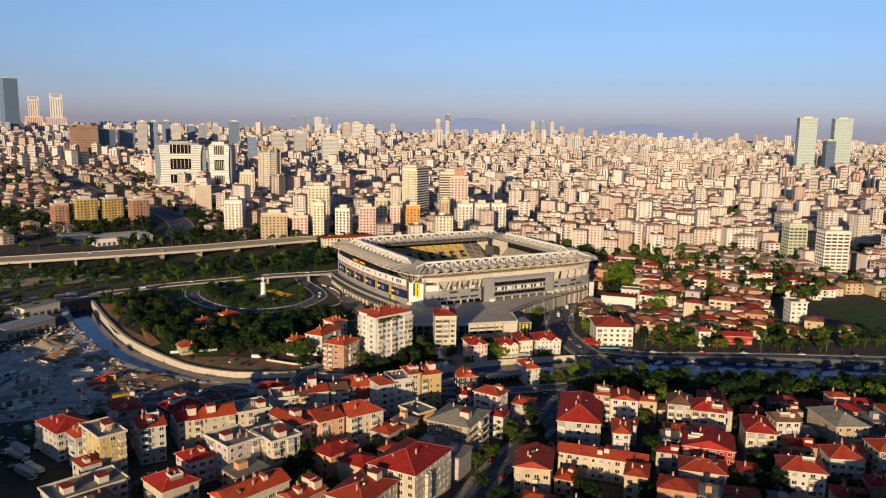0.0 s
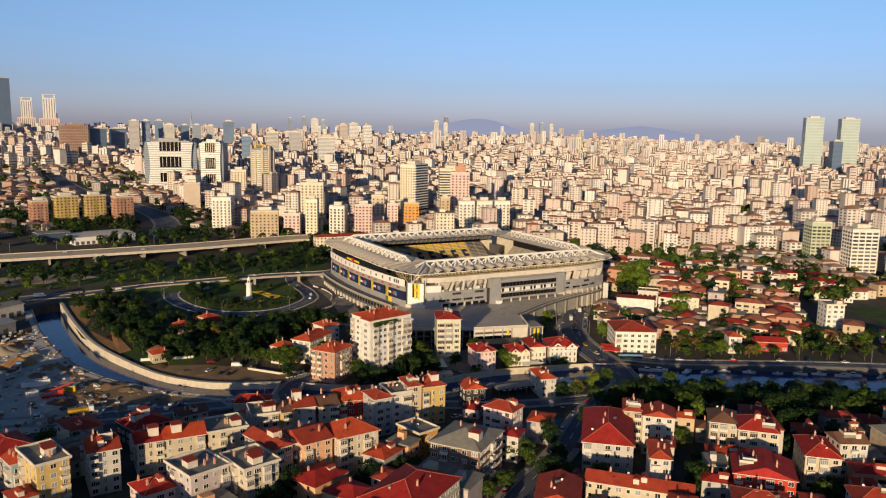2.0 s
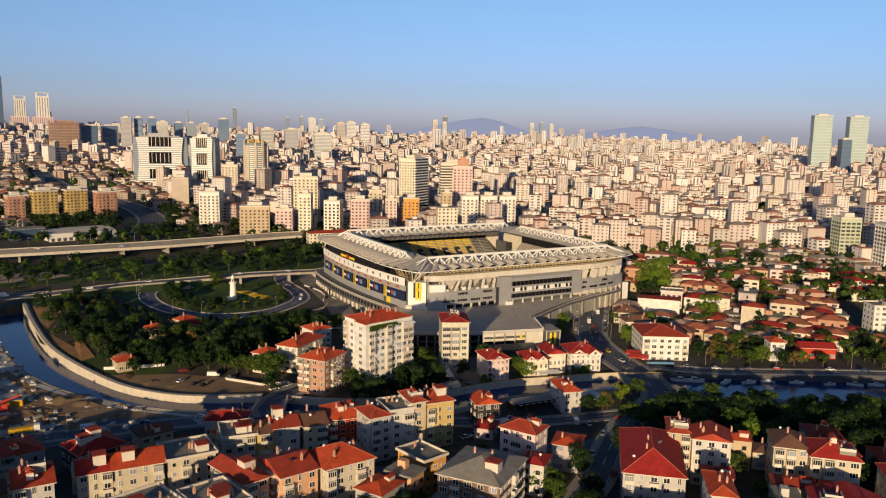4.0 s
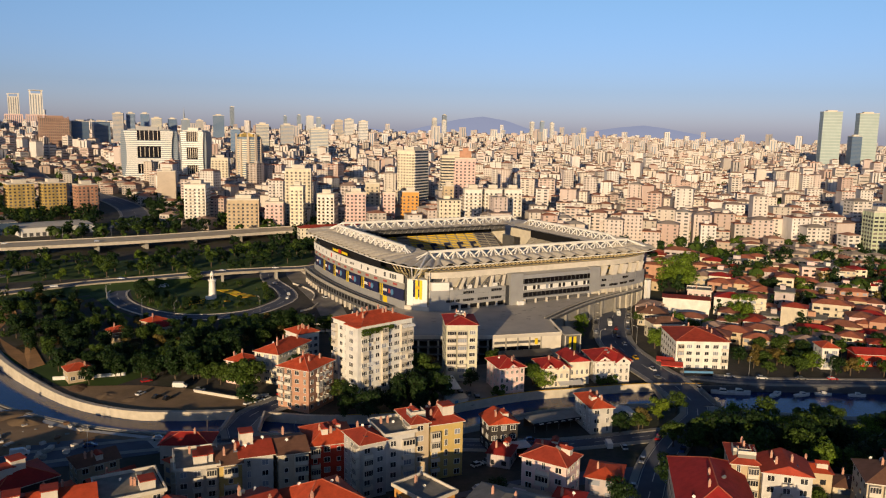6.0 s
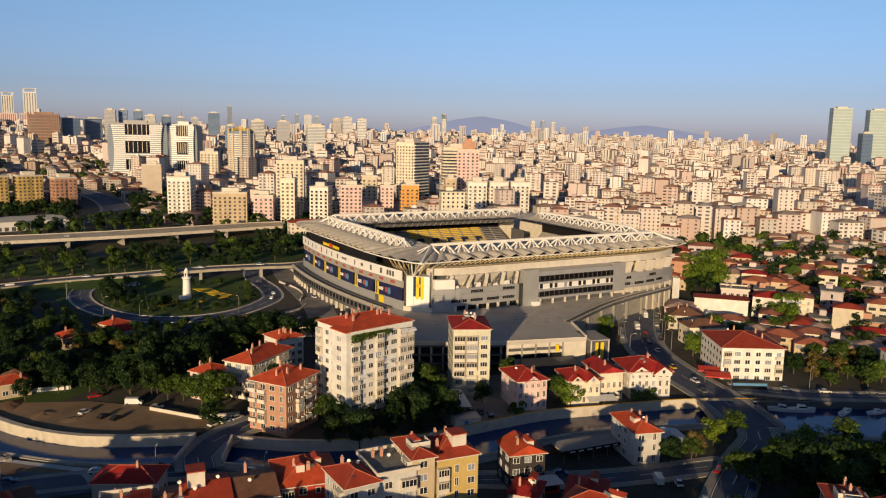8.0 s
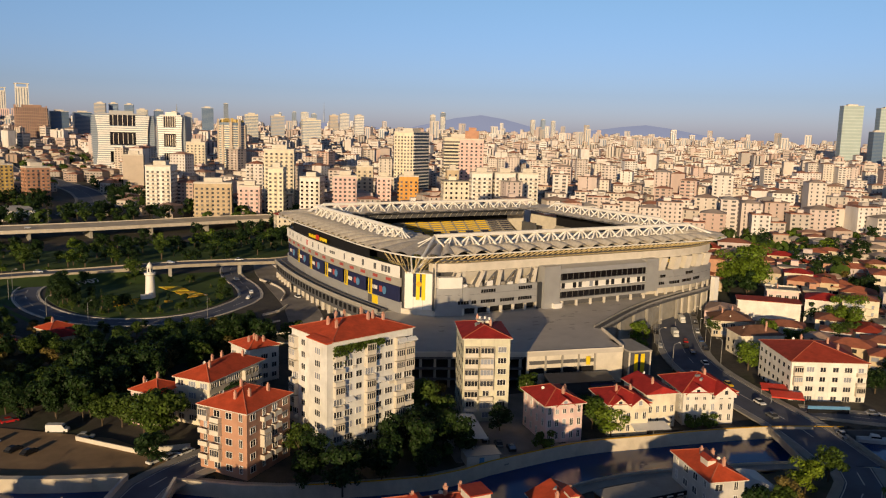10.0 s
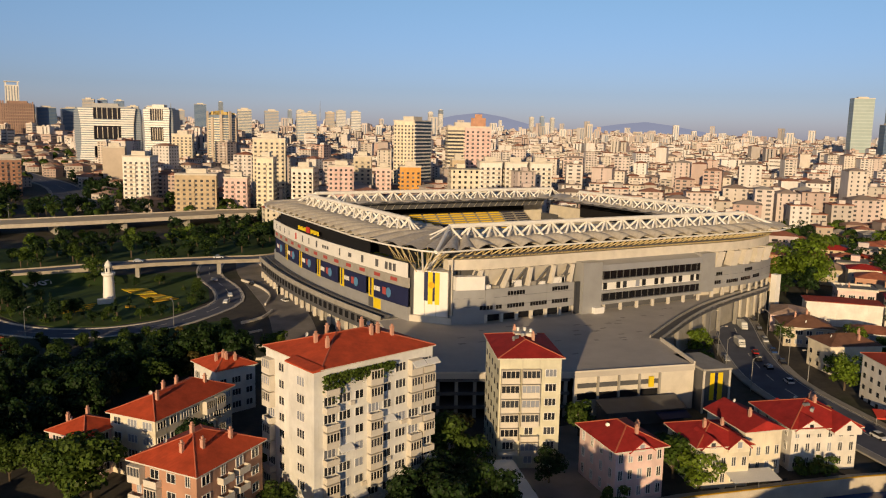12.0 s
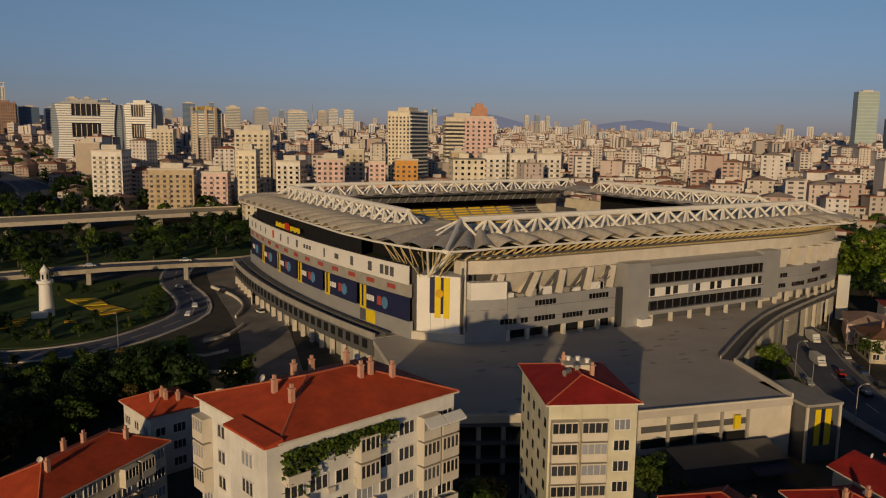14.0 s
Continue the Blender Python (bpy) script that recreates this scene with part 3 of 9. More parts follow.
def roof_side(origin, ang, length, bays, out_d, in_d):
    """Roof of one stand along a truss line: local x runs along the line, +y points to the pitch."""
    base = pose(*origin, 0, 0, ang)
    w = length / bays
    outer = vault(w, -out_d, 0.0, ZE, ZT, 2.2).mesh("roof_panel", [M_MEMBRANE], True)
    inner = vault(w, 0.0, in_d, ZT, ZT + 0.6, 1.1, True).mesh("inner_roof_panel", [M_MEMBRANE], True)
    rib = MB().tube((0, -out_d, ZE), (0, 0, ZT + 0.2), 0.22, 6).tube((0, 0, ZT + 0.2), (0, in_d, ZT + 0.7), 0.2, 6).mesh("roof_rib", [M_STEEL])
    for k in range(bays):
        m = base @ pose((k + 0.5) * w, 0, 0)
        part("roof_panel", outer, None, STADIUM, "stretched pale membrane bay", m=m)
        part("inner_roof_panel", inner, None, STADIUM, m=m)
    for k in range(bays + 1):
        part("roof_rib", rib, None, STADIUM, m=base @ pose(k * w, 0, 0))
    edge = MB().tube((0, -out_d, ZE), (length, -out_d, ZE), 0.28, 6)
    part("roof_edge", edge, M_STEEL, STADIUM, m=base)
    part("roof_edge", MB().tube((0, in_d, ZT + 0.7), (length, in_d, ZT + 0.7), 0.3, 6), M_CLAD_D, STADIUM, m=base)
    return base


def truss(base, a, b, bays, foot_a, foot_b):
    """A three-chord roof truss from a to b along local x, with sloping ends."""
    t = part("truss", MB().tube((a, 0, ZTOP), (b, 0, ZTOP), 0.75, 8), M_STEEL, STADIUM, "white tubular steel roof truss", m=base)
    for s in (-1, 1):
        part("bottom_chord", MB().tube((a - 0.5, s * 2.6, ZT - 0.2), (b + 0.5, s * 2.6, ZT - 0.2), 0.45, 6), M_STEEL, t)
    w = (b - a) / bays
    br = MB()
    for s in (-1, 1):
        br.tube((0, 0, ZTOP), (w / 2, s * 2.6, ZT - 0.2), 0.36, 5)
        br.tube((w / 2, s * 2.6, ZT - 0.2), (w, 0, ZTOP), 0.36, 5)
    br.tube((w / 2, -2.6, ZT - 0.2), (w / 2, 2.6, ZT - 0.2), 0.16, 5)
    br = br.mesh("brace", [M_STEEL])
    for k in range(bays):
        part("brace", br, None, t, m=pose(a + k * w, 0, 0))
    for (fx, fy, fz), x in ((foot_a, a), (foot_b, b)):
        part("end_strut", MB().tube((x, 0, ZTOP), (fx, fy, fz), 0.5, 8), M_STEEL, t)
        for s in (-1, 1):
            part("end_brace", MB().tube((x, 0, ZTOP), (lerp(x, fx, 0.8), s * 2.6, ZT - 0.2), 0.25, 6), M_STEEL, t)
    return t


# front, back, left and right stands
FRONT = roof_side((14, TY0, 0), 0, 130, 17, TY0 - Y0, IY0 - TY0)
BACK = roof_side((148, TY1, 0), 180, 131, 17, Y1 - TY1, TY1 - IY1)
LEFT = roof_side((TX0, 121.5, 0), -90, 97.3, 13, TX0 - X0, IX0 - TX0)
RIGHT = roof_side((TX1, 24, 0), 90, 83, 11, X1 - TX1, TX1 - IX1)
truss(FRONT, 0, 130, 17, (-13.5, -16.6, ZE), (142, -6, ZE))
truss(BACK, 0, 131, 17, (-8, -6, ZE), (140, -6, ZE))
truss(LEFT, 0, 97.3, 13, (-10, -4, ZE), (107, 0, ZE - 1))
truss(RIGHT, 0, 83, 11, (-10, -4, ZE), (92, -4, ZE))


def corner(px, py, outer, inner):
    """Fan of roof cloth that closes a corner between two stands."""
    for (a, b), (c, d) in zip(zip(outer[:-1], outer[1:]), zip(inner[:-1], inner[1:])):
        mb, n = MB(), 6
        v = []
        for j in range(n + 1):
            s = j / n
            for i in range(n + 1):
                u = i / n
                o = Vector(a).lerp(Vector(b), u)
                q = Vector(c).lerp(Vector(d), u)
                p = o.lerp(q, s)
                v.append((p.x, p.y, p.z + 2.0 * math.sin(math.pi * u) ** 0.8 * math.sin(math.pi * min(1, 0.2 + s * 0.8)) if 0 < i < n else p.z))
        f = [(j * (n + 1) + i, j * (n + 1) + i + 1, (j + 1) * (n + 1) + i + 1, (j + 1) * (n + 1) + i) for j in range(n) for i in range(n)]
        part("corner_roof_panel", mb.add(v, f), M_MEMBRANE, STADIUM, "stretched pale membrane bay", True)
        part("roof_rib", MB().tube(a, c, 0.22, 6), M_STEEL, STADIUM)
        part("roof_edge", MB().tube(a, b, 0.28, 6), M_STEEL, STADIUM)


corner(0, 0, [(X0, 24.2, ZE), (-7.4, 17, ZE), (-6.5, 8, ZE), (-4.6, -1, ZE), (-2.2, -9, ZE), (1.2, -14.2, ZE), (7.5, -14.4, ZE), (14, Y0, ZE)],
       [(IX0, 24.2, ZT + .6), (IX0, 22.8, ZT + .6), (IX0, 21, ZT + .6), (IX0, 19, ZT + .6), (IX0, IY0, ZT + .6), (26, IY0, ZT + .6), (27, IY0, ZT + .6), (28, IY0, ZT + .6)])
corner(0, 0, [(144, Y0, ZE), (156, -9, ZE), (164, 6, ZE), (X1, 24, ZE)], [(130, IY0, ZT + .6), (IX1, IY0, ZT + .6), (IX1, 20, ZT + .6), (IX1, 24, ZT + .6)])
corner(0, 0, [(X1, 107, ZE), (164, 128, ZE), (158, 142, ZE), (148, Y1, ZE)], [(IX1, 107, ZT + .6), (IX1, 112, ZT + .6), (IX1, IY1, ZT + .6), (130, IY1, ZT + .6)])
corner(0, 0, [(17, Y1, ZE), (4, 144, ZE), (-4, 138, ZE), (X0, 121.5, ZE)], [(28, IY1, ZT + .6), (IX0, IY1, ZT + .6), (IX0, 112, ZT + .6), (IX0, 112, ZT + .6)])


# stands and pitch inside
def stand(label, p, q, depth, z0, z1, blocks, seat, top=None):
    """Raked seating from the front line p-q back by depth; blocks of seats are parts."""
    p, q = Vector((*p, 0)), Vector((*q, 0))
    d = (q - p).normalized()
    nrm = Vector((-d.y, d.x, 0))
    L = (q - p).length
    w = L / blocks
    rows = 12
    for k in range(blocks):
        mb = MB()
        for r in range(rows):
            a = p + d * (k * w + 0.6) + nrm * (depth * r / rows)
            b = p + d * ((k + 1) * w - 0.6) + nrm * (depth * r / rows)
            c, e = b + nrm * (depth / rows), a + nrm * (depth / rows)
            z = lerp(z0, z1, r / rows)
            mb.add([(*a.xy, z), (*b.xy, z), (*c.xy, z), (*e.xy, z), (*a.xy, z + (z1 - z0) / rows), (*b.xy, z + (z1 - z0) / rows)], [(0, 1, 2, 3)])
            mb.add([(*e.xy, z), (*c.xy, z), (*c.xy, z + (z1 - z0) / rows), (*e.xy, z + (z1 - z0) / rows)], [(0, 1, 2, 3)])
        part("seat_block", mb, seat(k), STADIUM, label)
    mb = MB()
    a, b, c, e = p, q, q + nrm * (depth + 0.5), p + nrm * (depth + 0.5)
    mb.add([(*a.xy, z0 - 0.3), (*b.xy, z0 - 0.3), (*c.xy, z1 - 0.3), (*e.xy, z1 - 0.3)], [(0, 1, 2, 3)])
    part("stand_deck", mb, M_CONCRETE, STADIUM)
    zt = ZE if top is None else top
    # rear wall is black in place of the shade under the roof
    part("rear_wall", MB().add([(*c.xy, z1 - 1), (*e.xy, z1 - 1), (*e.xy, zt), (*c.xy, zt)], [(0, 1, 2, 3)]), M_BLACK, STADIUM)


FIELD = (27, 32, 132, 100)
part("pitch", MB().box(FIELD[0] - 6, FIELD[1] - 6, -9.2, FIELD[2] + 6, FIELD[3] + 6, -8.6), plain("pitch_grass", (0.05, 0.11, 0.025), 0.9, 0.2, 0.1), STADIUM, "mown green playing field")
yn = lambda k: M_SEAT_Y if k % 5 != 0 else M_SEAT_N
stand("yellow seats with darker letters", (26, 106), (133, 106), 15, -7.5, 0.5, 14, lambda k: M_SEAT_Y, 2.6)
stand("yellow seats with darker letters", (22, 122), (137, 122), 17, 3.0, 15.0, 15, lambda k: M_SEAT_N if k in (13, 14) else M_CONCRETE if k % 3 == 2 and k < 7 else M_SEAT_Y)
stand("yellow and navy seats", (133, 26), (26, 26), 15, -7.5, 0.5, 14, yn, 2.6)
stand("yellow and navy seats", (137, 10), (22, 10), 16, 3, 15, 15, yn)
stand("yellow and navy seats", (21, 28), (21, 104), 13, -7.5, 0.5, 9, yn, 2.6)
stand("yellow and navy seats", (8, 20), (8, 112), 12, 3, 14, 10, yn)
stand("grey seats behind the goal", (138, 104), (138, 28), 13, -7.5, 0.5, 9, lambda k: M_CONCRETE, 2.6)
stand("grey seats behind the goal", (143, 112), (143, 20), 9.4, 3, 14, 10, lambda k: M_CONCRETE)
for k in range(9):
    part("seat_letter", MB().add([(30 + k * 10.5 + a, 122.3 + b * 12, 3.45 + b * 8.5) for a, b in ((0, 0.25), (5, 0.25), (5, 0.45), (2, 0.45), (2, 0.62), (5, 0.62), (5, 0.8), (0, 0.8))],
                                 [(0, 1, 2, 3, 4, 5, 6, 7)]), M_SEAT_N, STADIUM, "dark seat pattern")
# the far interior band under the back roof
part("advert_band", MB().box(24, 121, 0.8, 136, 121.6, 2.6), M_NAVY, STADIUM)
part("scoreboard", MB().box(135, 108, 8, 136, 121, 16), M_CLAD_D, STADIUM, "dark scoreboard frame")

part("under_roof_band", MB().box(24, 120.2, 20.0, 136, 120.8, 22.6), M_CLAD_D, STADIUM, "dark lattice band under the roof")
for k in range(28):
    part("under_roof_strut", MB().tube((26 + k * 4, 119.9, 20.0), (28 + k * 4, 119.9, 22.6), 0.18, 5), M_CONCRETE, STADIUM)

# corner pillar with its flag
PIL = pose(4.2, -4.6, 0, 0, 0, -47.5)
part("corner_pillar", MB().box(-5.6, 0, 1.8, 5.2, 7, 15.3), M_WHITE, STADIUM, "white panelled corner pillar", m=PIL)
part("corner_plinth", MB().box(-6.6, -1.0, -0.2, 6.6, 7, 1.9), M_PALE, STADIUM, m=PIL)
for k in range(-1, 3):
    part("panel_joint", MB().box(-5.6 + 3.6 * (k + 1) - 0.05, -0.06, 1.9, -5.6 + 3.6 * (k + 1) + 0.05, 0, 15.3), M_CLAD, STADIUM, m=PIL)
for a, b, mt in ((-2.2, -0.95, M_NAVY), (-0.95, 0.5, M_YELLOW), (0.5, 1.2, M_NAVY), (1.2, 2.6, M_YELLOW)):
    part("flag", MB().box(a, -0.2, 5.4 if mt is M_YELLOW else 6.4, b, -0.1, 15.0), mt, STADIUM, "yellow and navy hanging flag", m=PIL)
part("flag_badge", MB().tube((0.2, -0.3, 11.2), (0.2, -0.2, 11.2), 1.0, 16), M_FLOWER, STADIUM, m=PIL)
part("service_pipe", MB().tube((5.6, -0.2, 1), (5.6, -0.2, 17.5), 0.16, 6), M_CLAD_D, STADIUM, m=PIL)
part("service_pipe", MB().tube((6.4, -0.2, 1), (6.4, -0.2, 19.5), 0.2, 6), M_PALE, STADIUM, m=PIL)
for k in range(7):
    a = radians(-120 + k * 25)
    part("corner_strut", MB().tube((2.5, -2.5, 14.8), (2.5 + 8.5 * math.cos(a), -2.5 + 8.5 * math.sin(a), ZE), 0.3, 6), M_STEEL, STADIUM)

for k in range(16):
    a, b = radians(-150 + k * 13), radians(-150 + k * 13 + (9 if k % 2 else -9))
    part("corner_lattice", MB().tube((2.5 + 3.4 * math.cos(a), -2.5 + 3.4 * math.sin(a), 15.4 + 1.4 * (k % 3)), (2.5 + 9.2 * math.cos(b), -2.5 + 9.2 * math.sin(b), ZE - 0.4), 0.14, 5), M_LATTICE, STADIUM, "thin roof strut tinted as if sunlit")

# front facade
YF = -13.0


def lx0(y):
    return -7.2 + ((y - 70) / 68) ** 2 * 5.7


def fx(x):
    """The front wall bows out a little."""
    return YF + 3.2 * max(0, (22 - x) / 14) ** 1.5 + (max(0, x - 118) / 32) ** 2 * 7.0


def curved(name, xa, xb, z0, z1, proud, thick, mat, label="", n=10):
    mb = MB()
    v = []
    for i in range(n + 1):
        x = lerp(xa, xb, i / n)
        y = fx(x) - proud
        v += [(x, y, z0), (x, y, z1), (x, y + thick, z1), (x, y + thick, z0)]
    f = []
    for i in range(n):
        o, w = 4 * i, 4 * i + 4
        f += [(o, w, w + 1, o + 1), (o + 1, w + 1, w + 2, o + 2), (o + 2, w + 2, w + 3, o + 3), (o + 3, w + 3, w, o)]
    f += [(3, 2, 1, 0), (4 * n, 4 * n + 1, 4 * n + 2, 4 * n + 3)]
    return part(name, mb.add(v, f), mat, STADIUM, label)


curved("concrete_band", 8, 153, 15.8, 18.9, -2.0, 3, M_PALE, "pale concrete ring beam", 24)
curved("inner_wall", 9, 152, -1, 10.2, -4.0, 1, M_PALE, "", 24)
# concourse wall is coloured dark to imitate the shade of the recess
curved("concourse_wall", 14, 150, 9.8, 15.9, -9.5, 1, M_CLAD_D, "concourse wall with the recess shade in its colour", 24)
curved("concourse_floor", 14, 150, 9.9, 10.2, -3.9, 6.5, M_CONCRETE, "", 24)
# upright dark sheet stands in for the shade below the roof edge
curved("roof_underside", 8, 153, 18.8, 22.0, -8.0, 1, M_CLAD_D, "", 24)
for xa, xb, z0, z1, mt in ((8.6, 18, 2.6, 10.2, M_CLAD), (18, 29, 2.6, 10.2, M_CLAD), (29, 40, 2.6, 10.2, M_CLAD), (40, 50.6, 2.6, 10.2, M_CLAD),
                           (111, 121, 3.2, 10.6, M_CLAD), (121, 131, 3.2, 10.6, M_CLAD), (131, 141, 3.2, 10.6, M_CLAD), (141, 151.5, 3.2, 10.6, M_CLAD)):
    curved("cladding_panel", xa + 0.06, xb - 0.06, z0, z1, 0, 1.2, mt, "flat grey metal cladding", 4)
curved("blank_panel", 9.2, 17.6, 10.2, 14.2, 0.4, 3, M_WHITE, "white boxed upper panel", 4)
for zz in (5.0, 7.6):
    curved("panel_joint", 8.6, 50.6, zz, zz + 0.08, 0.02, 0.3, M_CLAD_D, "", 10)
    curved("panel_joint", 111, 151.5, zz, zz + 0.08, 0.02, 0.3, M_CLAD_D, "", 10)
for x, n, z in ((16.4, 4, 4.1), (21.6, 2, 4.1), (25.5, 6, 4.1), (33.9, 6, 4.0), (42.0, 6, 4.0), (25.6, 6, 7.9), (42.0, 6, 8.0), (113, 3, 4.6), (119, 6, 4.6), (127, 6, 4.8), (135, 5, 5.0), (113.5, 3, 7.6), (129, 5, 8.0)):
    for k in range(n):
        xa = x + k * 1.05
        curved("strip_window", xa, xa + 0.88, z, z + 1.25, 0.06, 0.3, M_RIBBON, "", 1)
for x in list(np.arange(18, 51, 5.4)) + list(np.arange(112, 150, 5.4)):
    curved("column", x, x + 0.9, -0.3 if x < 60 else -11, 2.6 if x < 60 else 3.2, -0.1, 0.9, M_PALE, "", 1)
curved("ground_floor_glazing", 18.5, 50.6, -0.2, 2.6, -2.4, 0.3, M_GLASS, "", 6)
curved("base_wall", 8.2, 18, -0.3, 2.6, -0.2, 1.2, M_CLAD, "", 5)
# sloping underside of the stand with raking fins before it
us = MB()
for k in range(7):
    xa, xb = 15.2 + k * 5.0, 20.2 + k * 5.0
    us.add([(xa, fx(xa) + 1.6, 15.8), (xb, fx(xb) + 1.6, 15.8), (xb, fx(xb) + 5.4, 10.2), (xa, fx(xa) + 5.4, 10.2)], [(3, 2, 1, 0)])
part("stand_underside", us, M_PALE, STADIUM, "pale sloping underside of the stand")
for x, lean in ((15.2, 1.5), (23.8, 2.4), (32.9, 0.8), (41.5, 0.9), (48.9, 0.6)):
    y = fx(x)
    mb = MB().add([(x, y + 0.3, 10.2), (x + 0.9, y + 0.3, 10.2), (x + 0.9, y + 5.2, 10.2), (x, y + 5.2, 10.2), (x + lean, y + 0.3, 15.8), (x + lean + 1.2, y + 0.3, 15.8), (x + lean + 1.2, y + 2.4, 15.8), (x + lean, y + 2.4, 15.8)],
                  [(3, 2, 1, 0), (4, 5, 6, 7), (0, 1, 5, 4), (1, 2, 6, 5), (2, 3, 7, 6), (3, 0, 4, 7)])
    part("raking_fin", mb, M_PALE, STADIUM, "slanting pale concrete fin")
    # dark sheet stands in for the shaded opening beside the fin
    part("fin_slot", MB().add([(x - 1.3, y + 2.0, 10.25), (x, y + 2.0, 10.25), (x + lean, y + 1.4, 15.6), (x + lean - 0.9, y + 1.4, 15.6), (x - 1.3, y + 2.3, 10.25), (x, y + 2.3, 10.25), (x + lean, y + 1.7, 15.6), (x + lean - 0.9, y + 1.7, 15.6)],
                              [(0, 1, 2, 3), (7, 6, 5, 4), (0, 3, 7, 4), (1, 5, 6, 2)]), M_CLAD_D, STADIUM)
for x in (27.5, 36.0, 44.6):
    y = fx(x)
    part("raking_beam", MB().tube((x, y + 1.0, 10.4), (x + 4.6, y + 1.0, 15.2), 0.34, 4).tube((x + 0.6, y + 1.0, 10.4), (x + 5.2, y + 1.0, 13.2), 0.2, 4), M_CLAD_D, STADIUM, "dark raking stair beam")
for x, w, h, mt in ((17.4, 3.0, 1.0, 0), (21.4, 1.6, 0.7, 1), (25.0, 1.4, 1.6, 1), (28.4, 2.6, 1.9, 0), (34.6, 1.8, 1.1, 1), (37.6, 2.2, 0.9, 0), (42.8, 4.4, 1.7, 0), (46.0, 1.0, 2.4, 1)):
    part("concourse_kiosk", MB().box(x, fx(x) + 0.7, 10.2, x + w, fx(x) + 2.2, 10.2 + h), (M_WHITE, M_CONCRETE)[mt], STADIUM)
for x in (113, 121, 128, 136, 143):
    y = fx(x)
    mb = MB().add([(x, y + 0.3, 10.6), (x + 3.2, y + 0.3, 10.6), (x + 3.2, y + 3.6, 10.6), (x, y + 3.6, 10.6), (x + 1.5, y + 0.3, 15.8), (x + 5, y + 0.3, 15.8), (x + 5, y + 3.6, 15.8), (x + 1.5, y + 3.6, 15.8)],
                  [(3, 2, 1, 0), (4, 5, 6, 7), (0, 1, 5, 4), (1, 2, 6, 5), (2, 3, 7, 6), (3, 0, 4, 7)])
    part("raking_fin", mb, M_PALE, STADIUM, "slanting pale concrete fin")
# middle block
part("stair_tower", MB().box(52.4, -15.0, -0.2, 60, -9, 16.2), M_CLAD, STADIUM, "grey metal stair tower")
part("stair_tower", MB().box(104, -14.6, 2.6, 110.8, -8, 16.2), M_CLAD, STADIUM, "grey metal stair tower")
part("stair_glazing", MB().box(50.6, -13.6, 0, 52.4, -12.6, 10.2), M_GLASS, STADIUM)
part("block_canopy", MB().add([(60, -15.4, 13.2), (104, -15.4, 13.2), (104, -9, 13.2), (60, -9, 13.2), (60, -14.6, 15.0), (104, -14.6, 15.0), (104, -9, 16.6), (60, -9, 16.6)],
                              [(3, 2, 1, 0), (4, 5, 6, 7), (0, 1, 5, 4), (1, 2, 6, 5), (2, 3, 7, 6), (3, 0, 4, 7)]), M_CLAD, STADIUM, "silver sloping canopy")
for z0, z1, y, mt in ((10.4, 13.2, -14.2, M_RIBBON), (9.4, 10.4, -15.2, M_CLAD), (6.8, 9.4, -14.0, M_WHITE), (6.0, 6.8, -15.2, M_CLAD), (3.4, 6.0, -14.2, M_RIBBON), (2.4, 3.4, -15.2, M_CLAD)):
    part("facade_strip", MB().box(60, y, z0, 104, -9, z1), mt, STADIUM)
for k in range(16):
    x = 61 + k * 2.75
    part("mullion", MB().box(x, -14.5, 10.4, x + 0.06, -14.2, 13.2), M_CLAD_D, STADIUM)
    part("mullion", MB().box(x, -14.5, 3.4, x + 0.06, -14.2, 6.0), M_CLAD_D, STADIUM)
    if k % 3 != 1:
        part("loggia_opening", MB().box(x + 0.3, -14.1, 7.0, x + 1.9, -13.95, 9.2), M_GLASS if k % 2 else M_BLACK, STADIUM)
for k in range(7):
    part("column", MB().box(61 + k * 7, -15, -0.2, 61.8 + k * 7, -14.2, 2.4), M_PALE, STADIUM)
part("ground_floor_glazing", MB().box(60, -12.2, -0.2, 104, -11.8, 2.4), M_CLAD_D, STADIUM)
part("kiosk", MB().box(56.4, -16.6, -0.1, 60, -15, 1.9), M_WHITE, STADIUM)
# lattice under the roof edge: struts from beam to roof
# these struts carry the same painted sunlight tint
st = MB().tube((0, 0, 18.7), (2.2, -5.5, ZE - 0.3), 0.2, 5).tube((4.4, 0, 18.7), (2.2, -5.5, ZE - 0.3), 0.2, 5).tube((2.2, -2.4, 20.6), (2.2, -5.5, ZE - 0.3), 0.12, 5).mesh("roof_strut", [plain("sun_tinted_strut", (0.62, 0.50, 0.27), 0.6)])
for k in range(56):
    x = 10 + k * 2.5
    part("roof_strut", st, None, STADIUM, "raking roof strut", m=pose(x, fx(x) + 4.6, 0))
for k in range(4):
    y = -1 + k * 2.6
    x = -6.9 + 0.004 * (y - 24) ** 2 * 2.2
    part("roof_strut", MB().tube((lx0(y) + 1.6, y, 17.2), (x, y + 1.2, ZE - 0.3), 0.11, 5).tube((lx0(y) + 1.6, y + 2.4, 17.2), (x, y + 1.2, ZE - 0.3), 0.11, 5), st.materials[0], STADIUM)
curved("catwalk", 10, 152, 19.9, 20.3, -1.0, 0.5, M_CLAD_D, "", 16)

# left facade
def lx(y):
    """The left wall bows outwards."""
    return -7.2 + ((y - 70) / 68) ** 2 * 5.7


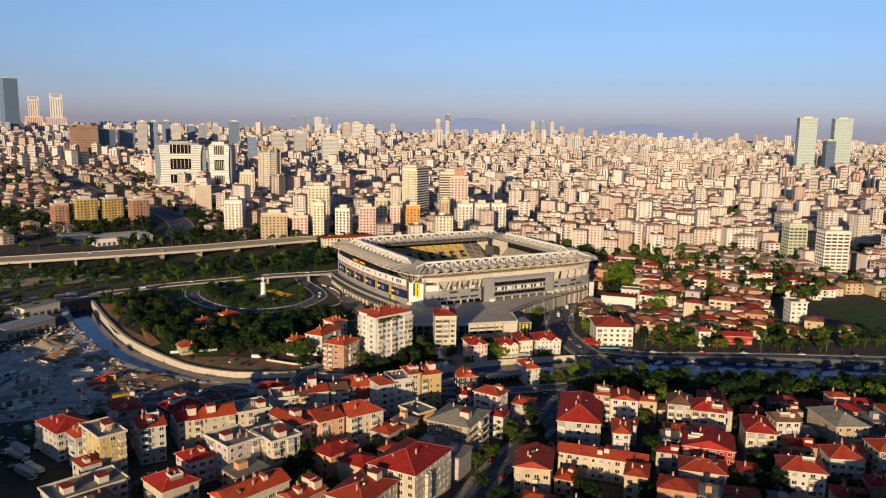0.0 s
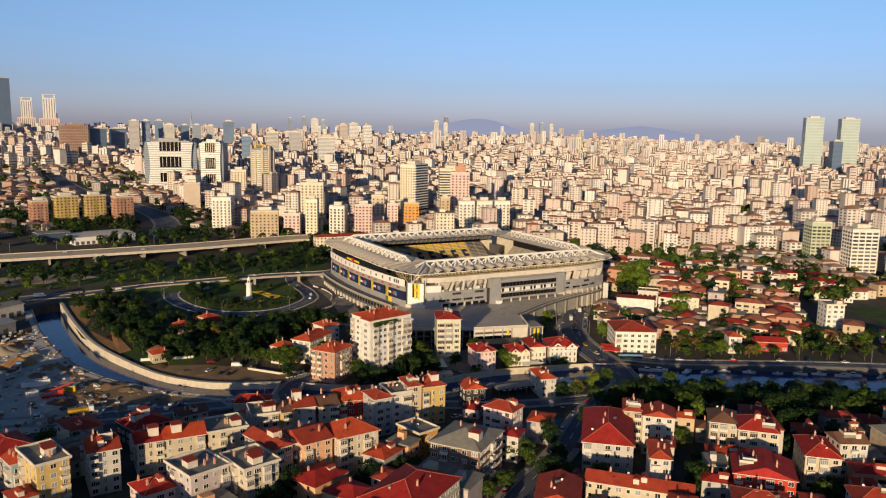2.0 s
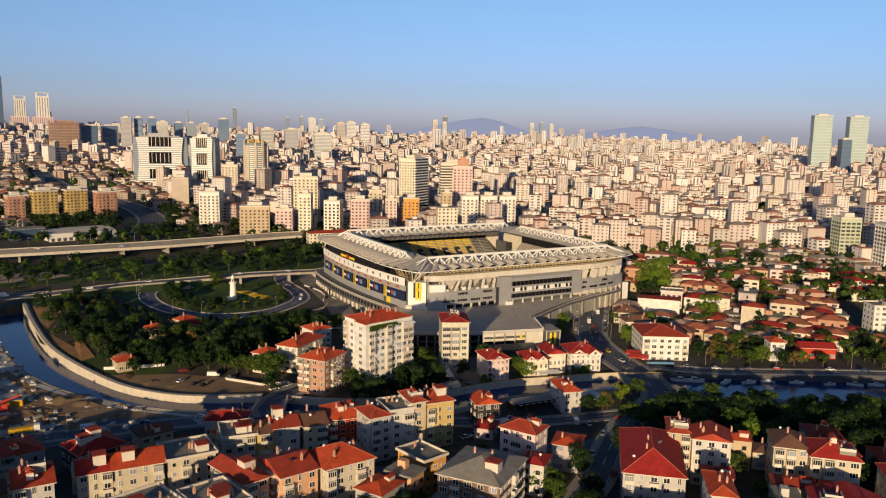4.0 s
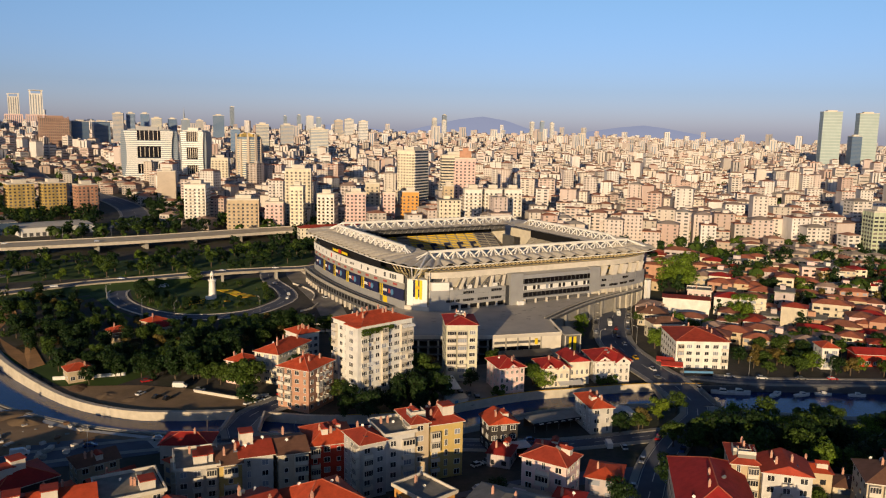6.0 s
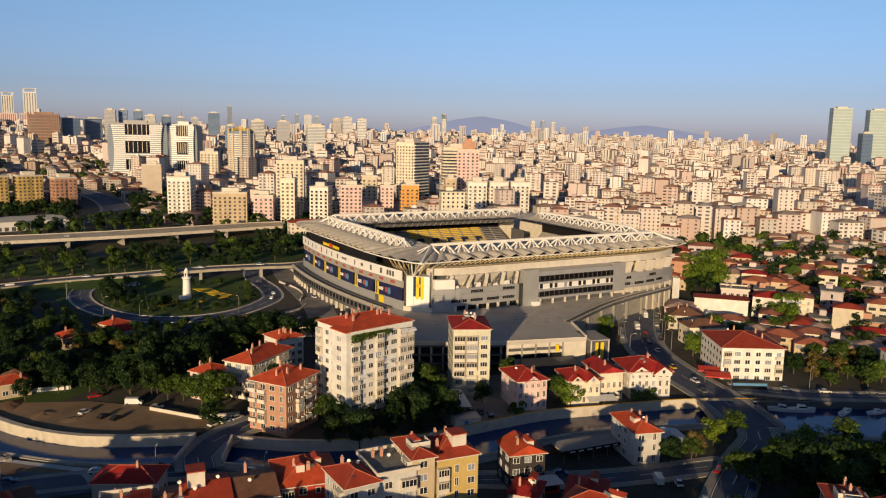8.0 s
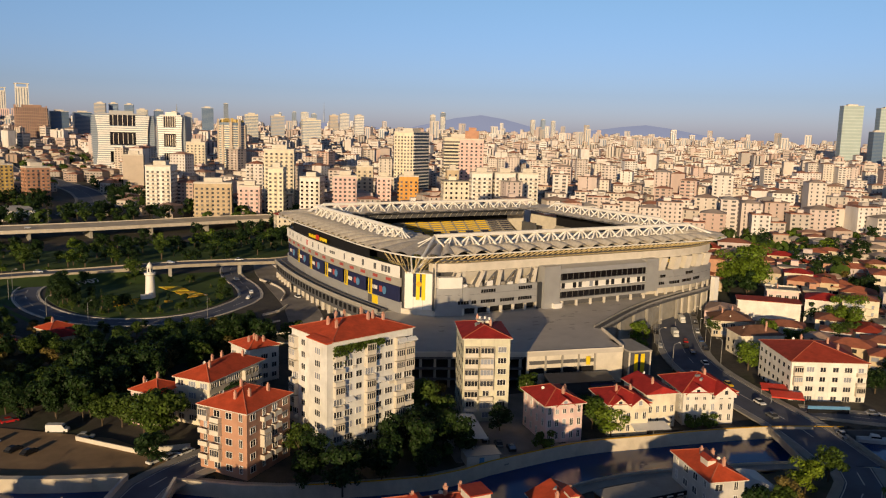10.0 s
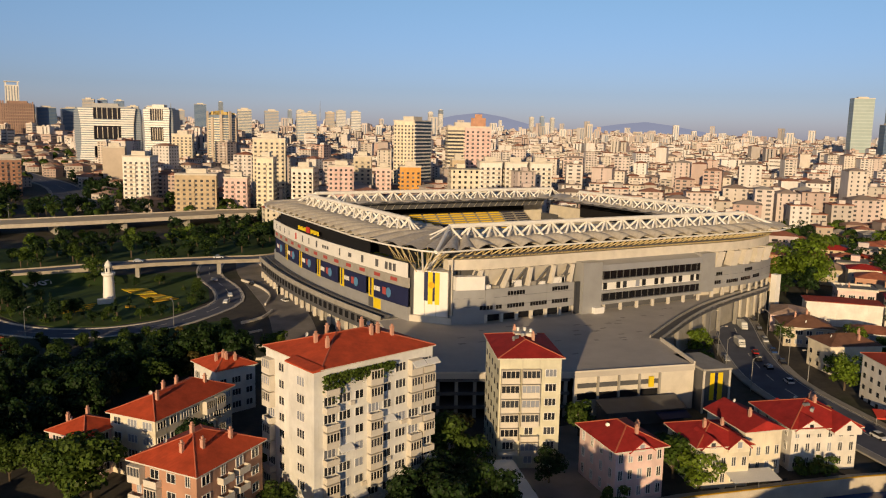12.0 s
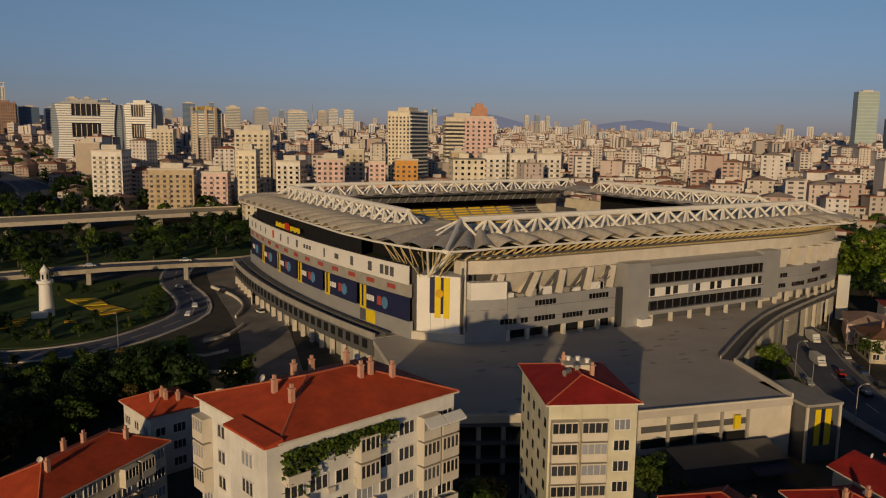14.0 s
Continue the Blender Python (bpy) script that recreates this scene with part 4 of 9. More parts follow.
def side(name, ya, yb, z0, z1, proud, thick, mat, label="", n=12):
    mb = MB()
    v = []
    for i in range(n + 1):
        y = lerp(ya, yb, i / n)
        x = lx(y) - proud
        v += [(x, y, z0), (x, y, z1), (x + thick, y, z1), (x + thick, y, z0)]
    f = []
    for i in range(n):
        o, w = 4 * i, 4 * i + 4
        f += [(o, o + 1, w + 1, w), (o + 1, o + 2, w + 2, w + 1), (o + 2, o + 3, w + 3, w + 2), (o + 3, o, w, w + 3)]
    f += [(0, 3, 2, 1), (4 * n, 4 * n + 1, 4 * n + 2, 4 * n + 3)]
    return part(name, mb.add(v, f), mat, STADIUM, label)


side("inner_wall", -0.6, 124, -9, 17, -1.2, 1.0, M_CLAD_D)
# black sheet stands in for the shaded open interior above the ribbon
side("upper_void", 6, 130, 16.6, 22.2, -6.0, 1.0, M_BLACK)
side("sign_ribbon", -0.6, 122, 13.0, 17.4, 0.8, 0.4, M_WHITE, "white advertising ribbon with plain lettering bars", 26)
side("sign_band", -0.6, 122, 9.9, 13.0, 0.3, 0.6, M_CONCRETE, "grey brick band", 26)
for k in range(13):
    y = 5 + k * 9.2
    side("small_sign", y, y + 3.4, 11.0, 12.1, 0.42, 0.1, M_DULL_RED, "", 2)
sign_bars = [(5, 6.4, 2.3), (14.5, 2.4, 2.3), (23.5, 2.0, 2.3), (31.5, 3.0, 1.4), (39.5, 1.2, 2.4), (49, 6, 1.1), (59, 2, 2.2), (67, 1.2, 2.2), (74, 1.6, 2.2), (82, 2.4, 2.4), (92, 1.2, 1.8), (99, 1.2, 2.0), (107, 2.0, 2.0), (114, 1.5, 2.0)]
for y, w, h in sign_bars:
    if w:
        n = max(1, int(w / 1.7))
        for j in range(n):
            side("lettering_bar", y + j * (w / n), y + (j + 0.7) * (w / n), 15.2 - h / 2, 15.2 + h / 2, 0.86, 0.1, M_RED if y == 82 else M_CLAD_D, "", 1)
for k in range(6):
    ya = 3 + k * 19.6
    side("banner", ya if k else -0.6, ya + 14.6, 4.2, 9.8, 0.5, 0.3, M_NAVY, "navy printed banner", 5)
    side("banner_stripe", ya + 15, ya + 17.6, 3.8, 9.8, 0.55, 0.3, M_NAVY if k == 5 else M_YELLOW, "yellow and navy banner", 2)
    side("banner_stripe", ya + 15.8, ya + 16.6, 4.4, 9.8, 0.62, 0.1, M_NAVY, "", 1)
    c = lx(ya + 6)
    part("banner_disc", MB().tube((c - 0.75, ya + 6, 7.0), (c - 0.5, ya + 6, 7.0), 1.5, 16), M_BLUE, STADIUM)
    side("banner_bar", ya + 7.6, ya + 9.4, 6.0, 8.2, 0.6, 0.12, M_DULL_RED, "", 1)
    for j in range(4):
        side("banner_bar", ya + 11 + j * 0.9, ya + 11.6 + j * 0.9, 6.4, 7.8, 0.6, 0.12, M_WHITE, "", 1)
side("side_wall", -0.6, 124, -0.2, 4.2, 0.2, 0.8, M_CLAD, "plain grey concrete side wall", 20)
side("yellow_door", 14, 18, 0.6, 3.8, 0.32, 0.2, M_YELLOW, "yellow gate panel", 1)
side("dark_door", 18.4, 21, 0.6, 3.8, 0.32, 0.2, M_CLAD_D, "", 1)
# walkway along the left side
side("walkway", 4, 126, -0.6, 0.0, 6.5, 6.7, M_CONCRETE, "grey concrete walkway deck", 20)
side("walkway_parapet", 4, 126, 0.0, 1.1, 6.5, 0.3, M_CONCRETE, "", 20)
side("walkway_rail", 4, 126, 0.0, 1.0, 3.5, 0.2, M_CLAD_D, "", 20)
side("walkway_wall", 4, 126, -5.0, -0.6, 5.8, 0.4, M_CLAD_D, "", 20)
for k in range(30):
    side("walkway_window", 8 + k * 3.9, 10.2 + k * 3.9, -3.6, -1.4, 5.9, 0.1, M_BLACK, "", 1)
side("walkway_base", 4, 126, -12, -5, 4.6, 0.4, M_CONCRETE, "stained concrete base wall", 20)
for k in range(20):
    y = 7 + k * 6
    part("walkway_column", MB().box(lx(y) - 6.2, y, -12, lx(y) - 5.2, y + 1.0, -5), M_PALE, STADIUM)
for k in range(5):
    part("yellow_lettering_bar", MB().box(-6.6, 75.5 + k * 1.75, 17.7, -6.3, 76.8 + k * 1.75, 19.2 - 0.3 * (k % 2)), M_YELLOW, STADIUM, "yellow lettering bars on black")
for k in range(5):
    part("yellow_lettering_bar", MB().box(-6.6, 61.5 + k * 1.75, 17.7 + 0.3 * (k % 2), -6.3, 62.8 + k * 1.75, 19.2), M_YELLOW, STADIUM)
part("red_badge", MB().box(-6.7, 71, 17.6, -6.4, 74.5, 19.7), M_RED, STADIUM)
# rear and right walls
part("rear_facade", MB().box(4, 141, -10, 150, 144, 18), M_PALE, STADIUM)
part("right_facade", MB().box(153, 0, -12, 155, 138, 18), M_PALE, STADIUM)
part("left_end_wall", MB().add([(-3, 124, -9), (4, 141, -9), (4, 141, 17), (-3, 124, 17)], [(0, 1, 2, 3)]), M_PALE, STADIUM)

# paved deck in front, with the garage under it
DECK = [(-9, 3), (-22, -47), (11, -62), (43.5, -70), (52.6, -49), (64, -41.4), (79, -32.8), (95, -24.6), (107, -19.4), (124, -13.2), (148, -5), (150, 2), (10, 4)]
DK = thing("plaza_deck", "large paved plaza deck in front of the stadium with a garage beneath", "plaza", kind="structure")
part("deck_slab", MB().prism(DECK, -1.3, 0.0), M_PAVING, DK, "large grey paving slabs")
for i in range(2, 5):
    a, b = Vector(DECK[i - 1]), Vector(DECK[i])
    d = (b - a).normalized()
    n = Vector((d.y, -d.x))
    q = [a, b, b - n * 0.35, a - n * 0.35]
    part("parapet", MB().prism([(p.x, p.y) for p in q], 0.0, 1.0 if i not in (2, 3) else 0.35), M_PALE, DK)
for k in range(40):
    r_ = random.Random(k)
    x, y = r_.uniform(-10, 90), r_.uniform(-55, -18)
    if inside(x, y, DECK):
        part("drain_patch", MB().cbox(x, y, 0.004, r_.uniform(1.2, 2.6), r_.uniform(0.7, 1.3), 0.012, r_.uniform(-5, 5)), M_CONCRETE, DK)


def wall_run(parent, name, a, b, z0, z1, mat, back=0.5, label=""):
    a, b = Vector(a), Vector(b)
    d = (b - a).normalized()
    n = Vector((-d.y, d.x))
    q = [a + n * back, b + n * back, b + n * (back + 0.5), a + n * (back + 0.5)]
    return part(name, MB().prism([(p.x, p.y) for p in q], z0, z1), mat, parent, label)


wall_run(DK, "garage_front", (12, -62.3), (43.4, -70), -11.5, -1.3, M_PALE, 0.2, "pale garage front wall")
for k in range(4):
    t0, t1 = 0.03 + k * 0.17, 0.18 + k * 0.17
    P = lambda t: (lerp(12, 43.4, t), lerp(-62.3, -70, t))
    wall_run(DK, "garage_slot", P(t0), P(t1), -3.9, -2.8, M_CLAD_D, -0.05)
    wall_run(DK, "garage_slot", P(t0), P(t1), -6.8, -5.2, M_BLACK, -0.05)
    wall_run(DK, "garage_pier", P(t1 + 0.005), P(t1 + 0.02), -9, -1.3, M_CONCRETE, -0.3)
wall_run(DK, "yellow_pennant", (31, -67.2), (32.2, -67.5), -4.6, -2.0, M_YELLOW, -0.4)
for z in (-1.3, -4.6, -7.9):
    part("garage_floor", MB().prism([(-22, -47), (11, -62), (14, -56), (-16, -40)], z - 0.7, z), M_CLAD_D, DK)
for k in range(9):
    t = k / 8
    part("garage_column", MB().cbox(lerp(-21, 10.5, t), lerp(-46.5, -61, t), -11, 0.8, 0.8, 10, -25), M_CONCRETE, DK)
wall_run(DK, "garage_rear", (-18, -40), (12, -54), -11, -1.3, M_BLACK, 0)
wall_run(DK, "deck_side_wall", (-9, 3), (-22, -47), -11, -1.3, M_CONCRETE, 0.3)
wall_run(DK, "deck_side_wall", (43.5, -70), (53, -48.5), -11.5, -1.3, M_PALE, 0.3)
wall_run(DK, "deck_side_wall", (58.3, -44.8), (116, -17.5), -11.5, -1.3, M_CONCRETE, 2.5)
# entrance box at the deck corner with a striped flag
EB = thing("entrance_box", "glazed entrance box with a yellow and navy flag", "kiosk", pose(47.4, -70.4, -11.5, 0, 0, -14))
part("box_frame", MB().box(-3.6, -4, 0, 3.6, 8, 11.0), M_CLAD_D, EB)
part("box_roof", MB().box(-4.0, -4.4, 11.0, 4.0, 9.5, 11.5), M_CONCRETE, EB)
for sx in (-3.8, 3.4):
    part("corner_post", MB().box(sx, -4.3, 0, sx + 0.4, -3.9, 11.0), M_PALE, EB)
for a, b, mt in ((-1.9, -0.7, M_YELLOW), (-0.7, 0.2, M_NAVY), (0.2, 1.6, M_YELLOW)):
    part("flag", MB().box(a, -4.25, 3.5, b, -4.12, 10.4), mt, EB)
# raised curved ramp from the deck towards the right end
WALKR = smooth_line([(53.2, -48.8), (66, -41.5), (80, -33.8), (96, -26.2), (108, -21.7), (126, -15.9), (146, -9.6), (153, -4)], 4)
rp = thing("access_ramp", "curved concrete access ramp with railings beside the stadium", "ramp", kind="structure")
mb = MB()
ribbon(mb, WALKR, 0, 3.4, lambda x, y: 0.15, 0, 1.2)
part("ramp_deck", mb, M_CLAD_D, rp)
for off in (0.0, 3.2):
    mb = MB()
    ribbon(mb, WALKR, off, off + 0.25, lambda x, y: 0.95, 0, 1.2)
    part("ramp_parapet", mb, M_CONCRETE, rp)
for i in range(1, len(WALKR), 3):
    x, y = WALKR[i]
    part("ramp_column", MB().cbox(x, y + 1.5, -12.5, 0.9, 0.9, 11.6), M_CONCRETE, rp)
mb = MB()
ribbon(mb, WALKR, 3.5, 3.9, lambda x, y: -1.2, 0, 10.5)
part("ramp_back_wall", mb, M_CONCRETE, rp)
part("end_pylon", MB().box(151, -9, -12, 153.5, -6.5, 4.5), M_WHITE, STADIUM, "white end pylon")


# ------------------------------------------------------------------ buildings
def panel(mb, xs, zs, y0, rec, is_pane, back=0.0, m0=0, m1=1):
    """A sheet of cells in one piece: bars at y0, panes set back by rec."""
    key = {}

    def vert(x, y, z):
        p = (round(x, 4), round(y, 4), round(z, 4))
        if p not in key:
            key[p] = len(mb.v)
            mb.v.append(p)
        return key[p]

    def face(ps, mi):
        mb.f.append(tuple(vert(*p) for p in ps))
        mb.m.append(mi)

    for i in range(len(xs) - 1):
        for j in range(len(zs) - 1):
            x0, x1, z0, z1 = xs[i], xs[i + 1], zs[j], zs[j + 1]
            if is_pane(i, j):
                y = y0 + rec
                face([(x0, y, z0), (x1, y, z0), (x1, y, z1), (x0, y, z1)], m1)
                face([(x0, y0, z0), (x1, y0, z0), (x1, y, z0), (x0, y, z0)], m0)
                face([(x0, y, z1), (x1, y, z1), (x1, y0, z1), (x0, y0, z1)], m0)
                face([(x0, y0, z0), (x0, y, z0), (x0, y, z1), (x0, y0, z1)], m0)
                face([(x1, y, z0), (x1, y0, z0), (x1, y0, z1), (x1, y, z1)], m0)
            else:
                face([(x0, y0, z0), (x1, y0, z0), (x1, y0, z1), (x0, y0, z1)], m0)
    for i in range(len(xs) - 1):
        for z, fl in ((zs[0], 0), (zs[-1], 1)):
            q = [(xs[i], y0, z), (xs[i], back, z), (xs[i + 1], back, z), (xs[i + 1], y0, z)]
            face(q[::-1] if fl else q, m0)
    for j in range(len(zs) - 1):
        for x, fl in ((xs[0], 0), (xs[-1], 1)):
            q = [(x, y0, zs[j]), (x, y0, zs[j + 1]), (x, back, zs[j + 1]), (x, back, zs[j])]
            face(q[::-1] if fl else q, m0)
    return mb


def bars(w, n, t):
    """Edges of n panes with bars of width t."""
    out = []
    for k in range(n + 1):
        c = -w / 2 + w * k / n
        out += [c, c + t] if k == 0 else [c - t, c] if k == n else [c - t / 2, c + t / 2]
    return out


def window_mesh(w, h, sash=2, style=0):
    """A window unit: frame proud of the wall, panes set back. Its face looks along -y."""
    xs = bars(w, sash, 0.10)
    zs = [0, 0.1, h - 0.1, h]
    return panel(MB(), xs, zs, -0.12, 0.08, lambda i, j: i % 2 == 1 and j == 1).mesh("window", [M_FRAME, M_GLASS])


def balcony_mesh(w, glazed):
    """A balcony in one piece: parapet, and where it is closed in, its glazing."""
    dp = 1.2
    if glazed:
        xs = bars(w, 4, 0.1)
        zs = [-0.15, 1.0, 2.4, 2.6]
        return panel(MB(), xs, zs, -dp, 0.1, lambda i, j: i % 2 == 1 and j == 1, 0.0, 0, 1).mesh("balcony", [M_PALE, M_GLASS])
    mb = MB()
    o = [(-w / 2, 0), (-w / 2, -dp), (w / 2, -dp), (w / 2, 0)]
    n = [(-w / 2 + 0.12, 0), (-w / 2 + 0.12, -dp + 0.12), (w / 2 - 0.12, -dp + 0.12), (w / 2 - 0.12, 0)]
    v = [(*p, -0.15) for p in o] + [(*p, 0.95) for p in o] + [(*p, 0.95) for p in n] + [(*p, 0.0) for p in n]
    f = [(0, 3, 2, 1)] + [(i, i + 1, i + 5, i + 4) for i in range(3)] + [(i + 4, i + 5, i + 9, i + 8) for i in range(3)] + [(i + 8, i + 9, i + 13, i + 12) for i in range(3)] + [(12, 13, 14, 15)]
    return mb.add(v, f).mesh("balcony", [M_PALE])


WIN = {k: window_mesh(*a) for k, a in dict(s=(1.15, 1.35, 1), m=(1.8, 1.6, 2), l=(2.35, 1.65, 3), t=(1.0, 1.95, 2), x=(3.0, 1.7, 4)).items()}
WIN_W = dict(s=1.15, m=1.8, l=2.35, t=1.0, x=3.0)
BAL = {(w, g): balcony_mesh(w, g) for w in (2.6, 3.6) for g in (0, 1)}
CHIM = MB().box(-0.28, -0.28, 0, 0.28, 0.28, 1.8).box(-0.35, -0.35, 1.8, 0.35, 0.35, 1.92).box(-0.17, -0.17, 1.92, 0.17, 0.17, 2.4).mesh("chimney", [plain("chimney_render", (0.55, 0.30, 0.22), 0.9)])
DISH = MB()
_n = 10
DISH.add([(0, 0.14, 0)] + [(0.42 * math.cos(2 * math.pi * i / _n), 0, 0.42 * math.sin(2 * math.pi * i / _n)) for i in range(_n)], [(0, 1 + i, 1 + (i + 1) % _n) for i in range(_n)])
DISH.tube((0, 0.14, 0), (0, 0.3, -0.7), 0.05, 5)
DISH = DISH.mesh("satellite_dish", [M_WHITE])
TANK = MB().tube((-0.7, 0, 0.7), (0.7, 0, 0.7), 0.38, 10).box(-0.6, -0.25, 0, -0.5, 0.25, 0.5).box(0.5, -0.25, 0, 0.6, 0.25, 0.5).mesh("water_tank", [M_LAMP])
AWN = MB()
AWN.add([(-1.4, 0, 0.9), (1.4, 0, 0.9), (1.4, -1.1, 0.2), (-1.4, -1.1, 0.2), (-1.4, -1.1, 0.0), (1.4, -1.1, 0.0), (-1.4, 0, 0.82), (1.4, 0, 0.82)],
        [(0, 3, 2, 1), (3, 4, 5, 2), (6, 7, 5, 4), (0, 6, 4, 3), (1, 2, 5, 7)])
AWN = AWN.mesh("awning", [M_CANVAS])
FOOT, RECTS = [], []


def corners(x, y, rot, w, d):
    c, s = math.cos(radians(rot)), math.sin(radians(rot))
    return [(x + a * w / 2 * c - b * d / 2 * s, y + a * w / 2 * s + b * d / 2 * c) for a, b in ((-1, -1), (1, -1), (1, 1), (-1, 1))]


def clash(x, y, rot, w, d, gap):
    """Whether a house plan would touch one that stands already."""
    p, r = corners(x, y, rot, w + 2 * gap, d + 2 * gap), 0.5 * math.hypot(w, d) + gap
    for a in RECTS:
        if math.hypot(a[0] - x, a[1] - y) > r + 0.5 * math.hypot(a[3], a[4]):
            continue
        q = corners(*a)
        for ang in (rot, rot + 90, a[2], a[2] + 90):
            c, s = math.cos(radians(ang)), math.sin(radians(ang))
            u, v = [m * c + n * s for m, n in p], [m * c + n * s for m, n in q]
            if max(u) < min(v) or max(v) < min(u):
                break
        else:
            return True
    return False


def seen(ang):
    """Whether a wall that looks along this heading can be seen from the flight's side."""
    return math.cos(radians(ang)) * -0.5 + math.sin(radians(ang)) * -0.87 > 0.14


def dormer_mesh():
    mb = MB().box(-0.9, -1.6, -1.0, 0.9, 1.2, 1.25, 0)
    mb.add([(-1.1, -1.9, 1.26), (1.1, -1.9, 1.26), (1.1, 1.6, 1.26), (-1.1, 1.6, 1.26), (0, -1.9, 1.9), (0, 1.6, 1.9)], [(0, 1, 4), (2, 3, 5), (0, 4, 5, 3), (1, 2, 5, 4), (3, 2, 1, 0)], 1)
    return mb.mesh("dormer", [M_PALE, M_TILE[0]])


DORMER = dormer_mesh()
SKYLIGHT = MB().box(-0.5, -0.7, -0.1, 0.5, 0.7, 0.14).mesh("skylight", [M_GLASS])
HUT_R = MB().box(-1.7, -1.9, -1.0, 1.7, 1.9, 2.3, 0).box(-1.9, -2.1, 2.3, 1.9, 2.1, 2.55, 1).mesh("roof_hut", [M_PALE, M_TILE[0]])
TERRACE = MB().box(-2.2, -1.8, -1.2, 2.2, 1.8, 0.5, 1).box(-2.2, -1.8, 0.5, 2.2, -1.65, 1.4).box(-2.2, -1.65, 0.5, -2.05, 1.8, 1.4).box(2.05, -1.65, 0.5, 2.2, 1.8, 1.4).mesh("roof_terrace", [M_PALE, M_FLAT])


M_RIDGE = plain("ridge_tiles", (0.50, 0.13, 0.07), 0.8, 0.2, 1.0, 0, 0.3, 0)


def roof_mesh(w, d, kind, over, pitch, mat, ridge_cap=True):
    """Roof of a house about its centre, eaves at z 0."""
    mb = MB()
    a, b = w / 2 + over, d / 2 + over
    if kind == "flat":
        mb.box(-w / 2, -d / 2, 0, w / 2, d / 2, 0.25, 0)
        for x0, y0, x1, y1 in ((-a, -b, a, -b + 0.3), (-a, b - 0.3, a, b), (-a, -b + 0.3, -a + 0.3, b - 0.3), (a - 0.3, -b + 0.3, a, b - 0.3)):
            mb.box(x0, y0, 0, x1, y1, 0.9, 1)
        return mb.mesh("roof", [mat, M_PALE])
    h = min(a, b) * pitch
    t = 0.22
    lo = [(-a, -b, 0), (a, -b, 0), (a, b, 0), (-a, b, 0)]
    top = [(x, y, t) for x, y, z in lo]
    if kind == "hip":
        r = ((-(a - b), 0, t + h), (a - b, 0, t + h)) if a >= b else ((0, -(b - a), t + h), (0, b - a, t + h))
        v = lo + top + list(r)
        f = [(4, 5, 9, 8), (5, 6, 9), (6, 7, 8, 9), (7, 4, 8)] if a >= b else [(4, 5, 8), (5, 6, 9, 8), (6, 7, 9), (7, 4, 8, 9)]
    else:
        r = ((-a, 0, t + h), (a, 0, t + h)) if kind == "gable_x" else ((0, -b, t + h), (0, b, t + h))
        v = lo + top + list(r)
        f = [(4, 5, 9, 8), (6, 7, 8, 9), (5, 6, 9), (7, 4, 8)] if kind == "gable_x" else [(4, 8, 9, 7), (5, 6, 9, 8), (4, 5, 8), (6, 7, 9)]
    mb.add(v, f, 0)
    mb.add(v, [(3, 2, 1, 0), (0, 1, 5, 4), (1, 2, 6, 5), (2, 3, 7, 6), (3, 0, 4, 7)], 1)
    return mb.mesh("roof", [mat, M_PALE])


def ridge_mesh(w, d, over, pitch):
    """Capping tiles along the ridge and the four hips, joined where they meet."""
    a, b = w / 2 + over, d / 2 + over
    t, h, k = 0.22, min(a, b) * pitch, abs(a - b)
    r = ((-k, 0, t + h), (k, 0, t + h)) if a >= b else ((0, -k, t + h), (0, k, t + h))
    c = [(-a, -b, t), (a, -b, t), (a, b, t), (-a, b, t)]
    lines = [(r[0], r[1])] + [(p, r[q]) for p, q in zip(c, (0, 1, 1, 0) if a >= b else (0, 0, 1, 1))]
    v, f = [], []
    for p, q in lines:
        p, q = Vector(p), Vector(q)
        u = (q - p).cross(Vector((0, 0, 1))).normalized() * 0.16
        k0 = len(v)
        v += [p - u, p + Vector((0, 0, 0.14)), p + u, q - u, q + Vector((0, 0, 0.14)), q + u]
        f += [(k0, k0 + 3, k0 + 4, k0 + 1), (k0 + 1, k0 + 4, k0 + 5, k0 + 2)]
    return MB().add(v, f).mesh("ridge_cap", [M_RIDGE])


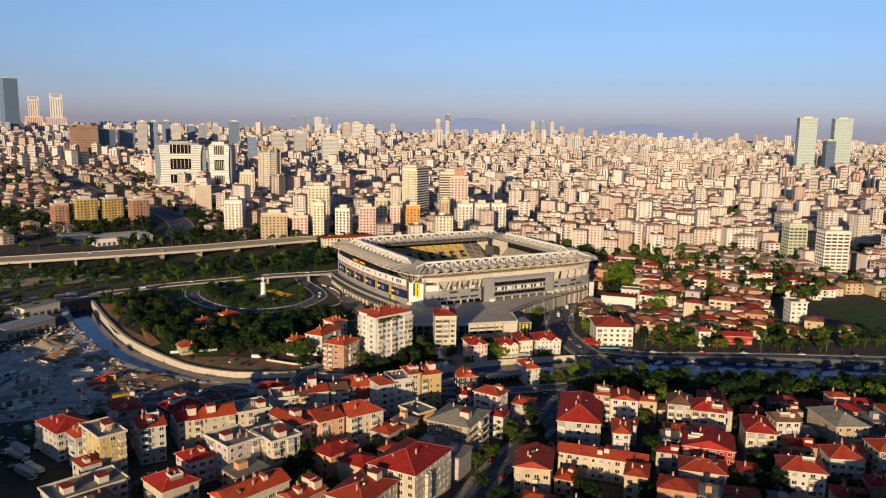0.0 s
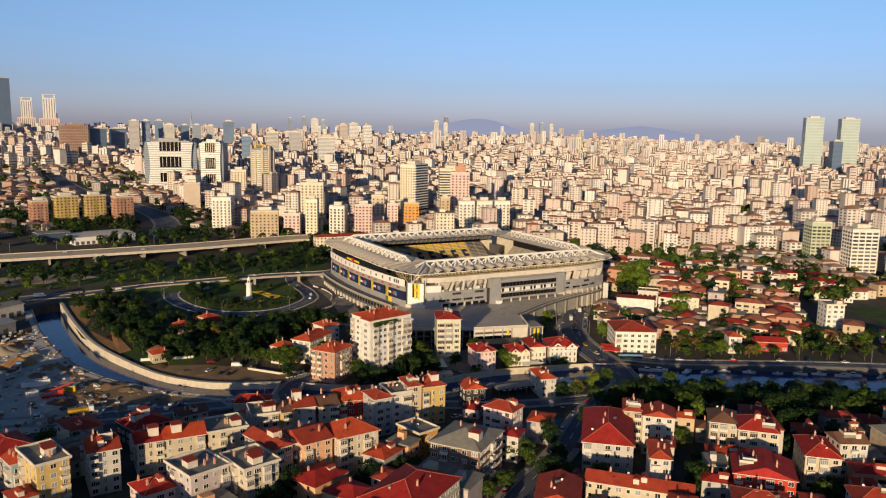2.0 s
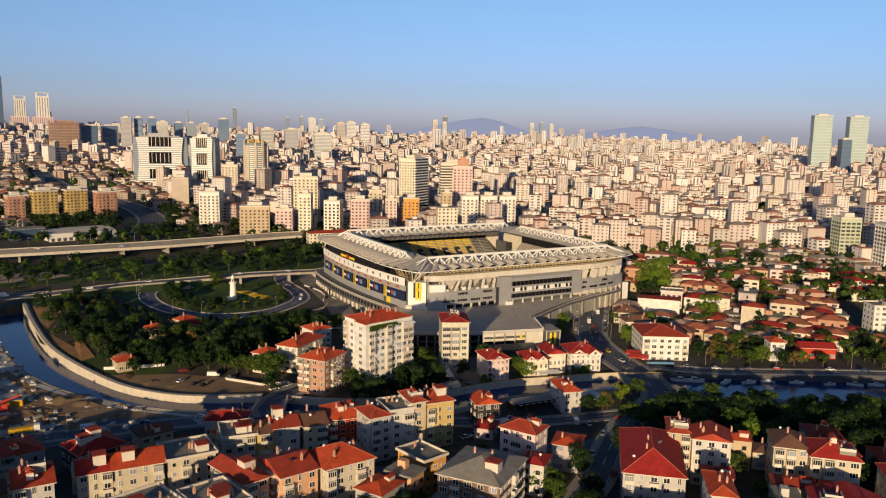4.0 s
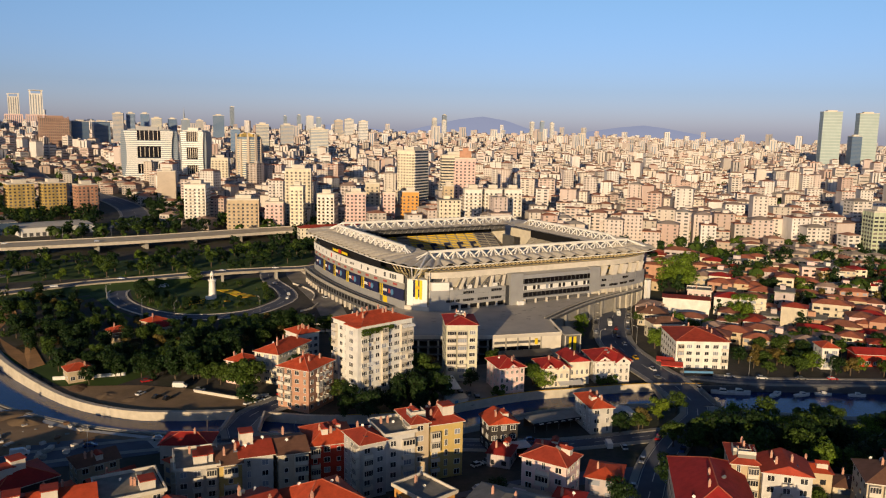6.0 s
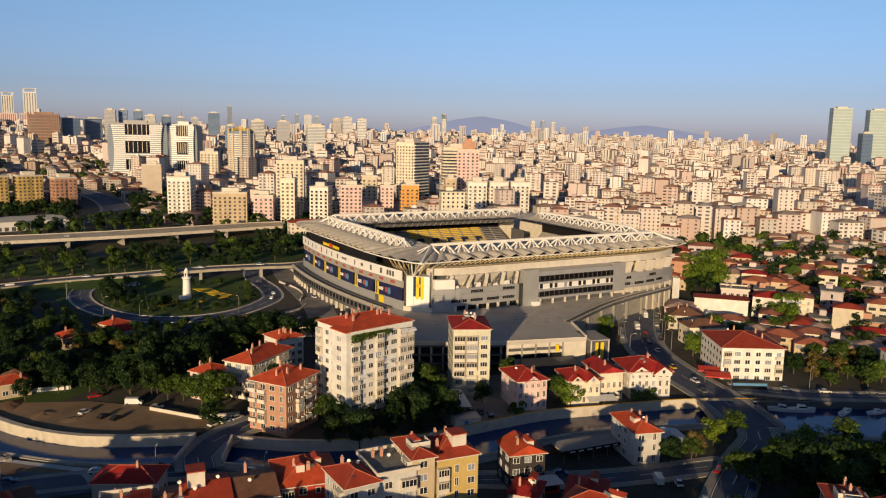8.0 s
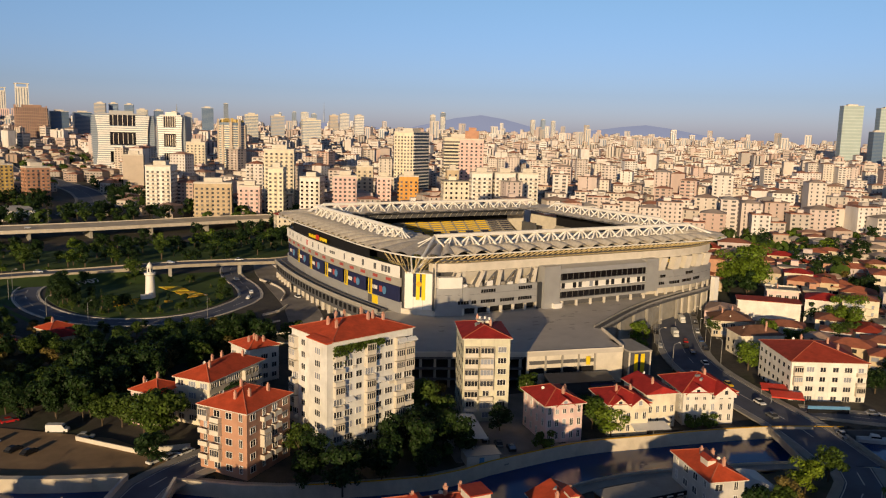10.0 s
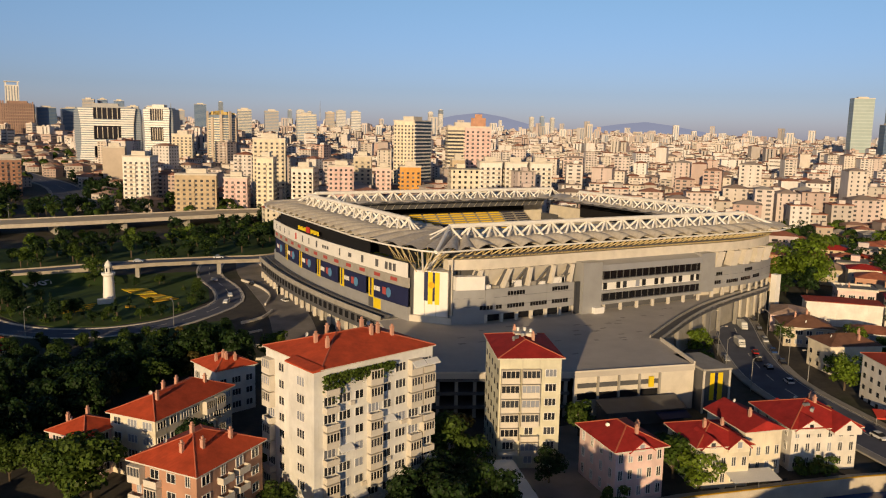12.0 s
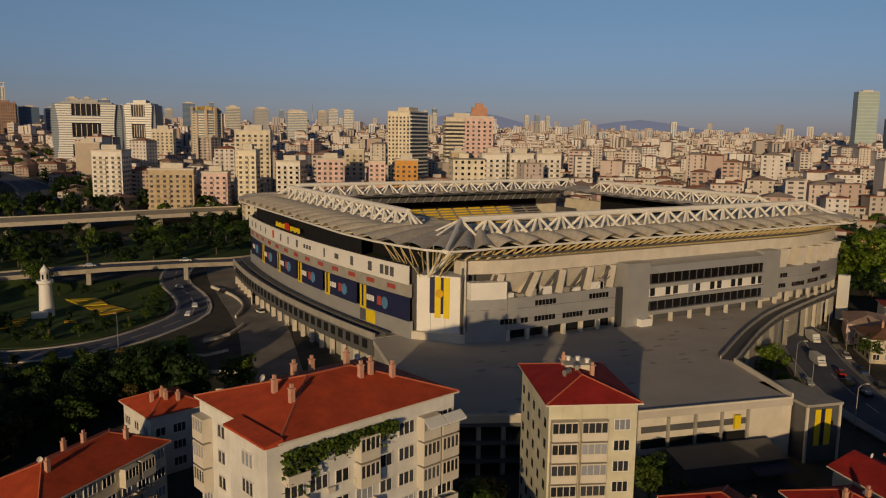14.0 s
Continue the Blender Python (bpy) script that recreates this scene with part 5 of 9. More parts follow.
def building(label, x, y, rot, w, d, floors, wall="cream", roof="hip", tile=0, fh=3.0, zg=None, pitch=0.42, over=0.6, wins="mlm", bays=None,
             balc=(), glazed=0.5, chim=2, dishes=1, tanks=0, ground="", name="apartment_building", group="red-roofed houses by the river", awn=0, seed=None, extras=None):
    """A house with walls, roof, windows, balconies, chimneys. Front is local -y."""
    rnd = random.Random(int(x * 31 + y * 17) if seed is None else seed)
    g = gz(x, y) if zg is None else zg
    H = floors * fh
    e = thing(name, label, "building", pose(x, y, g, 0, 0, rot), group)
    FOOT.append((x, y, 0.5 * math.hypot(w, d) + 2))
    RECTS.append((x, y, rot, w, d))
    wm = WALLS[wall] if isinstance(wall, str) else wall
    mb = MB().box(-w / 2, -d / 2, -3, w / 2, d / 2, H, 0)
    nf = int(floors)
    part("wall", mb, [wm, M_PALE], e)
    rm = M_FLAT if roof == "flat" else M_TILE[tile]
    part("roof", roof_mesh(w, d, roof, over, pitch, rm), None, e, "weathered roof", m=pose(0, 0, H + 0.002))
    if roof == "hip" and tile < 3:
        tagged(part("ridge_cap", ridge_mesh(w, d, over, pitch), None, e, "orange capping tiles", m=pose(0, 0, H + 0.002)), kind="stuff")
    faces = (("F", w, d / 2, 0), ("L", d, w / 2, -90), ("R", d, w / 2, 90), ("B", w, d / 2, 180))
    back = MB()
    for fc, span, off, ang in faces:
        pat = wins
        n = max(1, bays or int(span / 3.0)) if fc in "FB" else max(1, int(span / 3.2))
        step = span / n
        for fl in range(nf):
            for i in range(n):
                u = -span / 2 + step * (i + 0.5)
                key = pat[(i + (0 if fc == "F" else 1)) % len(pat)]
                if key == "-" or WIN_W[key] > step - 0.3:
                    key = "s" if key != "-" else "-"
                if key == "-":
                    continue
                zz = fl * fh + 0.95
                if (zz + 1.5) > H:
                    continue
                mm = pose(0, 0, 0, 0, 0, ang) @ pose(u, -off, zz)
                if not seen(rot + ang - 90):
                    c = [mm @ Vector(p) for p in ((-0.6, -0.05, 0), (0.6, -0.05, 0), (0.6, -0.05, 1.3), (-0.6, -0.05, 1.3))]
                    back.add(c, [(0, 1, 2, 3)])
                    continue
                isb = fl > 0 and (fc, i) in balc
                if isb:
                    part("balcony", BAL[(2.6 if step < 3.9 else 3.6, 1 if rnd.random() < glazed else 0)], None, e, m=pose(0, 0, 0, 0, 0, ang) @ pose(u, -off - 0.01, fl * fh + 0.1))
                part("window", WIN[key], None, e, m=mm)
                if awn and fc == "F" and rnd.random() < awn:
                    part("awning", AWN, None, e, "white canvas awning", m=pose(0, 0, 0, 0, 0, ang) @ pose(u, -off - (1.25 if isb else 0.1), fl * fh + 1.7))
    if back.v:
        tagged(part("rear_windows", back, M_GLASS, e), kind="stuff")
    slope = 0 if roof == "flat" else pitch
    for k in range(chim):
        px, py = rnd.uniform(-0.32, 0.32) * w, rnd.uniform(-0.32, 0.32) * d
        hz = 0.2 + slope * min(w / 2 - abs(px), d / 2 - abs(py)) if roof in ("hip", "flat") else 0.2 + slope * (d / 2 - abs(py) if roof == "gable_x" else w / 2 - abs(px))
        part("chimney", CHIM, None, e, "rendered chimney with cap", m=pose(px, py, H + hz - 0.2))
    for k in range(dishes):
        px, py = rnd.uniform(-0.35, 0.35) * w, rnd.uniform(-0.35, 0.35) * d
        hz = 0.2 + slope * min(w / 2 - abs(px), d / 2 - abs(py)) if roof in ("hip", "flat") else 0.2 + slope * (d / 2 - abs(py) if roof == "gable_x" else w / 2 - abs(px))
        part("satellite_dish", DISH, None, e, "white satellite dish", m=pose(px, py, H + hz + 0.72, 0, 0, rnd.uniform(-40, 40)))
    for k in range(extras if extras is not None else rnd.choice((0, 1, 1, 2, 3))):
        px, py = rnd.uniform(-0.3, 0.3) * w, rnd.uniform(-0.3, 0.05) * d
        hz = 0.2 + slope * min(w / 2 - abs(px), d / 2 - abs(py)) if roof in ("hip", "flat") else 0.2 + slope * (d / 2 - abs(py) if roof == "gable_x" else w / 2 - abs(px))
        kind = rnd.choice((("dormer", DORMER), ("skylight", SKYLIGHT), ("roof_terrace", TERRACE), ("skylight", SKYLIGHT), ("roof_hut", HUT_R))) if roof != "flat" else ("roof_hut", HUT_R)
        part(kind[0], kind[1], None, e, m=pose(px, py, H + hz, 0, 0, 0))
    for k in range(tanks):
        px, py = rnd.uniform(-0.3, 0.3) * w, rnd.uniform(-0.3, 0.3) * d
        part("water_tank", TANK, None, e, "steel water tank", m=pose(px, py, H + 0.3 + slope * min(w / 2 - abs(px), d / 2 - abs(py)) * 0.9, 0, 0, rnd.uniform(0, 90)))
    return e


def front_gable(e, u, v0, v1, w, z, h, wall, tile, over=0.4):
    """A cross gable on a house: a gabled wall at the front v0 and a roof that runs back to v1."""
    part("gable_wall", MB().add([(u - w / 2, v0, z - 1), (u + w / 2, v0, z - 1), (u + w / 2, v0, z), (u, v0, z + h), (u - w / 2, v0, z), (u - w / 2, v1, z - 1), (u + w / 2, v1, z - 1), (u + w / 2, v1, z), (u, v1, z + h), (u - w / 2, v1, z)],
                                [(0, 1, 2, 3, 4), (9, 8, 7, 6, 5), (1, 6, 7, 2), (5, 0, 4, 9)]), WALLS[wall], e)
    k = w / 2 + over
    d = -over * 2 * h / w
    v = []
    for y in (v0 - over, v1):
        v += [(u - k, y, z + d), (u, y, z + h), (u + k, y, z + d), (u - k, y, z + d + 0.22), (u, y, z + h + 0.24), (u + k, y, z + d + 0.22)]
    part("gable_roof", MB().add(v, [(3, 4, 10, 9), (4, 5, 11, 10), (0, 6, 7, 1), (1, 7, 8, 2), (0, 1, 4, 3), (1, 2, 5, 4), (6, 9, 10, 7), (7, 10, 11, 8), (0, 3, 9, 6), (2, 8, 11, 5)]), M_TILE[tile], e)
    part("gable_window", WIN["s"], None, e, m=pose(u, v0, z - 0.2))


# beside the stadium
A = building("tall cream apartment block with an orange-red hip roof and many balconies", -50.4, -75.7, 13.2, 23.8, 17.8, 9.42, "chalk", "hip", 1, zg=-11, over=0.45, wins="llmlml", bays=8,
             balc={("F", 0), ("F", 3), ("F", 6), ("F", 7), ("L", 0)}, glazed=0.65, chim=8, dishes=2, awn=0.12, pitch=0.3, group="blocks below the stadium", extras=0)
building("narrow pale grey-green tower block with a bright red hip roof", -10.5, -72.5, -23.6, 12.4, 17.8, 7.57, "stone", "hip", 2, zg=-11, wins="lml", bays=3, balc={("F", 0), ("F", 1)},
         glazed=0.8, chim=2, tanks=2, dishes=1, pitch=0.3, group="blocks below the stadium", extras=0)
building("pink brick apartment house with cream balconies and a red hip roof", -77.9, -78.9, 36, 15.5, 13.2, 5, "brick", "hip", 1, zg=-11, wins="mtm", bays=4,
         balc={("F", 1), ("F", 2), ("L", 0), ("L", 1)}, glazed=0.4, chim=4, group="blocks below the stadium", extras=0)
building("long cream house with a red hip roof behind a tree", -75.5, -43.5, 38.5, 22.6, 11.0, 4, "cream", "hip", 1, wins="lml", balc={("F", 4), ("F", 5)}, chim=4, group="blocks below the stadium", extras=0)
building("small white house with an orange hip roof and clustered chimneys", -59.8, -20.2, 14.8, 10.0, 11, 3.5, "white", "hip", 1, chim=4, dishes=0, group="blocks below the stadium", extras=0)
building("low house with a red roof among trees", -92, -44, 38, 9, 9, 3, "pink", "hip", 1, chim=2, group="blocks below the stadium", extras=0)
V1 = building("pink villa with white trim and a crimson roof", -2.0, -94.2, -10.5, 10.2, 13.6, 3, "pink", "hip", 2, 3.3, wins="tt", bays=5, chim=2, over=0.8, name="villa", extras=0, group="villas on the river walk")
V2 = building("pale yellow villa with twin gables and a crimson roof", 17.0, -98.5, -18, 11, 12, 2.6, "cream", "hip", 2, 3.2, wins="tt", bays=5, chim=2, over=0.7, name="villa", extras=0, group="villas on the river walk")
building("pale yellow villa with a gabled crimson roof", 28.5, -97.5, -14, 8.5, 13, 2.9, "cream", "gable_y", 2, 3.2, wins="tt", bays=4, chim=1, over=0.7, name="villa", extras=0, group="villas on the river walk")
V4 = building("white villa with a wide crimson gable roof", 43.0, -101.0, -21, 14.5, 14.5, 3, "white", "hip", 2, wins="tt", bays=6, chim=2, tanks=3, over=0.9, name="villa", extras=0, group="villas on the river walk")
building("long white apartment house with a flat-pitched red roof", 94.6, -99.1, -29.5, 22.6, 24.0, 4.3, "white", "hip", 0, zg=-12.4, wins="mlm", bays=6,
         balc={("F", 5), ("F", 0), ("L", 2), ("L", 4)}, chim=3, pitch=0.28, group="blocks below the stadium", extras=0)
building("cream house with a brown tiled roof beside the avenue", 125.5, -40.6, -40, 15.5, 13, 2.1, "buff", "hip", 3, wins="ml", chim=2, extras=0, group="houses past the avenue")
building("cream house with balconies and a brown hip roof beside the avenue", 110.5, -64.9, -22, 16, 11, 2.7, "cream", "hip", 3, wins="lm", balc={("L", 1), ("F", 1)}, chim=2, extras=0, group="houses past the avenue")
building("white hall with a low pitched red roof", 160.6, -30.0, -46, 25, 10, 2.8, "white", "gable_y", 0, wins="-", bays=5, chim=0, dishes=0, extras=0, pitch=0.05, name="hall", group="houses past the avenue")
building("pink house with a flat roof behind the white hall", 178, -23, -46, 13, 11, 3.4, "pink", "flat", wins="ml", chim=1, extras=0, group="houses past the avenue")
FOOT.append((163, -21, 20.0))
FOOT.append((179, 2, 14.0))

NT = [o for o in bpy.data.objects if o.name.startswith("apartment_building") and o.parent is None][1]
part("roof_terrace", MB().box(-2.0, -1.6, 0, 2.0, 1.6, 1.1).box(-2.3, -1.9, 1.1, 2.3, 1.9, 1.3), M_PALE, NT, "small boxed roof terrace", m=pose(0.8, 2.6, 24.0))
for px, py in ((-1.2, 0.8), (0.2, 0.6), (1.3, -0.6)):
    part("roof_cowl", MB().tube((px, py, 0), (px, py, 0.5), 0.3, 8).tube((px, py, 0.5), (px, py, 0.7), 0.45, 8, 0, 0.25), M_WHITE, NT, "white roof cowl", m=pose(0.8, 2.6, 25.3))
LT = thing("lean_to_shed", "dark lean-to shed with a blue awning below the garage wall", "shed", pose(27, -70.2, -11.5, 0, 0, -14))
part("wall", MB().box(-11, -3, 0, 9, 2.5, 3.6), M_CLAD_D, LT)
part("roof", MB().add([(-11.5, -3.6, 3.6), (9.5, -3.6, 3.6), (9.5, 2.6, 4.9), (-11.5, 2.6, 4.9), (-11.5, -3.6, 3.8), (9.5, -3.6, 3.8), (9.5, 2.6, 5.1), (-11.5, 2.6, 5.1)],
                      [(3, 2, 1, 0), (4, 5, 6, 7), (0, 1, 5, 4), (1, 2, 6, 5), (2, 3, 7, 6), (3, 0, 4, 7)]), M_CLAD_D, LT)
part("awning", MB().add([(1, -3.7, 3.3), (9, -3.7, 3.3), (9, -6.6, 2.6), (1, -6.6, 2.6), (1, -3.7, 3.2), (9, -3.7, 3.2), (9, -6.6, 2.5), (1, -6.6, 2.5)], [(0, 3, 2, 1), (4, 5, 6, 7), (2, 3, 7, 6), (0, 1, 5, 4), (1, 2, 6, 5), (3, 0, 4, 7)]), M_NAVY, LT, "navy canvas awning")

# cooling units on the walls of the tall block
UNIT = MB().box(-0.45, -0.4, 0, 0.45, 0, 0.65).mesh("cooling_unit", [M_PALE])
ur = random.Random(8)
for k in range(22):
    part("cooling_unit", UNIT, None, A, m=pose(ur.uniform(-11, 11), -8.92, ur.randrange(1, 9) * 3 + 0.3))
front_gable(V1, 0, -7.3, 0, 4.6, 9.9, 1.7, "pink", 2)
front_gable(V2, -2.6, -6.5, 0, 4.4, 8.3, 1.8, "cream", 2)
front_gable(V2, 2.8, -6.8, 0, 4.4, 8.3, 1.8, "cream", 2)
front_gable(V4, -3.4, -7.8, 5, 6.4, 9.0, 2.0, "white", 2)
front_gable(V4, 4.0, -9.0, 5, 6.0, 9.0, 2.2, "white", 2)
# the tall block: a projecting bay on its left side and a climbing plant on the top floor
part("projecting_bay", MB().box(-13.4, -8.9, 0, -11.9, -1.2, 28.2), WALLS["chalk"], A)
part("bay_roof", MB().add([(-13.9, -9.3, 28.2), (-11.8, -9.3, 28.2), (-11.8, -0.8, 28.2), (-13.9, -0.8, 28.2), (-13.9, -9.3, 28.45), (-11.8, -9.3, 28.9), (-11.8, -0.8, 28.9), (-13.9, -0.8, 28.45)],
                          [(3, 2, 1, 0), (4, 5, 6, 7), (0, 1, 5, 4), (1, 2, 6, 5), (2, 3, 7, 6), (3, 0, 4, 7)]), M_TILE[1], A)
for k in range(9):
    part("window", WIN["l"], None, A, m=pose(-13.4, -5, k * 3 + 0.95, 0, 0, -90))
vine, vr = MB(), random.Random(4)
for k in range(1300):
    u = vr.uniform(-12, 2.5)
    p = Vector((u, -9.15 - vr.uniform(0, 0.9), 27.4 - abs(vr.gauss(0, 1.0)) * (1.6 if u < -8 else 0.9)))
    q = Vector((vr.gauss(0, 1), vr.gauss(0, 1), vr.gauss(0, 1))).normalized() * 0.26
    r = q.cross(Vector((vr.gauss(0, 1), vr.gauss(0, 1), vr.gauss(0, 1)))).normalized() * 0.2
    vine.add([p - q, p - r, p + q, p + r], [(0, 1, 2, 3)])
tagged(part("climbing_plant", vine, M_LEAF[1], A, "green climbing plant"), kind="stuff")

building("low workshop with a broad bright red sheet roof", -124.5, -107.8, -26, 14.5, 9.5, 1.9, "grey", "hip", 2, chim=1, dishes=0, extras=1, group="workshops by the yard road")
building("dark house with a wide maroon roof and small skylights", -170, -119, 20, 15, 14, 2.6, "dark", "hip", 2, chim=1, dishes=0, extras=4, group="workshops by the yard road")
building("low workshop with a dark red roof", -109, -119, -26, 10, 9, 1.7, "red", "hip", 2, chim=1, dishes=0, extras=0, group="workshops by the yard road")
building("olive-roofed yard house with a stair tower", -151, -111, 12, 11, 9, 2.0, "tan", "gable_x", 3, chim=2, dishes=0, extras=1, group="workshops by the yard road")
building("small white house with an orange roof by the quay", 141, -131, -32, 7, 9, 3.2, "white", "hip", 1, chim=1, dishes=0, extras=0, group="houses by the quay")
building("red boathouse with a long red roof", 163, -138, -34, 17, 9, 1.8, "red", "gable_x", 2, chim=0, dishes=0, extras=0, group="houses by the quay")
building("white six-storey block by the sports pitch", 234, -125, -30, 11, 12, 6, "white", "flat", 0, chim=0, extras=1, group="houses by the quay")

building("pink house with flat terraces and a red roof room", -214, -193, 18, 24, 13, 3.2, "pink", "flat", 0, chim=1, dishes=1, extras=2)
for q in ((-129, 31, 15), (-112, 42, 30), (-149, -17, 10)):
    building("small house with a red roof among park trees", q[0], q[1], q[2], 9, 8, 1.5, "tan", "hip", 1, chim=1, dishes=0, extras=0, group="houses in the park")
FOOT.append((206, 18, 13))

# south bank rows
for a in (
    ("yellow corner block with a flat roof and red penthouse", -205.4, -165.2, 16.9, 9.6, 17.0, 6, "yellow", "flat", 0),
    ("dark-walled house with a wide red hip roof", -217.0, -132.7, 20, 15, 19, 4, "grey", "hip", 2),
    ("narrow pale blue house with an orange roof", -212.5, -152, 18, 7, 8, 4.4, "blue", "gable_y", 1),
    ("house with a steep red roof and small dormers", -188.0, -155.5, 2, 9.6, 15, 5, "white", "gable_x", 0),
    ("low cream row house with a red roof", -172.2, -147.9, -1, 9.2, 12, 4, "cream", "gable_x", 2),
    ("cream row house with an orange-red roof", -160.5, -148.7, -2, 13.8, 11.8, 4, "cream", "gable_x", 1),
    ("cream row house with a flat terrace roof", -146.0, -147.7, 2, 14, 13.5, 4, "cream", "flat", 0),
    ("grey-roofed house with a dark glass front", -128.2, -138.1, -8, 10.4, 13, 4, "grey", "flat", 0),
    ("white corner block with a brown roof", -162.8, -187.4, 18, 13, 15.5, 5, "lilac", "flat", 3),
    ("cream house with a grey terrace roof", -147.0, -190.4, 14, 12, 15, 5, "cream", "flat", 0),
    ("salmon-walled house with a red roof", -137.6, -178.1, 17, 7.5, 18, 5, "salmon", "gable_y", 0),
    ("salmon row house with a stepped red roof", -124.4, -179.6, 9, 11, 15.7, 5, "salmon", "gable_x", 0),
    ("cream row house with an orange-red hip roof", -109.2, -180.8, 6, 15.5, 14, 5, "cream", "hip", 1),
    ("large house with a broad crimson hip roof", -110.1, -232.4, 33, 26, 19, 5, "cream", "hip", 2),
    ("house with a complex red and grey roof", -133, -243, 33, 20, 15, 4.2, "tan", "hip", 0),
    ("brown block with a grey hipped roof and white trim", -75.4, -205.6, 36, 21, 18.4, 5, "brown", "hip", 4),
    ("small orange house with a white sheet roof", -81.5, -179.6, 14.4, 9, 12.4, 3.4, "orange", "flat", 0),
    ("grey-white house with a red hip roof", -86.0, -152.5, 2, 7.6, 11, 5.2, "grey", "hip", 0),
    ("white row block with a brown roof", -77.0, -150.7, -2, 8.6, 12, 5.4, "white", "flat", 0),
    ("tan row block with a stepped red roof", -70.5, -150.5, -5, 5.2, 12, 6.0, "tan", "hip", 0),
    ("yellow row block with rounded balconies and a red roof", -62.0, -150.0, -5, 10.5, 12, 5.5, "yellow", "hip", 0),
    ("shop building with bright red walls and an orange roof", -91.2, -137.6, -9, 13.2, 14.4, 4, "red", "hip", 1),
    ("house with a brown roof and a roof terrace", -103.3, -139.6, -7.4, 8, 13.6, 4, "cream", "gable_x", 3),
    ("white row house with a red gable", -113.0, -138.6, -7, 8.5, 13, 4.2, "white", "gable_x", 0),
    ("yellow row house with a brown roof", -120.2, -139.6, -7, 5.8, 13, 4, "yellow", "gable_x", 3),
    ("black timber house with white windows and a red roof", -35.9, -142.4, -12.5, 9.2, 9.2, 3, "dark", "gable_y", 1),
    ("pink-topped white corner house with a red roof", -48.0, -186.1, 29, 9, 12.4, 5, "pink", "hip", 0),
    ("white riverside house with a red roof", 2.5, -142.2, -17, 7.6, 15, 3, "white", "hip", 1),
    ("long apartment house with a broad crimson hip roof", -20.0, -214.3, -39.9, 17.5, 34, 4, "grey", "hip", 2),
    ("cream house with a red roof and satellite dishes", -2.1, -207.8, -41, 7, 13, 5, "tan", "hip", 0),
    ("white house with stacked balconies", 1.9, -217.5, -42.5, 11.5, 11, 5, "white", "gable_y", 0),
    ("narrow white house with an orange roof", -23.5, -244.3, -38.7, 6.5, 15, 5, "white", "hip", 1),
    ("tall cream house with a brown roof", 20.5, -231.7, -44, 10, 14, 5, "cream", "hip", 3),
    ("cream house with a crimson roof", 25.4, -243.2, -44.6, 13.6, 14, 5, "cream", "hip", 2),
    ("house with red walls and a long red roof", 2.7, -264.9, -46, 18.6, 16, 4, "red", "gable_y", 2),
    ("cream house with a crimson hip roof", 33.7, -262.3, -41.3, 11.5, 18, 4, "cream", "hip", 2),
    ("beige block with a grey roof", 72.2, -271.0, -24, 14, 22, 4, "tan", "hip", 4),
    ("white house with a brown dormer roof", 43.5, -266.5, -28.5, 9.6, 10, 5, "white", "gable_x", 3),
    ("long low cream building with a red roof", -37.8, -251.0, -47, 33, 8.5, 3, "cream", "gable_x", 0),
    ("house with patched red roofs", -66, -246, -40, 13, 17, 3.6, "tan", "gable_y", 0),
    ("pale house with a red hip roof", 16, -296, -42, 15, 12, 4, "white", "hip", 0),
    ("white house with a red roof beside a palm", 42, -294, -35, 12, 12, 3.6, "white", "hip", 0),
    ("cream house with a terracotta roof", 62, -300, -30, 13, 12, 4, "cream", "hip", 1),
    ("long house with an orange roof", -165, -222, 20, 24, 11, 3.6, "cream", "gable_x", 1),
    ("house with a crimson roof and cream walls", -188, -206, 18, 13, 14, 3.8, "cream", "hip", 2),
    ("low house with a red roof and pink turret", -176, -185, 15, 10, 11, 3.2, "pink", "hip", 2),
    ("low house with an orange roof", -195, -228, 20, 16, 10, 3.4, "tan", "gable_x", 1),
    ("brick row house with a red roof", -150, -232, 24, 13, 9, 3.4, "brick", "gable_x", 0),
    ("cream house with a grey roof", -14, -278, -44, 16, 12, 3.5, "cream", "hip", 0),
):
    lab, x, y, rot, w, d, fl, wall, rf, tile = a
    r_ = random.Random(int(x * 7 + y * 3))
    bset = {("F", r_.randrange(0, 4)), ("F", r_.randrange(0, 4)), ("L", r_.randrange(0, 3))} if fl > 3.5 else set()
    if tile == 4:
        M_TILE.append(M_FLAT) if len(M_TILE) == 4 else None
    wall = dict(cream="buff", white="offwhite").get(wall, wall)
    building(lab, x, y, rot, w, d, fl, wall, rf, tile, wins=r_.choice(("mm", "ml", "tm", "sm", "mtm")), balc=bset, glazed=0.5, chim=r_.randrange(1, 4),
             dishes=r_.randrange(0, 3), tanks=r_.randrange(0, 2), pitch=r_.uniform(0.36, 0.5))


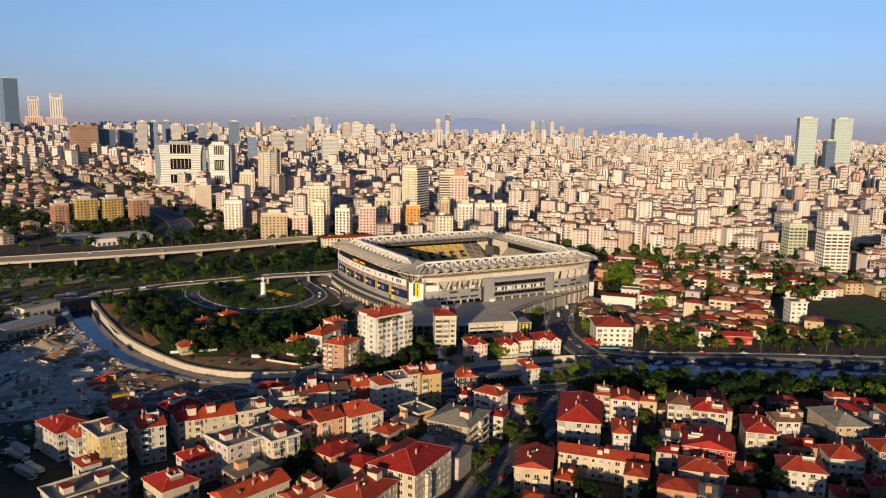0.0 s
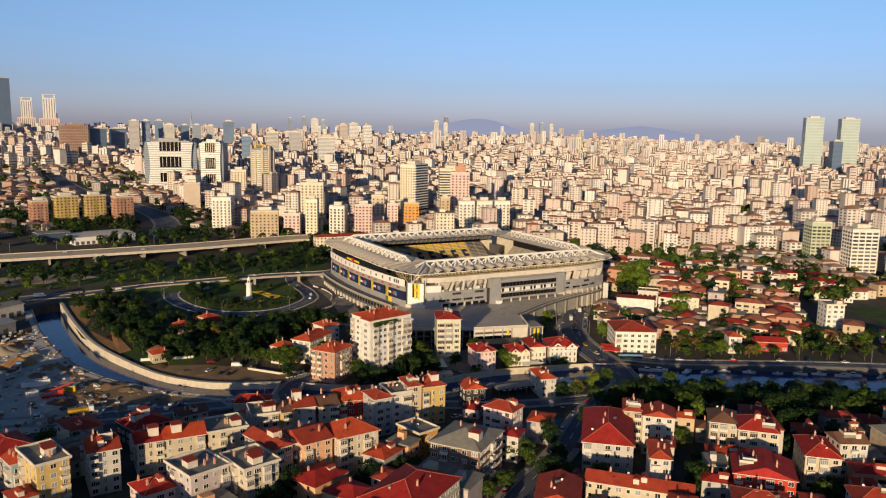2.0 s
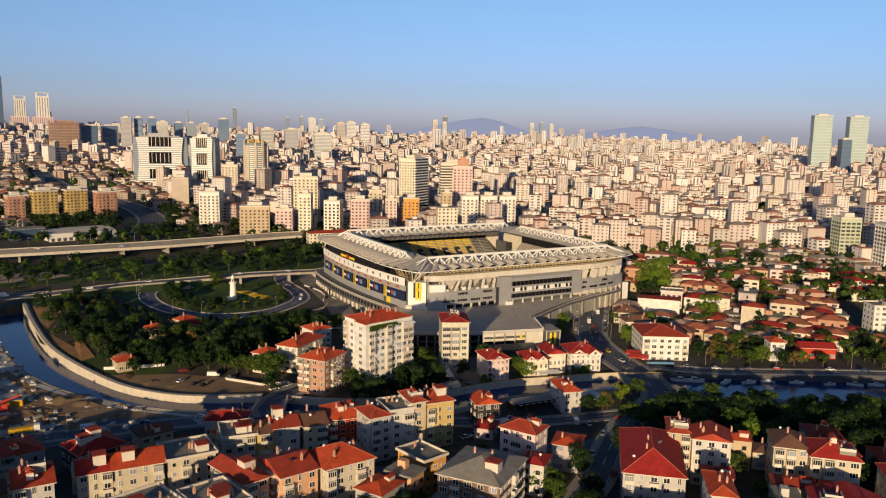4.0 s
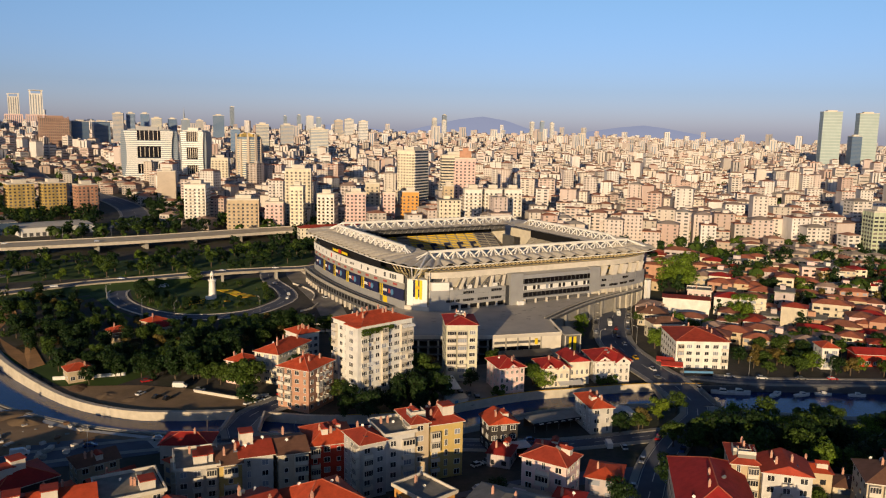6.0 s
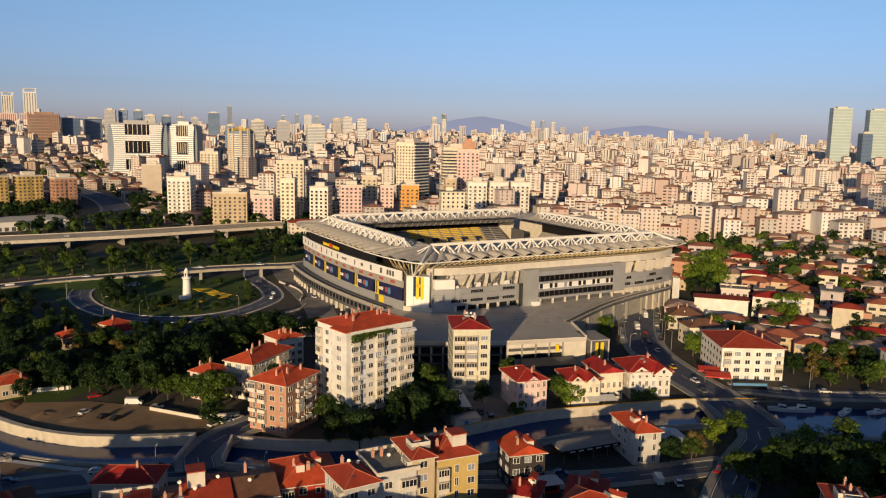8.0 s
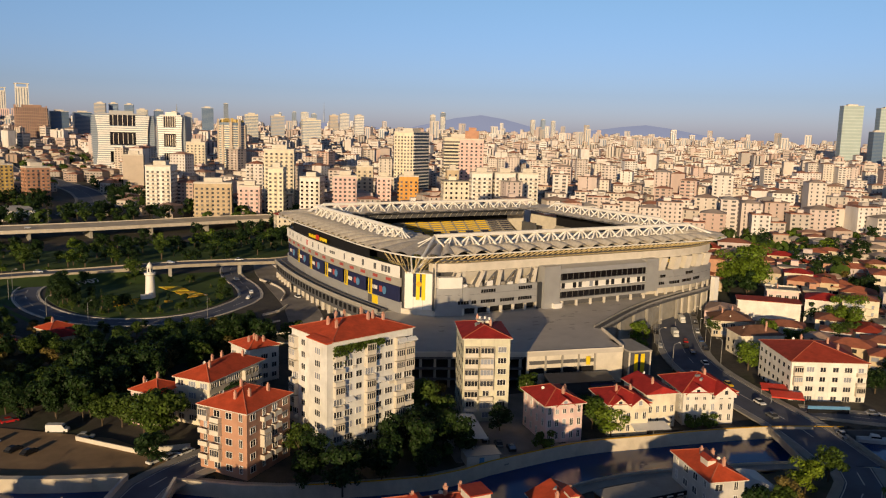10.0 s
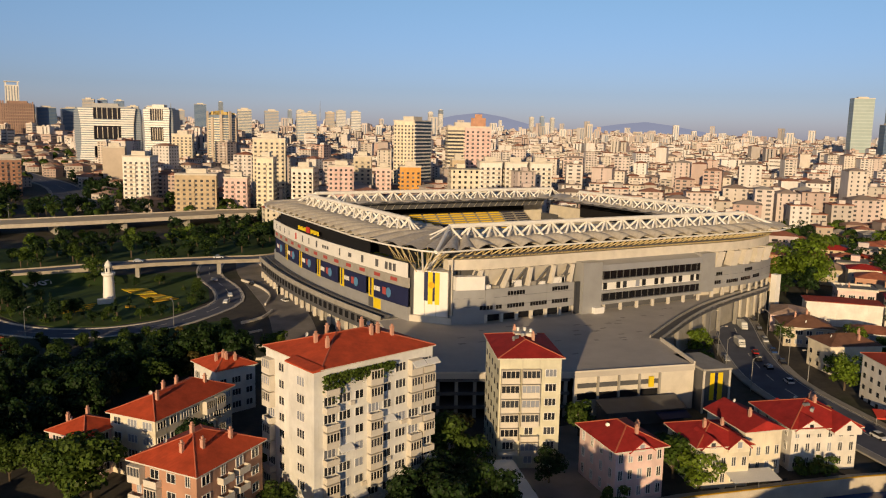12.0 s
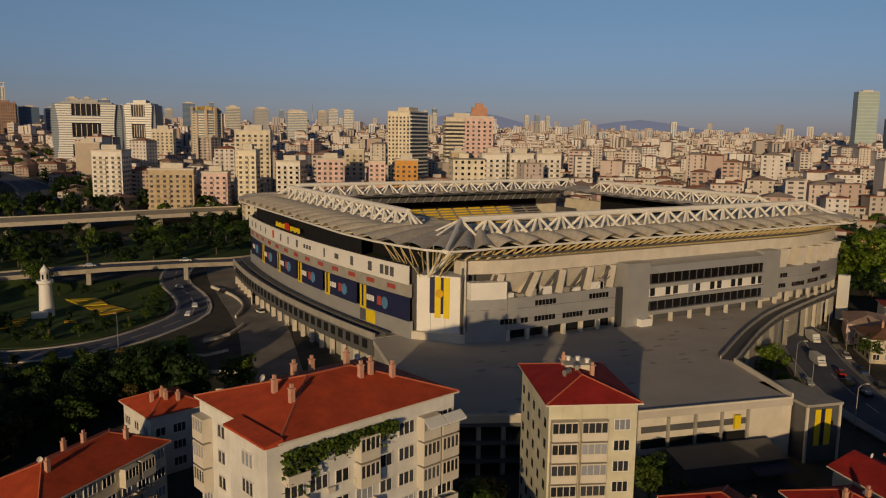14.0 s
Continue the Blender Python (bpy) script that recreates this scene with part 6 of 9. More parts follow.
# ------------------------------------------------------------------ the city behind
def box_house(acc, x, y, z, rot, w, d, h, hip, fl=3.0, turn=0, coarse=False):
    """Adds a house to joined meshes: walls, roof, windows."""
    wl_, rf_, gl_ = acc
    c, s = math.cos(radians(rot)), math.sin(radians(rot))
    T = lambda a, b: (x + a * c - b * s, y + a * s + b * c)
    q = [T(-w / 2, -d / 2), T(w / 2, -d / 2), T(w / 2, d / 2), T(-w / 2, d / 2)]
    v = [(*p, z - 4) for p in q] + [(*p, z + h) for p in q]
    wl_.add(v, [(i, (i + 1) % 4, 4 + (i + 1) % 4, 4 + i) for i in range(4)] + [(4, 5, 6, 7)])
    o = 0.5
    e = [T(-w / 2 - o, -d / 2 - o), T(w / 2 + o, -d / 2 - o), T(w / 2 + o, d / 2 + o), T(-w / 2 - o, d / 2 + o)]
    if hip:
        k = min(w, d) / 2
        t = z + h + min(w, d) * 0.17
        r = (T(-(w / 2 - k), 0), T(w / 2 - k, 0)) if w >= d else (T(0, -(d / 2 - k)), T(0, d / 2 - k))
        vv = [(*p, z + h) for p in e] + [(*r[0], t), (*r[1], t)]
        rf_.add(vv, [(0, 1, 5, 4), (1, 2, 5), (2, 3, 4, 5), (3, 0, 4)] if w >= d else [(0, 1, 4), (1, 2, 5, 4), (2, 3, 5), (3, 0, 4, 5)])
    else:
        rf_.add([(*p, z + h) for p in e] + [(*p, z + h + 0.6) for p in e], [(4, 5, 6, 7), (0, 1, 5, 4), (1, 2, 6, 5), (2, 3, 7, 6), (3, 0, 4, 7)])
        a, b = T(0.1 * w, 0.1 * d)
        wl_.cbox(a, b, z + h + 0.6, w * 0.3, d * 0.3, 2.4, rot)
    n = max(1, int(h / fl))
    style = int(abs(w * 731 + d * 377)) % 5
    for ang, span, off in ((0, w, d / 2), (-90, d, w / 2), (90, d, w / 2), (180, w, d / 2)):
        if not seen((rot or turn) + ang - 90):
            continue
        ca, sa = math.cos(radians(ang)), math.sin(radians(ang))
        blank = style in (2, 3) and ang in (-90, 90) and h > 8
        if blank and style == 2:
            continue
        nb = max(2, int(span / (3.3 if style in (0, 4) else 4.4))) if not blank else 1
        if coarse:
            # far off, windows run together into bands or shafts
            if style in (0, 1):
                P = [T(a * ca + (off + 0.15) * sa, a * sa - (off + 0.15) * ca) for a in (-span * 0.4, span * 0.4)]
                for k in range(0, n, 2):
                    gl_.add([(*P[0], z + k * fl + 1.0), (*P[1], z + k * fl + 1.0), (*P[1], z + k * fl + 2.5), (*P[0], z + k * fl + 2.5)], [(0, 1, 2, 3)])
            elif style != 2:
                for u in (-0.22 * span, 0.2 * span):
                    P = [T(a * ca + (off + 0.15) * sa, a * sa - (off + 0.15) * ca) for a in (u - 1.1, u + 1.1)]
                    gl_.add([(*P[0], z + 1.5), (*P[1], z + 1.5), (*P[1], z + h - 1.2), (*P[0], z + h - 1.2)], [(0, 1, 2, 3)])
            continue
        for i in range(nb):
            u = -span / 2 + span * (i + 0.5) / nb
            ww = (0.7, 1.5, 0.9, 0.6, 1.1)[style] if (i + style) % 3 else 0.5
            P = [T(a * ca + (off + 0.12) * sa, a * sa - (off + 0.12) * ca) for a in (u - ww, u + ww)]
            tall = 1.4 if style != 3 or i % 2 else 2.0
            for k in range(n):
                z0 = z + k * fl + 1.0
                gl_.add([(*P[0], z0), (*P[1], z0), (*P[1], z0 + tall), (*P[0], z0 + tall)], [(0, 1, 2, 3)])
        if style in (1, 4) and ang == 0 and h > 9 and not coarse:
            # a stack of balconies
            u = span * (0.25 if style == 1 else -0.2)
            a, b = T(u, -off - 0.6)
            for k in range(1, n):
                wl_.cbox(a, b, z + k * fl - 0.1, 3.2, 1.2, 1.15, rot)


def near_road(x, y, pad):
    for line, w in ROADS:
        for i in range(0, len(line), 2):
            if abs(line[i][0] - x) < w / 2 + pad + 6 and abs(line[i][1] - y) < w / 2 + pad + 6 and math.hypot(line[i][0] - x, line[i][1] - y) < w / 2 + pad:
                return True
    return False


def taken(x, y, r):
    return any(math.hypot(x - a, y - b) < r + c for a, b, c in FOOT)


def tower(label, x, y, rot, w, d, h, mats, name="tower_block", bands=True, fh=3.2):
    """A high-rise: core, floor bands, window strips, roof plant."""
    g = gz(x, y) if y < 700 else gz(x, y) - 3
    e = thing(name, label, "tower", pose(x, y, g, 0, 0, rot), "far high-rises")
    FOOT.append((x, y, 0.5 * math.hypot(w, d)))
    part("wall", MB().box(-w / 2, -d / 2, -4, w / 2, d / 2, h), mats[0], e)
    n = int(h / fh)
    gb = MB()
    for k in range(n):
        z = k * fh + 0.9
        if bands:
            gb.box(-w / 2 - 0.15, -d / 2 - 0.15, z, w / 2 + 0.15, d / 2 + 0.15, z + 1.7)
        else:
            for span, off, ang in ((w, d / 2, 0), (d, w / 2, -90), (d, w / 2, 90)):
                nb = max(2, int(span / 3.6))
                for i in range(nb):
                    u = -span / 2 + span * (i + 0.5) / nb
                    m = pose(0, 0, 0, 0, 0, ang)
                    c = [m @ Vector(p) for p in ((u - 0.9, -off - 0.15, z), (u + 0.9, -off - 0.15, z), (u + 0.9, -off - 0.15, z + 1.6), (u - 0.9, -off - 0.15, z + 1.6))]
                    gb.add(c, [(0, 1, 2, 3)])
    tagged(part("glazing", gb, mats[1], e, "dark window bands"), kind="stuff")
    if not bands and y < 1200:
        # balconies: one or two stacks on the front, one on the lit side
        lb = MB()
        for u0, u1 in (((-0.36, -0.04), (0.2, 0.44)) if w > 14 else ((-0.3, 0.1),)):
            for k in range(1, n):
                lb.box(u0 * w, -d / 2 - 1.3, k * fh - 0.15, u1 * w, -d / 2 - 0.02, k * fh + 0.95)
        for k in range(1, n):
            lb.box(-w / 2 - 1.2, -d * 0.3, k * fh - 0.15, -w / 2 - 0.02, d * 0.15, k * fh + 0.95)
        tagged(part("balcony_stack", lb, mats[0] if mats[0] is not CW["white"] else M_PALE, e), kind="stuff")
    part("roof", MB().box(-w / 2 - 0.3, -d / 2 - 0.3, h, w / 2 + 0.3, d / 2 + 0.3, h + 1.2).box(-w / 4, -d / 4, h + 1.2, w / 4, d / 4, h + 4.5), M_PALE, e)
    if bands and y < 300:
        pier = MB().box(-0.5, -0.35, 0, 0.5, 0, h).mesh("facade_pier", [mats[0]])
        for k in range(5):
            part("facade_pier", pier, None, e, m=pose(-w / 2 + w * k / 4, -d / 2, 0))
            part("facade_pier", pier, None, e, m=pose(-w / 2, -d / 2 + d * k / 4, 0, 0, 0, -90))
    return e


# Pale blue-grey base colours carry the haze in front of far towers.
HAZE_GLASS = glassy("hazed_curtain_wall", (0.25, 0.33, 0.44), 0.4)
HAZE_BAND = glassy("hazed_spandrel", (0.34, 0.39, 0.46), 0.5)
DEEP_GLASS = glassy("blue_curtain_wall", (0.10, 0.19, 0.36), 0.3)
M_RUST = plain("rust_brown_cladding", (0.34, 0.22, 0.17), 0.7, 0.2, 0.1)
M_TAUPE = plain("taupe_render", (0.52, 0.44, 0.36), 0.85, 0.15, 0.1)
CW = {k: WALLS[k] for k in ("cream", "white", "tan", "pink", "grey", "orange", "yellow", "brick", "green")}
CB = tower("cream tower with blue and white balcony sides", 225, 447, -58, 22, 30, 70, (CW["cream"], CITY_GLASS), bands=False)
sb, gb_ = MB(), MB()
for k in range(21):
    sb.box(11.0, -14.5, 3 + k * 3.2, 12.3, 14.5, 4.2 + k * 3.2)
    gb_.box(11.0, -14.5, 4.2 + k * 3.2, 11.3, 14.5, 6.2 + k * 3.2)
tagged(part("balconies", sb, M_WHITE, CB, "white balcony bands"), kind="stuff"), tagged(part("side_glazing", gb_, M_BGLASS, CB, "blue side glazing"), kind="stuff")
PB = tower("pinkish-brown rendered tower block", 238, 353, -30, 21, 15, 66, (CW["pink"], CITY_GLASS), bands=False)
part("upper_block", MB().box(-6, -4.5, 66, 6, 4.5, 74).box(-3, -2, 74, 3, 2, 77), CW["brick"], PB, "stepped top storeys")
tower("tall cream slab with balcony bands", 262, 420, -22, 28, 16, 66, (CW["cream"], CITY_GLASS))
tower("orange rendered apartment block", 168, 337, -24, 16, 11, 35, (CW["orange"], CITY_GLASS), bands=False)
for k in range(3):
    tower("white apartment slab in a row of three", 207 + 18.5 * k, 285 - 5.5 * k, -22, 16.5, 12, 41, (CW["white"], CITY_GLASS), bands=False)
tower("slim tan tower beside the white slabs", 203, 325, -20, 10, 9, 41, (CW["tan"], CITY_GLASS), bands=False)
tower("white apartment tower beside the motorway", -15, 427, -24, 20, 22, 38, (CW["white"], CITY_GLASS), bands=False)
tower("sandy nearly windowless slab block", -12, 616, -14, 20, 16, 38, (M_TAUPE, M_TAUPE))
tower("tan apartment block with rounded balconies", 15, 372, -18, 28, 16, 28, (CW["tan"], CITY_GLASS), bands=False)
tower("pink rendered apartment block", 38, 350, -24, 16, 13, 27, (CW["pink"], CITY_GLASS), bands=False)
tower("slim cream apartment tower with a brown cap", 59, 349, -30, 12, 11, 41, (CW["cream"], CITY_GLASS), bands=False)
tower("twin-topped cream apartment block", 80, 410, -22, 25, 18, 53, (CW["cream"], CITY_GLASS), bands=False)
tower("white block with dark balcony bays", 86, 344, -34, 16, 16, 34, (CW["white"], M_RIBBON), bands=False)
tower("white and pink apartment block", 108, 329, -22, 18, 13, 36, (CW["pink"], CITY_GLASS), bands=False)
tower("pale yellow apartment tower", 143, 371, -26, 14, 13, 41, (WALLS["buff"], CITY_GLASS), bands=False)
tower("narrow pink apartment block", 153, 354, -24, 12, 10, 33, (CW["pink"], CITY_GLASS), bands=False)
tower("cream apartment tower with dark window columns", 64, 678, -20, 21, 16, 50, (CW["cream"], CITY_GLASS), bands=False)


def high_rise(name, label, x, y, rot, h):
    return thing(name, label, "tower", pose(x, y, gz(x, y) - 3, 0, 0, rot), "far high-rises")


def fin_tower(x, y, rot, w, d, h):
    """A broad tower wrapped in vertical fins that end at uneven heights."""
    e = high_rise("tower_block", "rust-brown ribbed tower with vertical fins", x, y, rot, h)
    FOOT.append((x, y, 0.5 * math.hypot(w, d)))
    rr = random.Random(2)
    part("wall", MB().box(-w / 2, -d / 2, -4, w / 2, d / 2, h * 0.93), M_CLAD_D, e)
    fb = MB()
    n = 15
    for k in range(n):
        top = h * (0.93 + 0.07 * rr.random())
        u = -w / 2 + w * (k + 0.5) / n
        fb.box(u - 1.5, -d / 2 - 1.4, 0, u + 1.5, -d / 2, top)
        v = -d / 2 + d * (k + 0.5) / n
        fb.box(-w / 2 - 1.4, v - 1.2, 0, -w / 2, v + 1.2, top)
    tagged(part("fin_screen", fb, M_RUST, e, "rust-brown vertical fins"), kind="stuff")
    cb = MB()
    for k in range(int(h * 0.9 / 7)):
        cb.box(-w / 2 - 0.5, -d / 2 - 0.5, k * 7, w / 2 + 0.5, d / 2 + 0.5, k * 7 + 1.6)
    tagged(part("slab_edge", cb, M_TAUPE, e), kind="stuff")
    part("roof", MB().box(-w * 0.3, -d * 0.3, h * 0.93, w * 0.3, d * 0.3, h), M_RUST, e)


def hotel_tower(label, x, y, rot, w, d, h):
    """A slim tower on a broader lower block, with an open frame as its crown."""
    e = high_rise("hotel_tower", label, x, y, rot, h)
    FOOT.append((x, y, w))
    part("podium", MB().box(-w * 0.85, -d * 0.7, -4, w * 0.75, d * 0.6, h * 0.42), CW["pink"], e, "tan lower block")
    part("wall", MB().box(-w / 2, -d / 2, 0, w / 2, d / 2, h * 0.93), CW["white"], e)
    gb = MB()
    for k in range(5):
        u = -w * 0.4 + w * 0.2 * k
        gb.box(u - 1.6, -d / 2 - 0.4, h * 0.43, u + 1.6, -d / 2, h * 0.9)
    for k in range(9):
        u = -w * 0.76 + w * 0.17 * k
        gb.box(u - 1.5, -d * 0.7 - 0.4, 6, u + 1.5, -d * 0.7, h * 0.39)
    tagged(part("glazing", gb, HAZE_GLASS, e), kind="stuff")
    for sx in (-1, 1):
        part("crown_post", MB().box(*sorted((sx * w / 2, sx * w * 0.38))[:1], -d / 2, h * 0.93, sorted((sx * w / 2, sx * w * 0.38))[1], d / 2, h), CW["white"], e)
    part("crown_beam", MB().box(-w * 0.56, -d * 0.56, h, w * 0.56, d * 0.56, h + 3), CW["white"], e)


def drum_tower(x, y, r, h):
    """A round tower of balcony rings with an uneven crown."""
    e = high_rise("drum_tower", "round cream tower with balcony rings and an uneven crown", x, y, 0, h)
    FOOT.append((x, y, r))
    ring = lambda q: [(q * math.cos(2 * math.pi * k / 18), q * math.sin(2 * math.pi * k / 18)) for k in range(18)]
    part("core", MB().prism(ring(r - 1.2), -4, h * 0.94), HAZE_GLASS, e, "grey-blue glazing")
    sl, pi_ = MB(), MB()
    for k in range(int(h * 0.94 / 3.2)):
        sl.prism(ring(r), k * 3.2, k * 3.2 + 1.5)
    for k in range(10):
        a = 2 * math.pi * k / 10
        pi_.cbox(r * math.cos(a), r * math.sin(a), 0, 2.2, 3.6, h * (0.9 + 0.1 * (k % 3) / 2), math.degrees(a))
    tagged(part("balcony_rings", sl, CW["cream"], e), kind="stuff")
    tagged(part("pier_ring", pi_, M_TAUPE, e), kind="stuff")
    for k in range(7):
        a = 2 * math.pi * k / 7
        part("crown_block", MB().cbox(r * 0.7 * math.cos(a), r * 0.7 * math.sin(a), h * 0.93, 6, 4, h * 0.05 + (k % 3) * 1.4, math.degrees(a)), CW["yellow"], e)


hotel_tower("tall cream hotel tower far off", -163, 4064, 0, 50, 40, 166)
hotel_tower("tall cream hotel tower with a bright crown", -75, 3621, 0, 52, 42, 180)
tower("slender grey-blue glass skyscraper", -261, 3300, 20, 56, 46, 240, (DEEP_GLASS, HAZE_GLASS))
fin_tower(-78, 1840, -4, 68, 46, 94)
drum_tower(154, 880, 19.5, 81)
for x, y, z, w, rot in ((-20, 1861, 92, 40, 4), (35, 1912, 92, 40, 4)):
    tower("blue glass office block below its neighbours", x, y, rot, w, w * 0.8, z - gz(x, y) + 3, (DEEP_GLASS, HAZE_GLASS))
for x, y, z, w, mt in ((71, 1850, 114, 30, 1), (103, 1865, 115, 24, 0), (151, 1958, 116, 26, 0), (201, 2088, 106, 33, 2), (233, 2016, 104, 28, 0), (318, 2276, 105, 31, 3), (352, 2230, 103, 26, 1), (380, 2091, 118, 38, 0),
                       (340, 1468, 93, 33, 2), (404, 1486, 92, 34, 1), (429, 1331, 84, 44, 2), (300, 1560, 80, 26, 0), (468, 1420, 82, 24, 0)):
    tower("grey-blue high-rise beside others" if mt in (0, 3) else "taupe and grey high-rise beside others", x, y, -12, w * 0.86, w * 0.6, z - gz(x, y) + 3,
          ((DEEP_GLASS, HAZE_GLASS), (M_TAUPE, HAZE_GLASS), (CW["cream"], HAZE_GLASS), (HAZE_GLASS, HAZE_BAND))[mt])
for x, y, z, w, mt in ((1109, 3376, 142, 44, 0), (1150, 3360, 136, 30, 1), (909, 2461, 116, 38, 2), (918, 2380, 120, 40, 0), (854, 2092, 111, 36, 0), (1051, 4700, 208, 34, 1), (1210, 4100, 150, 24, 1),
                       (1544, 2890, 140, 26, 0), (1600, 2900, 132, 24, 0), (1930, 3500, 170, 30, 1), (2240, 3100, 138, 26, 0), (2290, 3080, 142, 26, 1), (2340, 3060, 136, 24, 0), (1260, 4000, 156, 28, 1)):
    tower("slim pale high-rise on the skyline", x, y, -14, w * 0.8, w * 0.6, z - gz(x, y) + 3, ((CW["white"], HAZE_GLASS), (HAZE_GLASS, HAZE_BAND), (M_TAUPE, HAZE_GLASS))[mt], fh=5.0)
for x, y, z, r in ((1640, 4560, 240, 5), (2080, 4700, 190, 5), (775, 4800, 196, 9)):
    e = thing("broadcast_mast", "slim grey broadcast mast on the skyline", "mast", pose(x, y, gz(x, y) - 3), "far masts")
    part("shaft", MB().tube((0, 0, 0), (0, 0, (z - 70) * 0.55), r, 8, 0, r * 0.7), HAZE_BAND, e)
    part("spire", MB().tube((0, 0, (z - 70) * 0.55), (0, 0, z - 70), r * 0.55, 6, 0, 0.5), HAZE_BAND, e)


def far_skyline():
    """Scattered slim blocks that break the far roofline, one joined mesh."""
    rnd = random.Random(77)
    wb, gb = MB(), MB()
    n = 0
    while n < 330:
        a, dist = radians(rnd.uniform(-3, 61)), rnd.uniform(2600, 4850)
        x, y = -225 + dist * math.sin(a), -470 + dist * math.cos(a)
        if noise.noise((x * 0.0016, y * 0.0016, 2.2)) < rnd.uniform(-0.5, 0.45):
            continue
        n += 1
        h, w, d = rnd.uniform(30, 62) * (1.0 if rnd.random() < 0.85 else 1.5), rnd.uniform(14, 26), rnd.uniform(12, 20)
        rot = rnd.uniform(-60, 10)
        wb.cbox(x, y, gz(x, y) - 4, w, d, h, rot)
        c, s_ = math.cos(radians(rot)), math.sin(radians(rot))
        for k in range(2):
            u = (-0.22 + 0.44 * k) * w
            gb.cbox(x + u * c + d / 2 * s_, y + u * s_ - d / 2 * c, gz(x, y) + 4, 3.0, 0.6, h - 12, rot)
    e = thing("far_high_rises", "scattered pale high-rise blocks along the far skyline", "buildings", kind="stuff")
    tagged(part("walls", wb, CITY_WALLS, e), kind="stuff")
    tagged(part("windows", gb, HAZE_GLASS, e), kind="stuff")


far_skyline()
PALE_BAND = plain("pale_green_spandrel", (0.46, 0.53, 0.51), 0.5, 0.1, 0.05, 0.0, 0.4, 0)
PALE_GLASS = plain("pale_green_curtain_wall", (0.33, 0.42, 0.41), 0.35, 0.1, 0.05, 0.0, 0.5, 0)
tower("pale green-glass twin tower", 1610, 918, -38, 44, 30, 154, (PALE_GLASS, PALE_BAND), fh=7.6)
tower("pale green-glass twin tower with a slanted side", 1765, 925, -38, 46, 32, 154, (PALE_GLASS, PALE_BAND), fh=7.6)
tower("low dark tower between the twins", 1655, 880, -30, 24, 24, 96, (DEEP_GLASS, HAZE_GLASS))
tower("greenish slim office tower", 446, 42, -30, 17, 17, 38, (CW["green"], CITY_GLASS))
tower("white stepped apartment tower", 432, -10, -30, 22, 18, 40, (CW["white"], CITY_GLASS))
tower("yellow apartment block beside the motorway", -165, 540, 15, 24, 16, 32, (CW["yellow"], CITY_GLASS), bands=False)
tower("yellow apartment block with balconies", -135, 545, 15, 22, 16, 32, (CW["yellow"], CITY_GLASS), bands=False)
tower("tan apartment block beside the motorway", -105, 540, 15, 20, 16, 30, (CW["brick"], CITY_GLASS), bands=False)
tower("red and cream apartment block", -192, 535, 15, 16, 16, 28, (CW["brick"], CITY_GLASS), bands=False)


def saddle_tower(x, y, rot, w, d, h):
    """Office tower: a waisted white striped front before glazed flanks, with three dark recessed terraces."""
    g = gz(x, y)
    e = thing("office_tower", "white striped office tower with waisted sides and dark recessed terraces", "tower", pose(x, y, g, 0, 0, rot), "curved office towers")
    FOOT.append((x, y, 0.6 * w))
    n = 26
    core, band, hole, mul, flank = MB(), MB(), MB(), MB(), MB()
    for k in range(n):
        z0, z1 = h * k / n, h * (k + 1) / n
        zb = z0 + h / n * 0.7
        t = (k + 0.5) / n
        s = (0.385 + 0.20 * (t - 0.55) ** 2 + (0.04 if t < 0.12 else 0)) * w
        f = (0.5 - 0.07 * max(0, 0.45 - t) - 0.10 * max(0, t - 0.8)) * w
        rec = any(a < t < a + 0.2 for a in (0.15, 0.48, 0.81))
        # flanks, set back behind the front
        core.box(-f + 1.2, -d / 2 + 5, z0, f - 1.2, d / 2 - 1, z1)
        flank.box(-f, -d / 2 + 4, z0, f, d / 2, z0 + h / n * 0.45)
        half = w * 0.2
        if rec:
            hole.box(-half, -d / 2 + 3.6, z0, half, -d / 2 + 3.9, z1)
            for sg in (-1, 1):
                xa, xb = sorted((sg * s, sg * half))
                band.box(xa, -d / 2, z0, xb, -d / 2 + 6, zb)
                core.box(xa + 0.6, -d / 2 + 0.8, z0, xb - 0.6, -d / 2 + 5.5, z1)
        else:
            band.box(-s, -d / 2, z0, s, -d / 2 + 6, zb)
            core.box(-s + 0.6, -d / 2 + 0.8, z0, s - 0.6, -d / 2 + 5.5, z1)
    for a in (0.15, 0.48, 0.81):
        for k in range(-2, 3):
            mul.box(k * w * 0.075 - 0.4, -d / 2 + 2.4, h * a, k * w * 0.075 + 0.4, -d / 2 + 3, h * (a + 0.19))
    tagged(part("core", core, HAZE_GLASS, e), kind="stuff")
    tagged(part("recess", hole, M_RIBBON, e, "dark recessed terraces"), kind="stuff")
    tagged(part("fin", mul, M_PALE, e), kind="stuff")
    tagged(part("floor_band", band, M_WHITE, e, "white horizontal bands"), kind="stuff")
    tagged(part("flank_band", flank, HAZE_BAND, e, "grey bands of the glazed flanks"), kind="stuff")
    part("roof", MB().box(-w * 0.36, -d * 0.4, h, w * 0.36, d * 0.4, h + 2).box(-w * 0.22, -d * 0.2, h + 2, w * 0.16, d * 0.2, h + 6), M_CLAD, e)


saddle_tower(22, 978, -12, 86, 40, 79)
saddle_tower(84, 935, -26, 42, 40, 79)


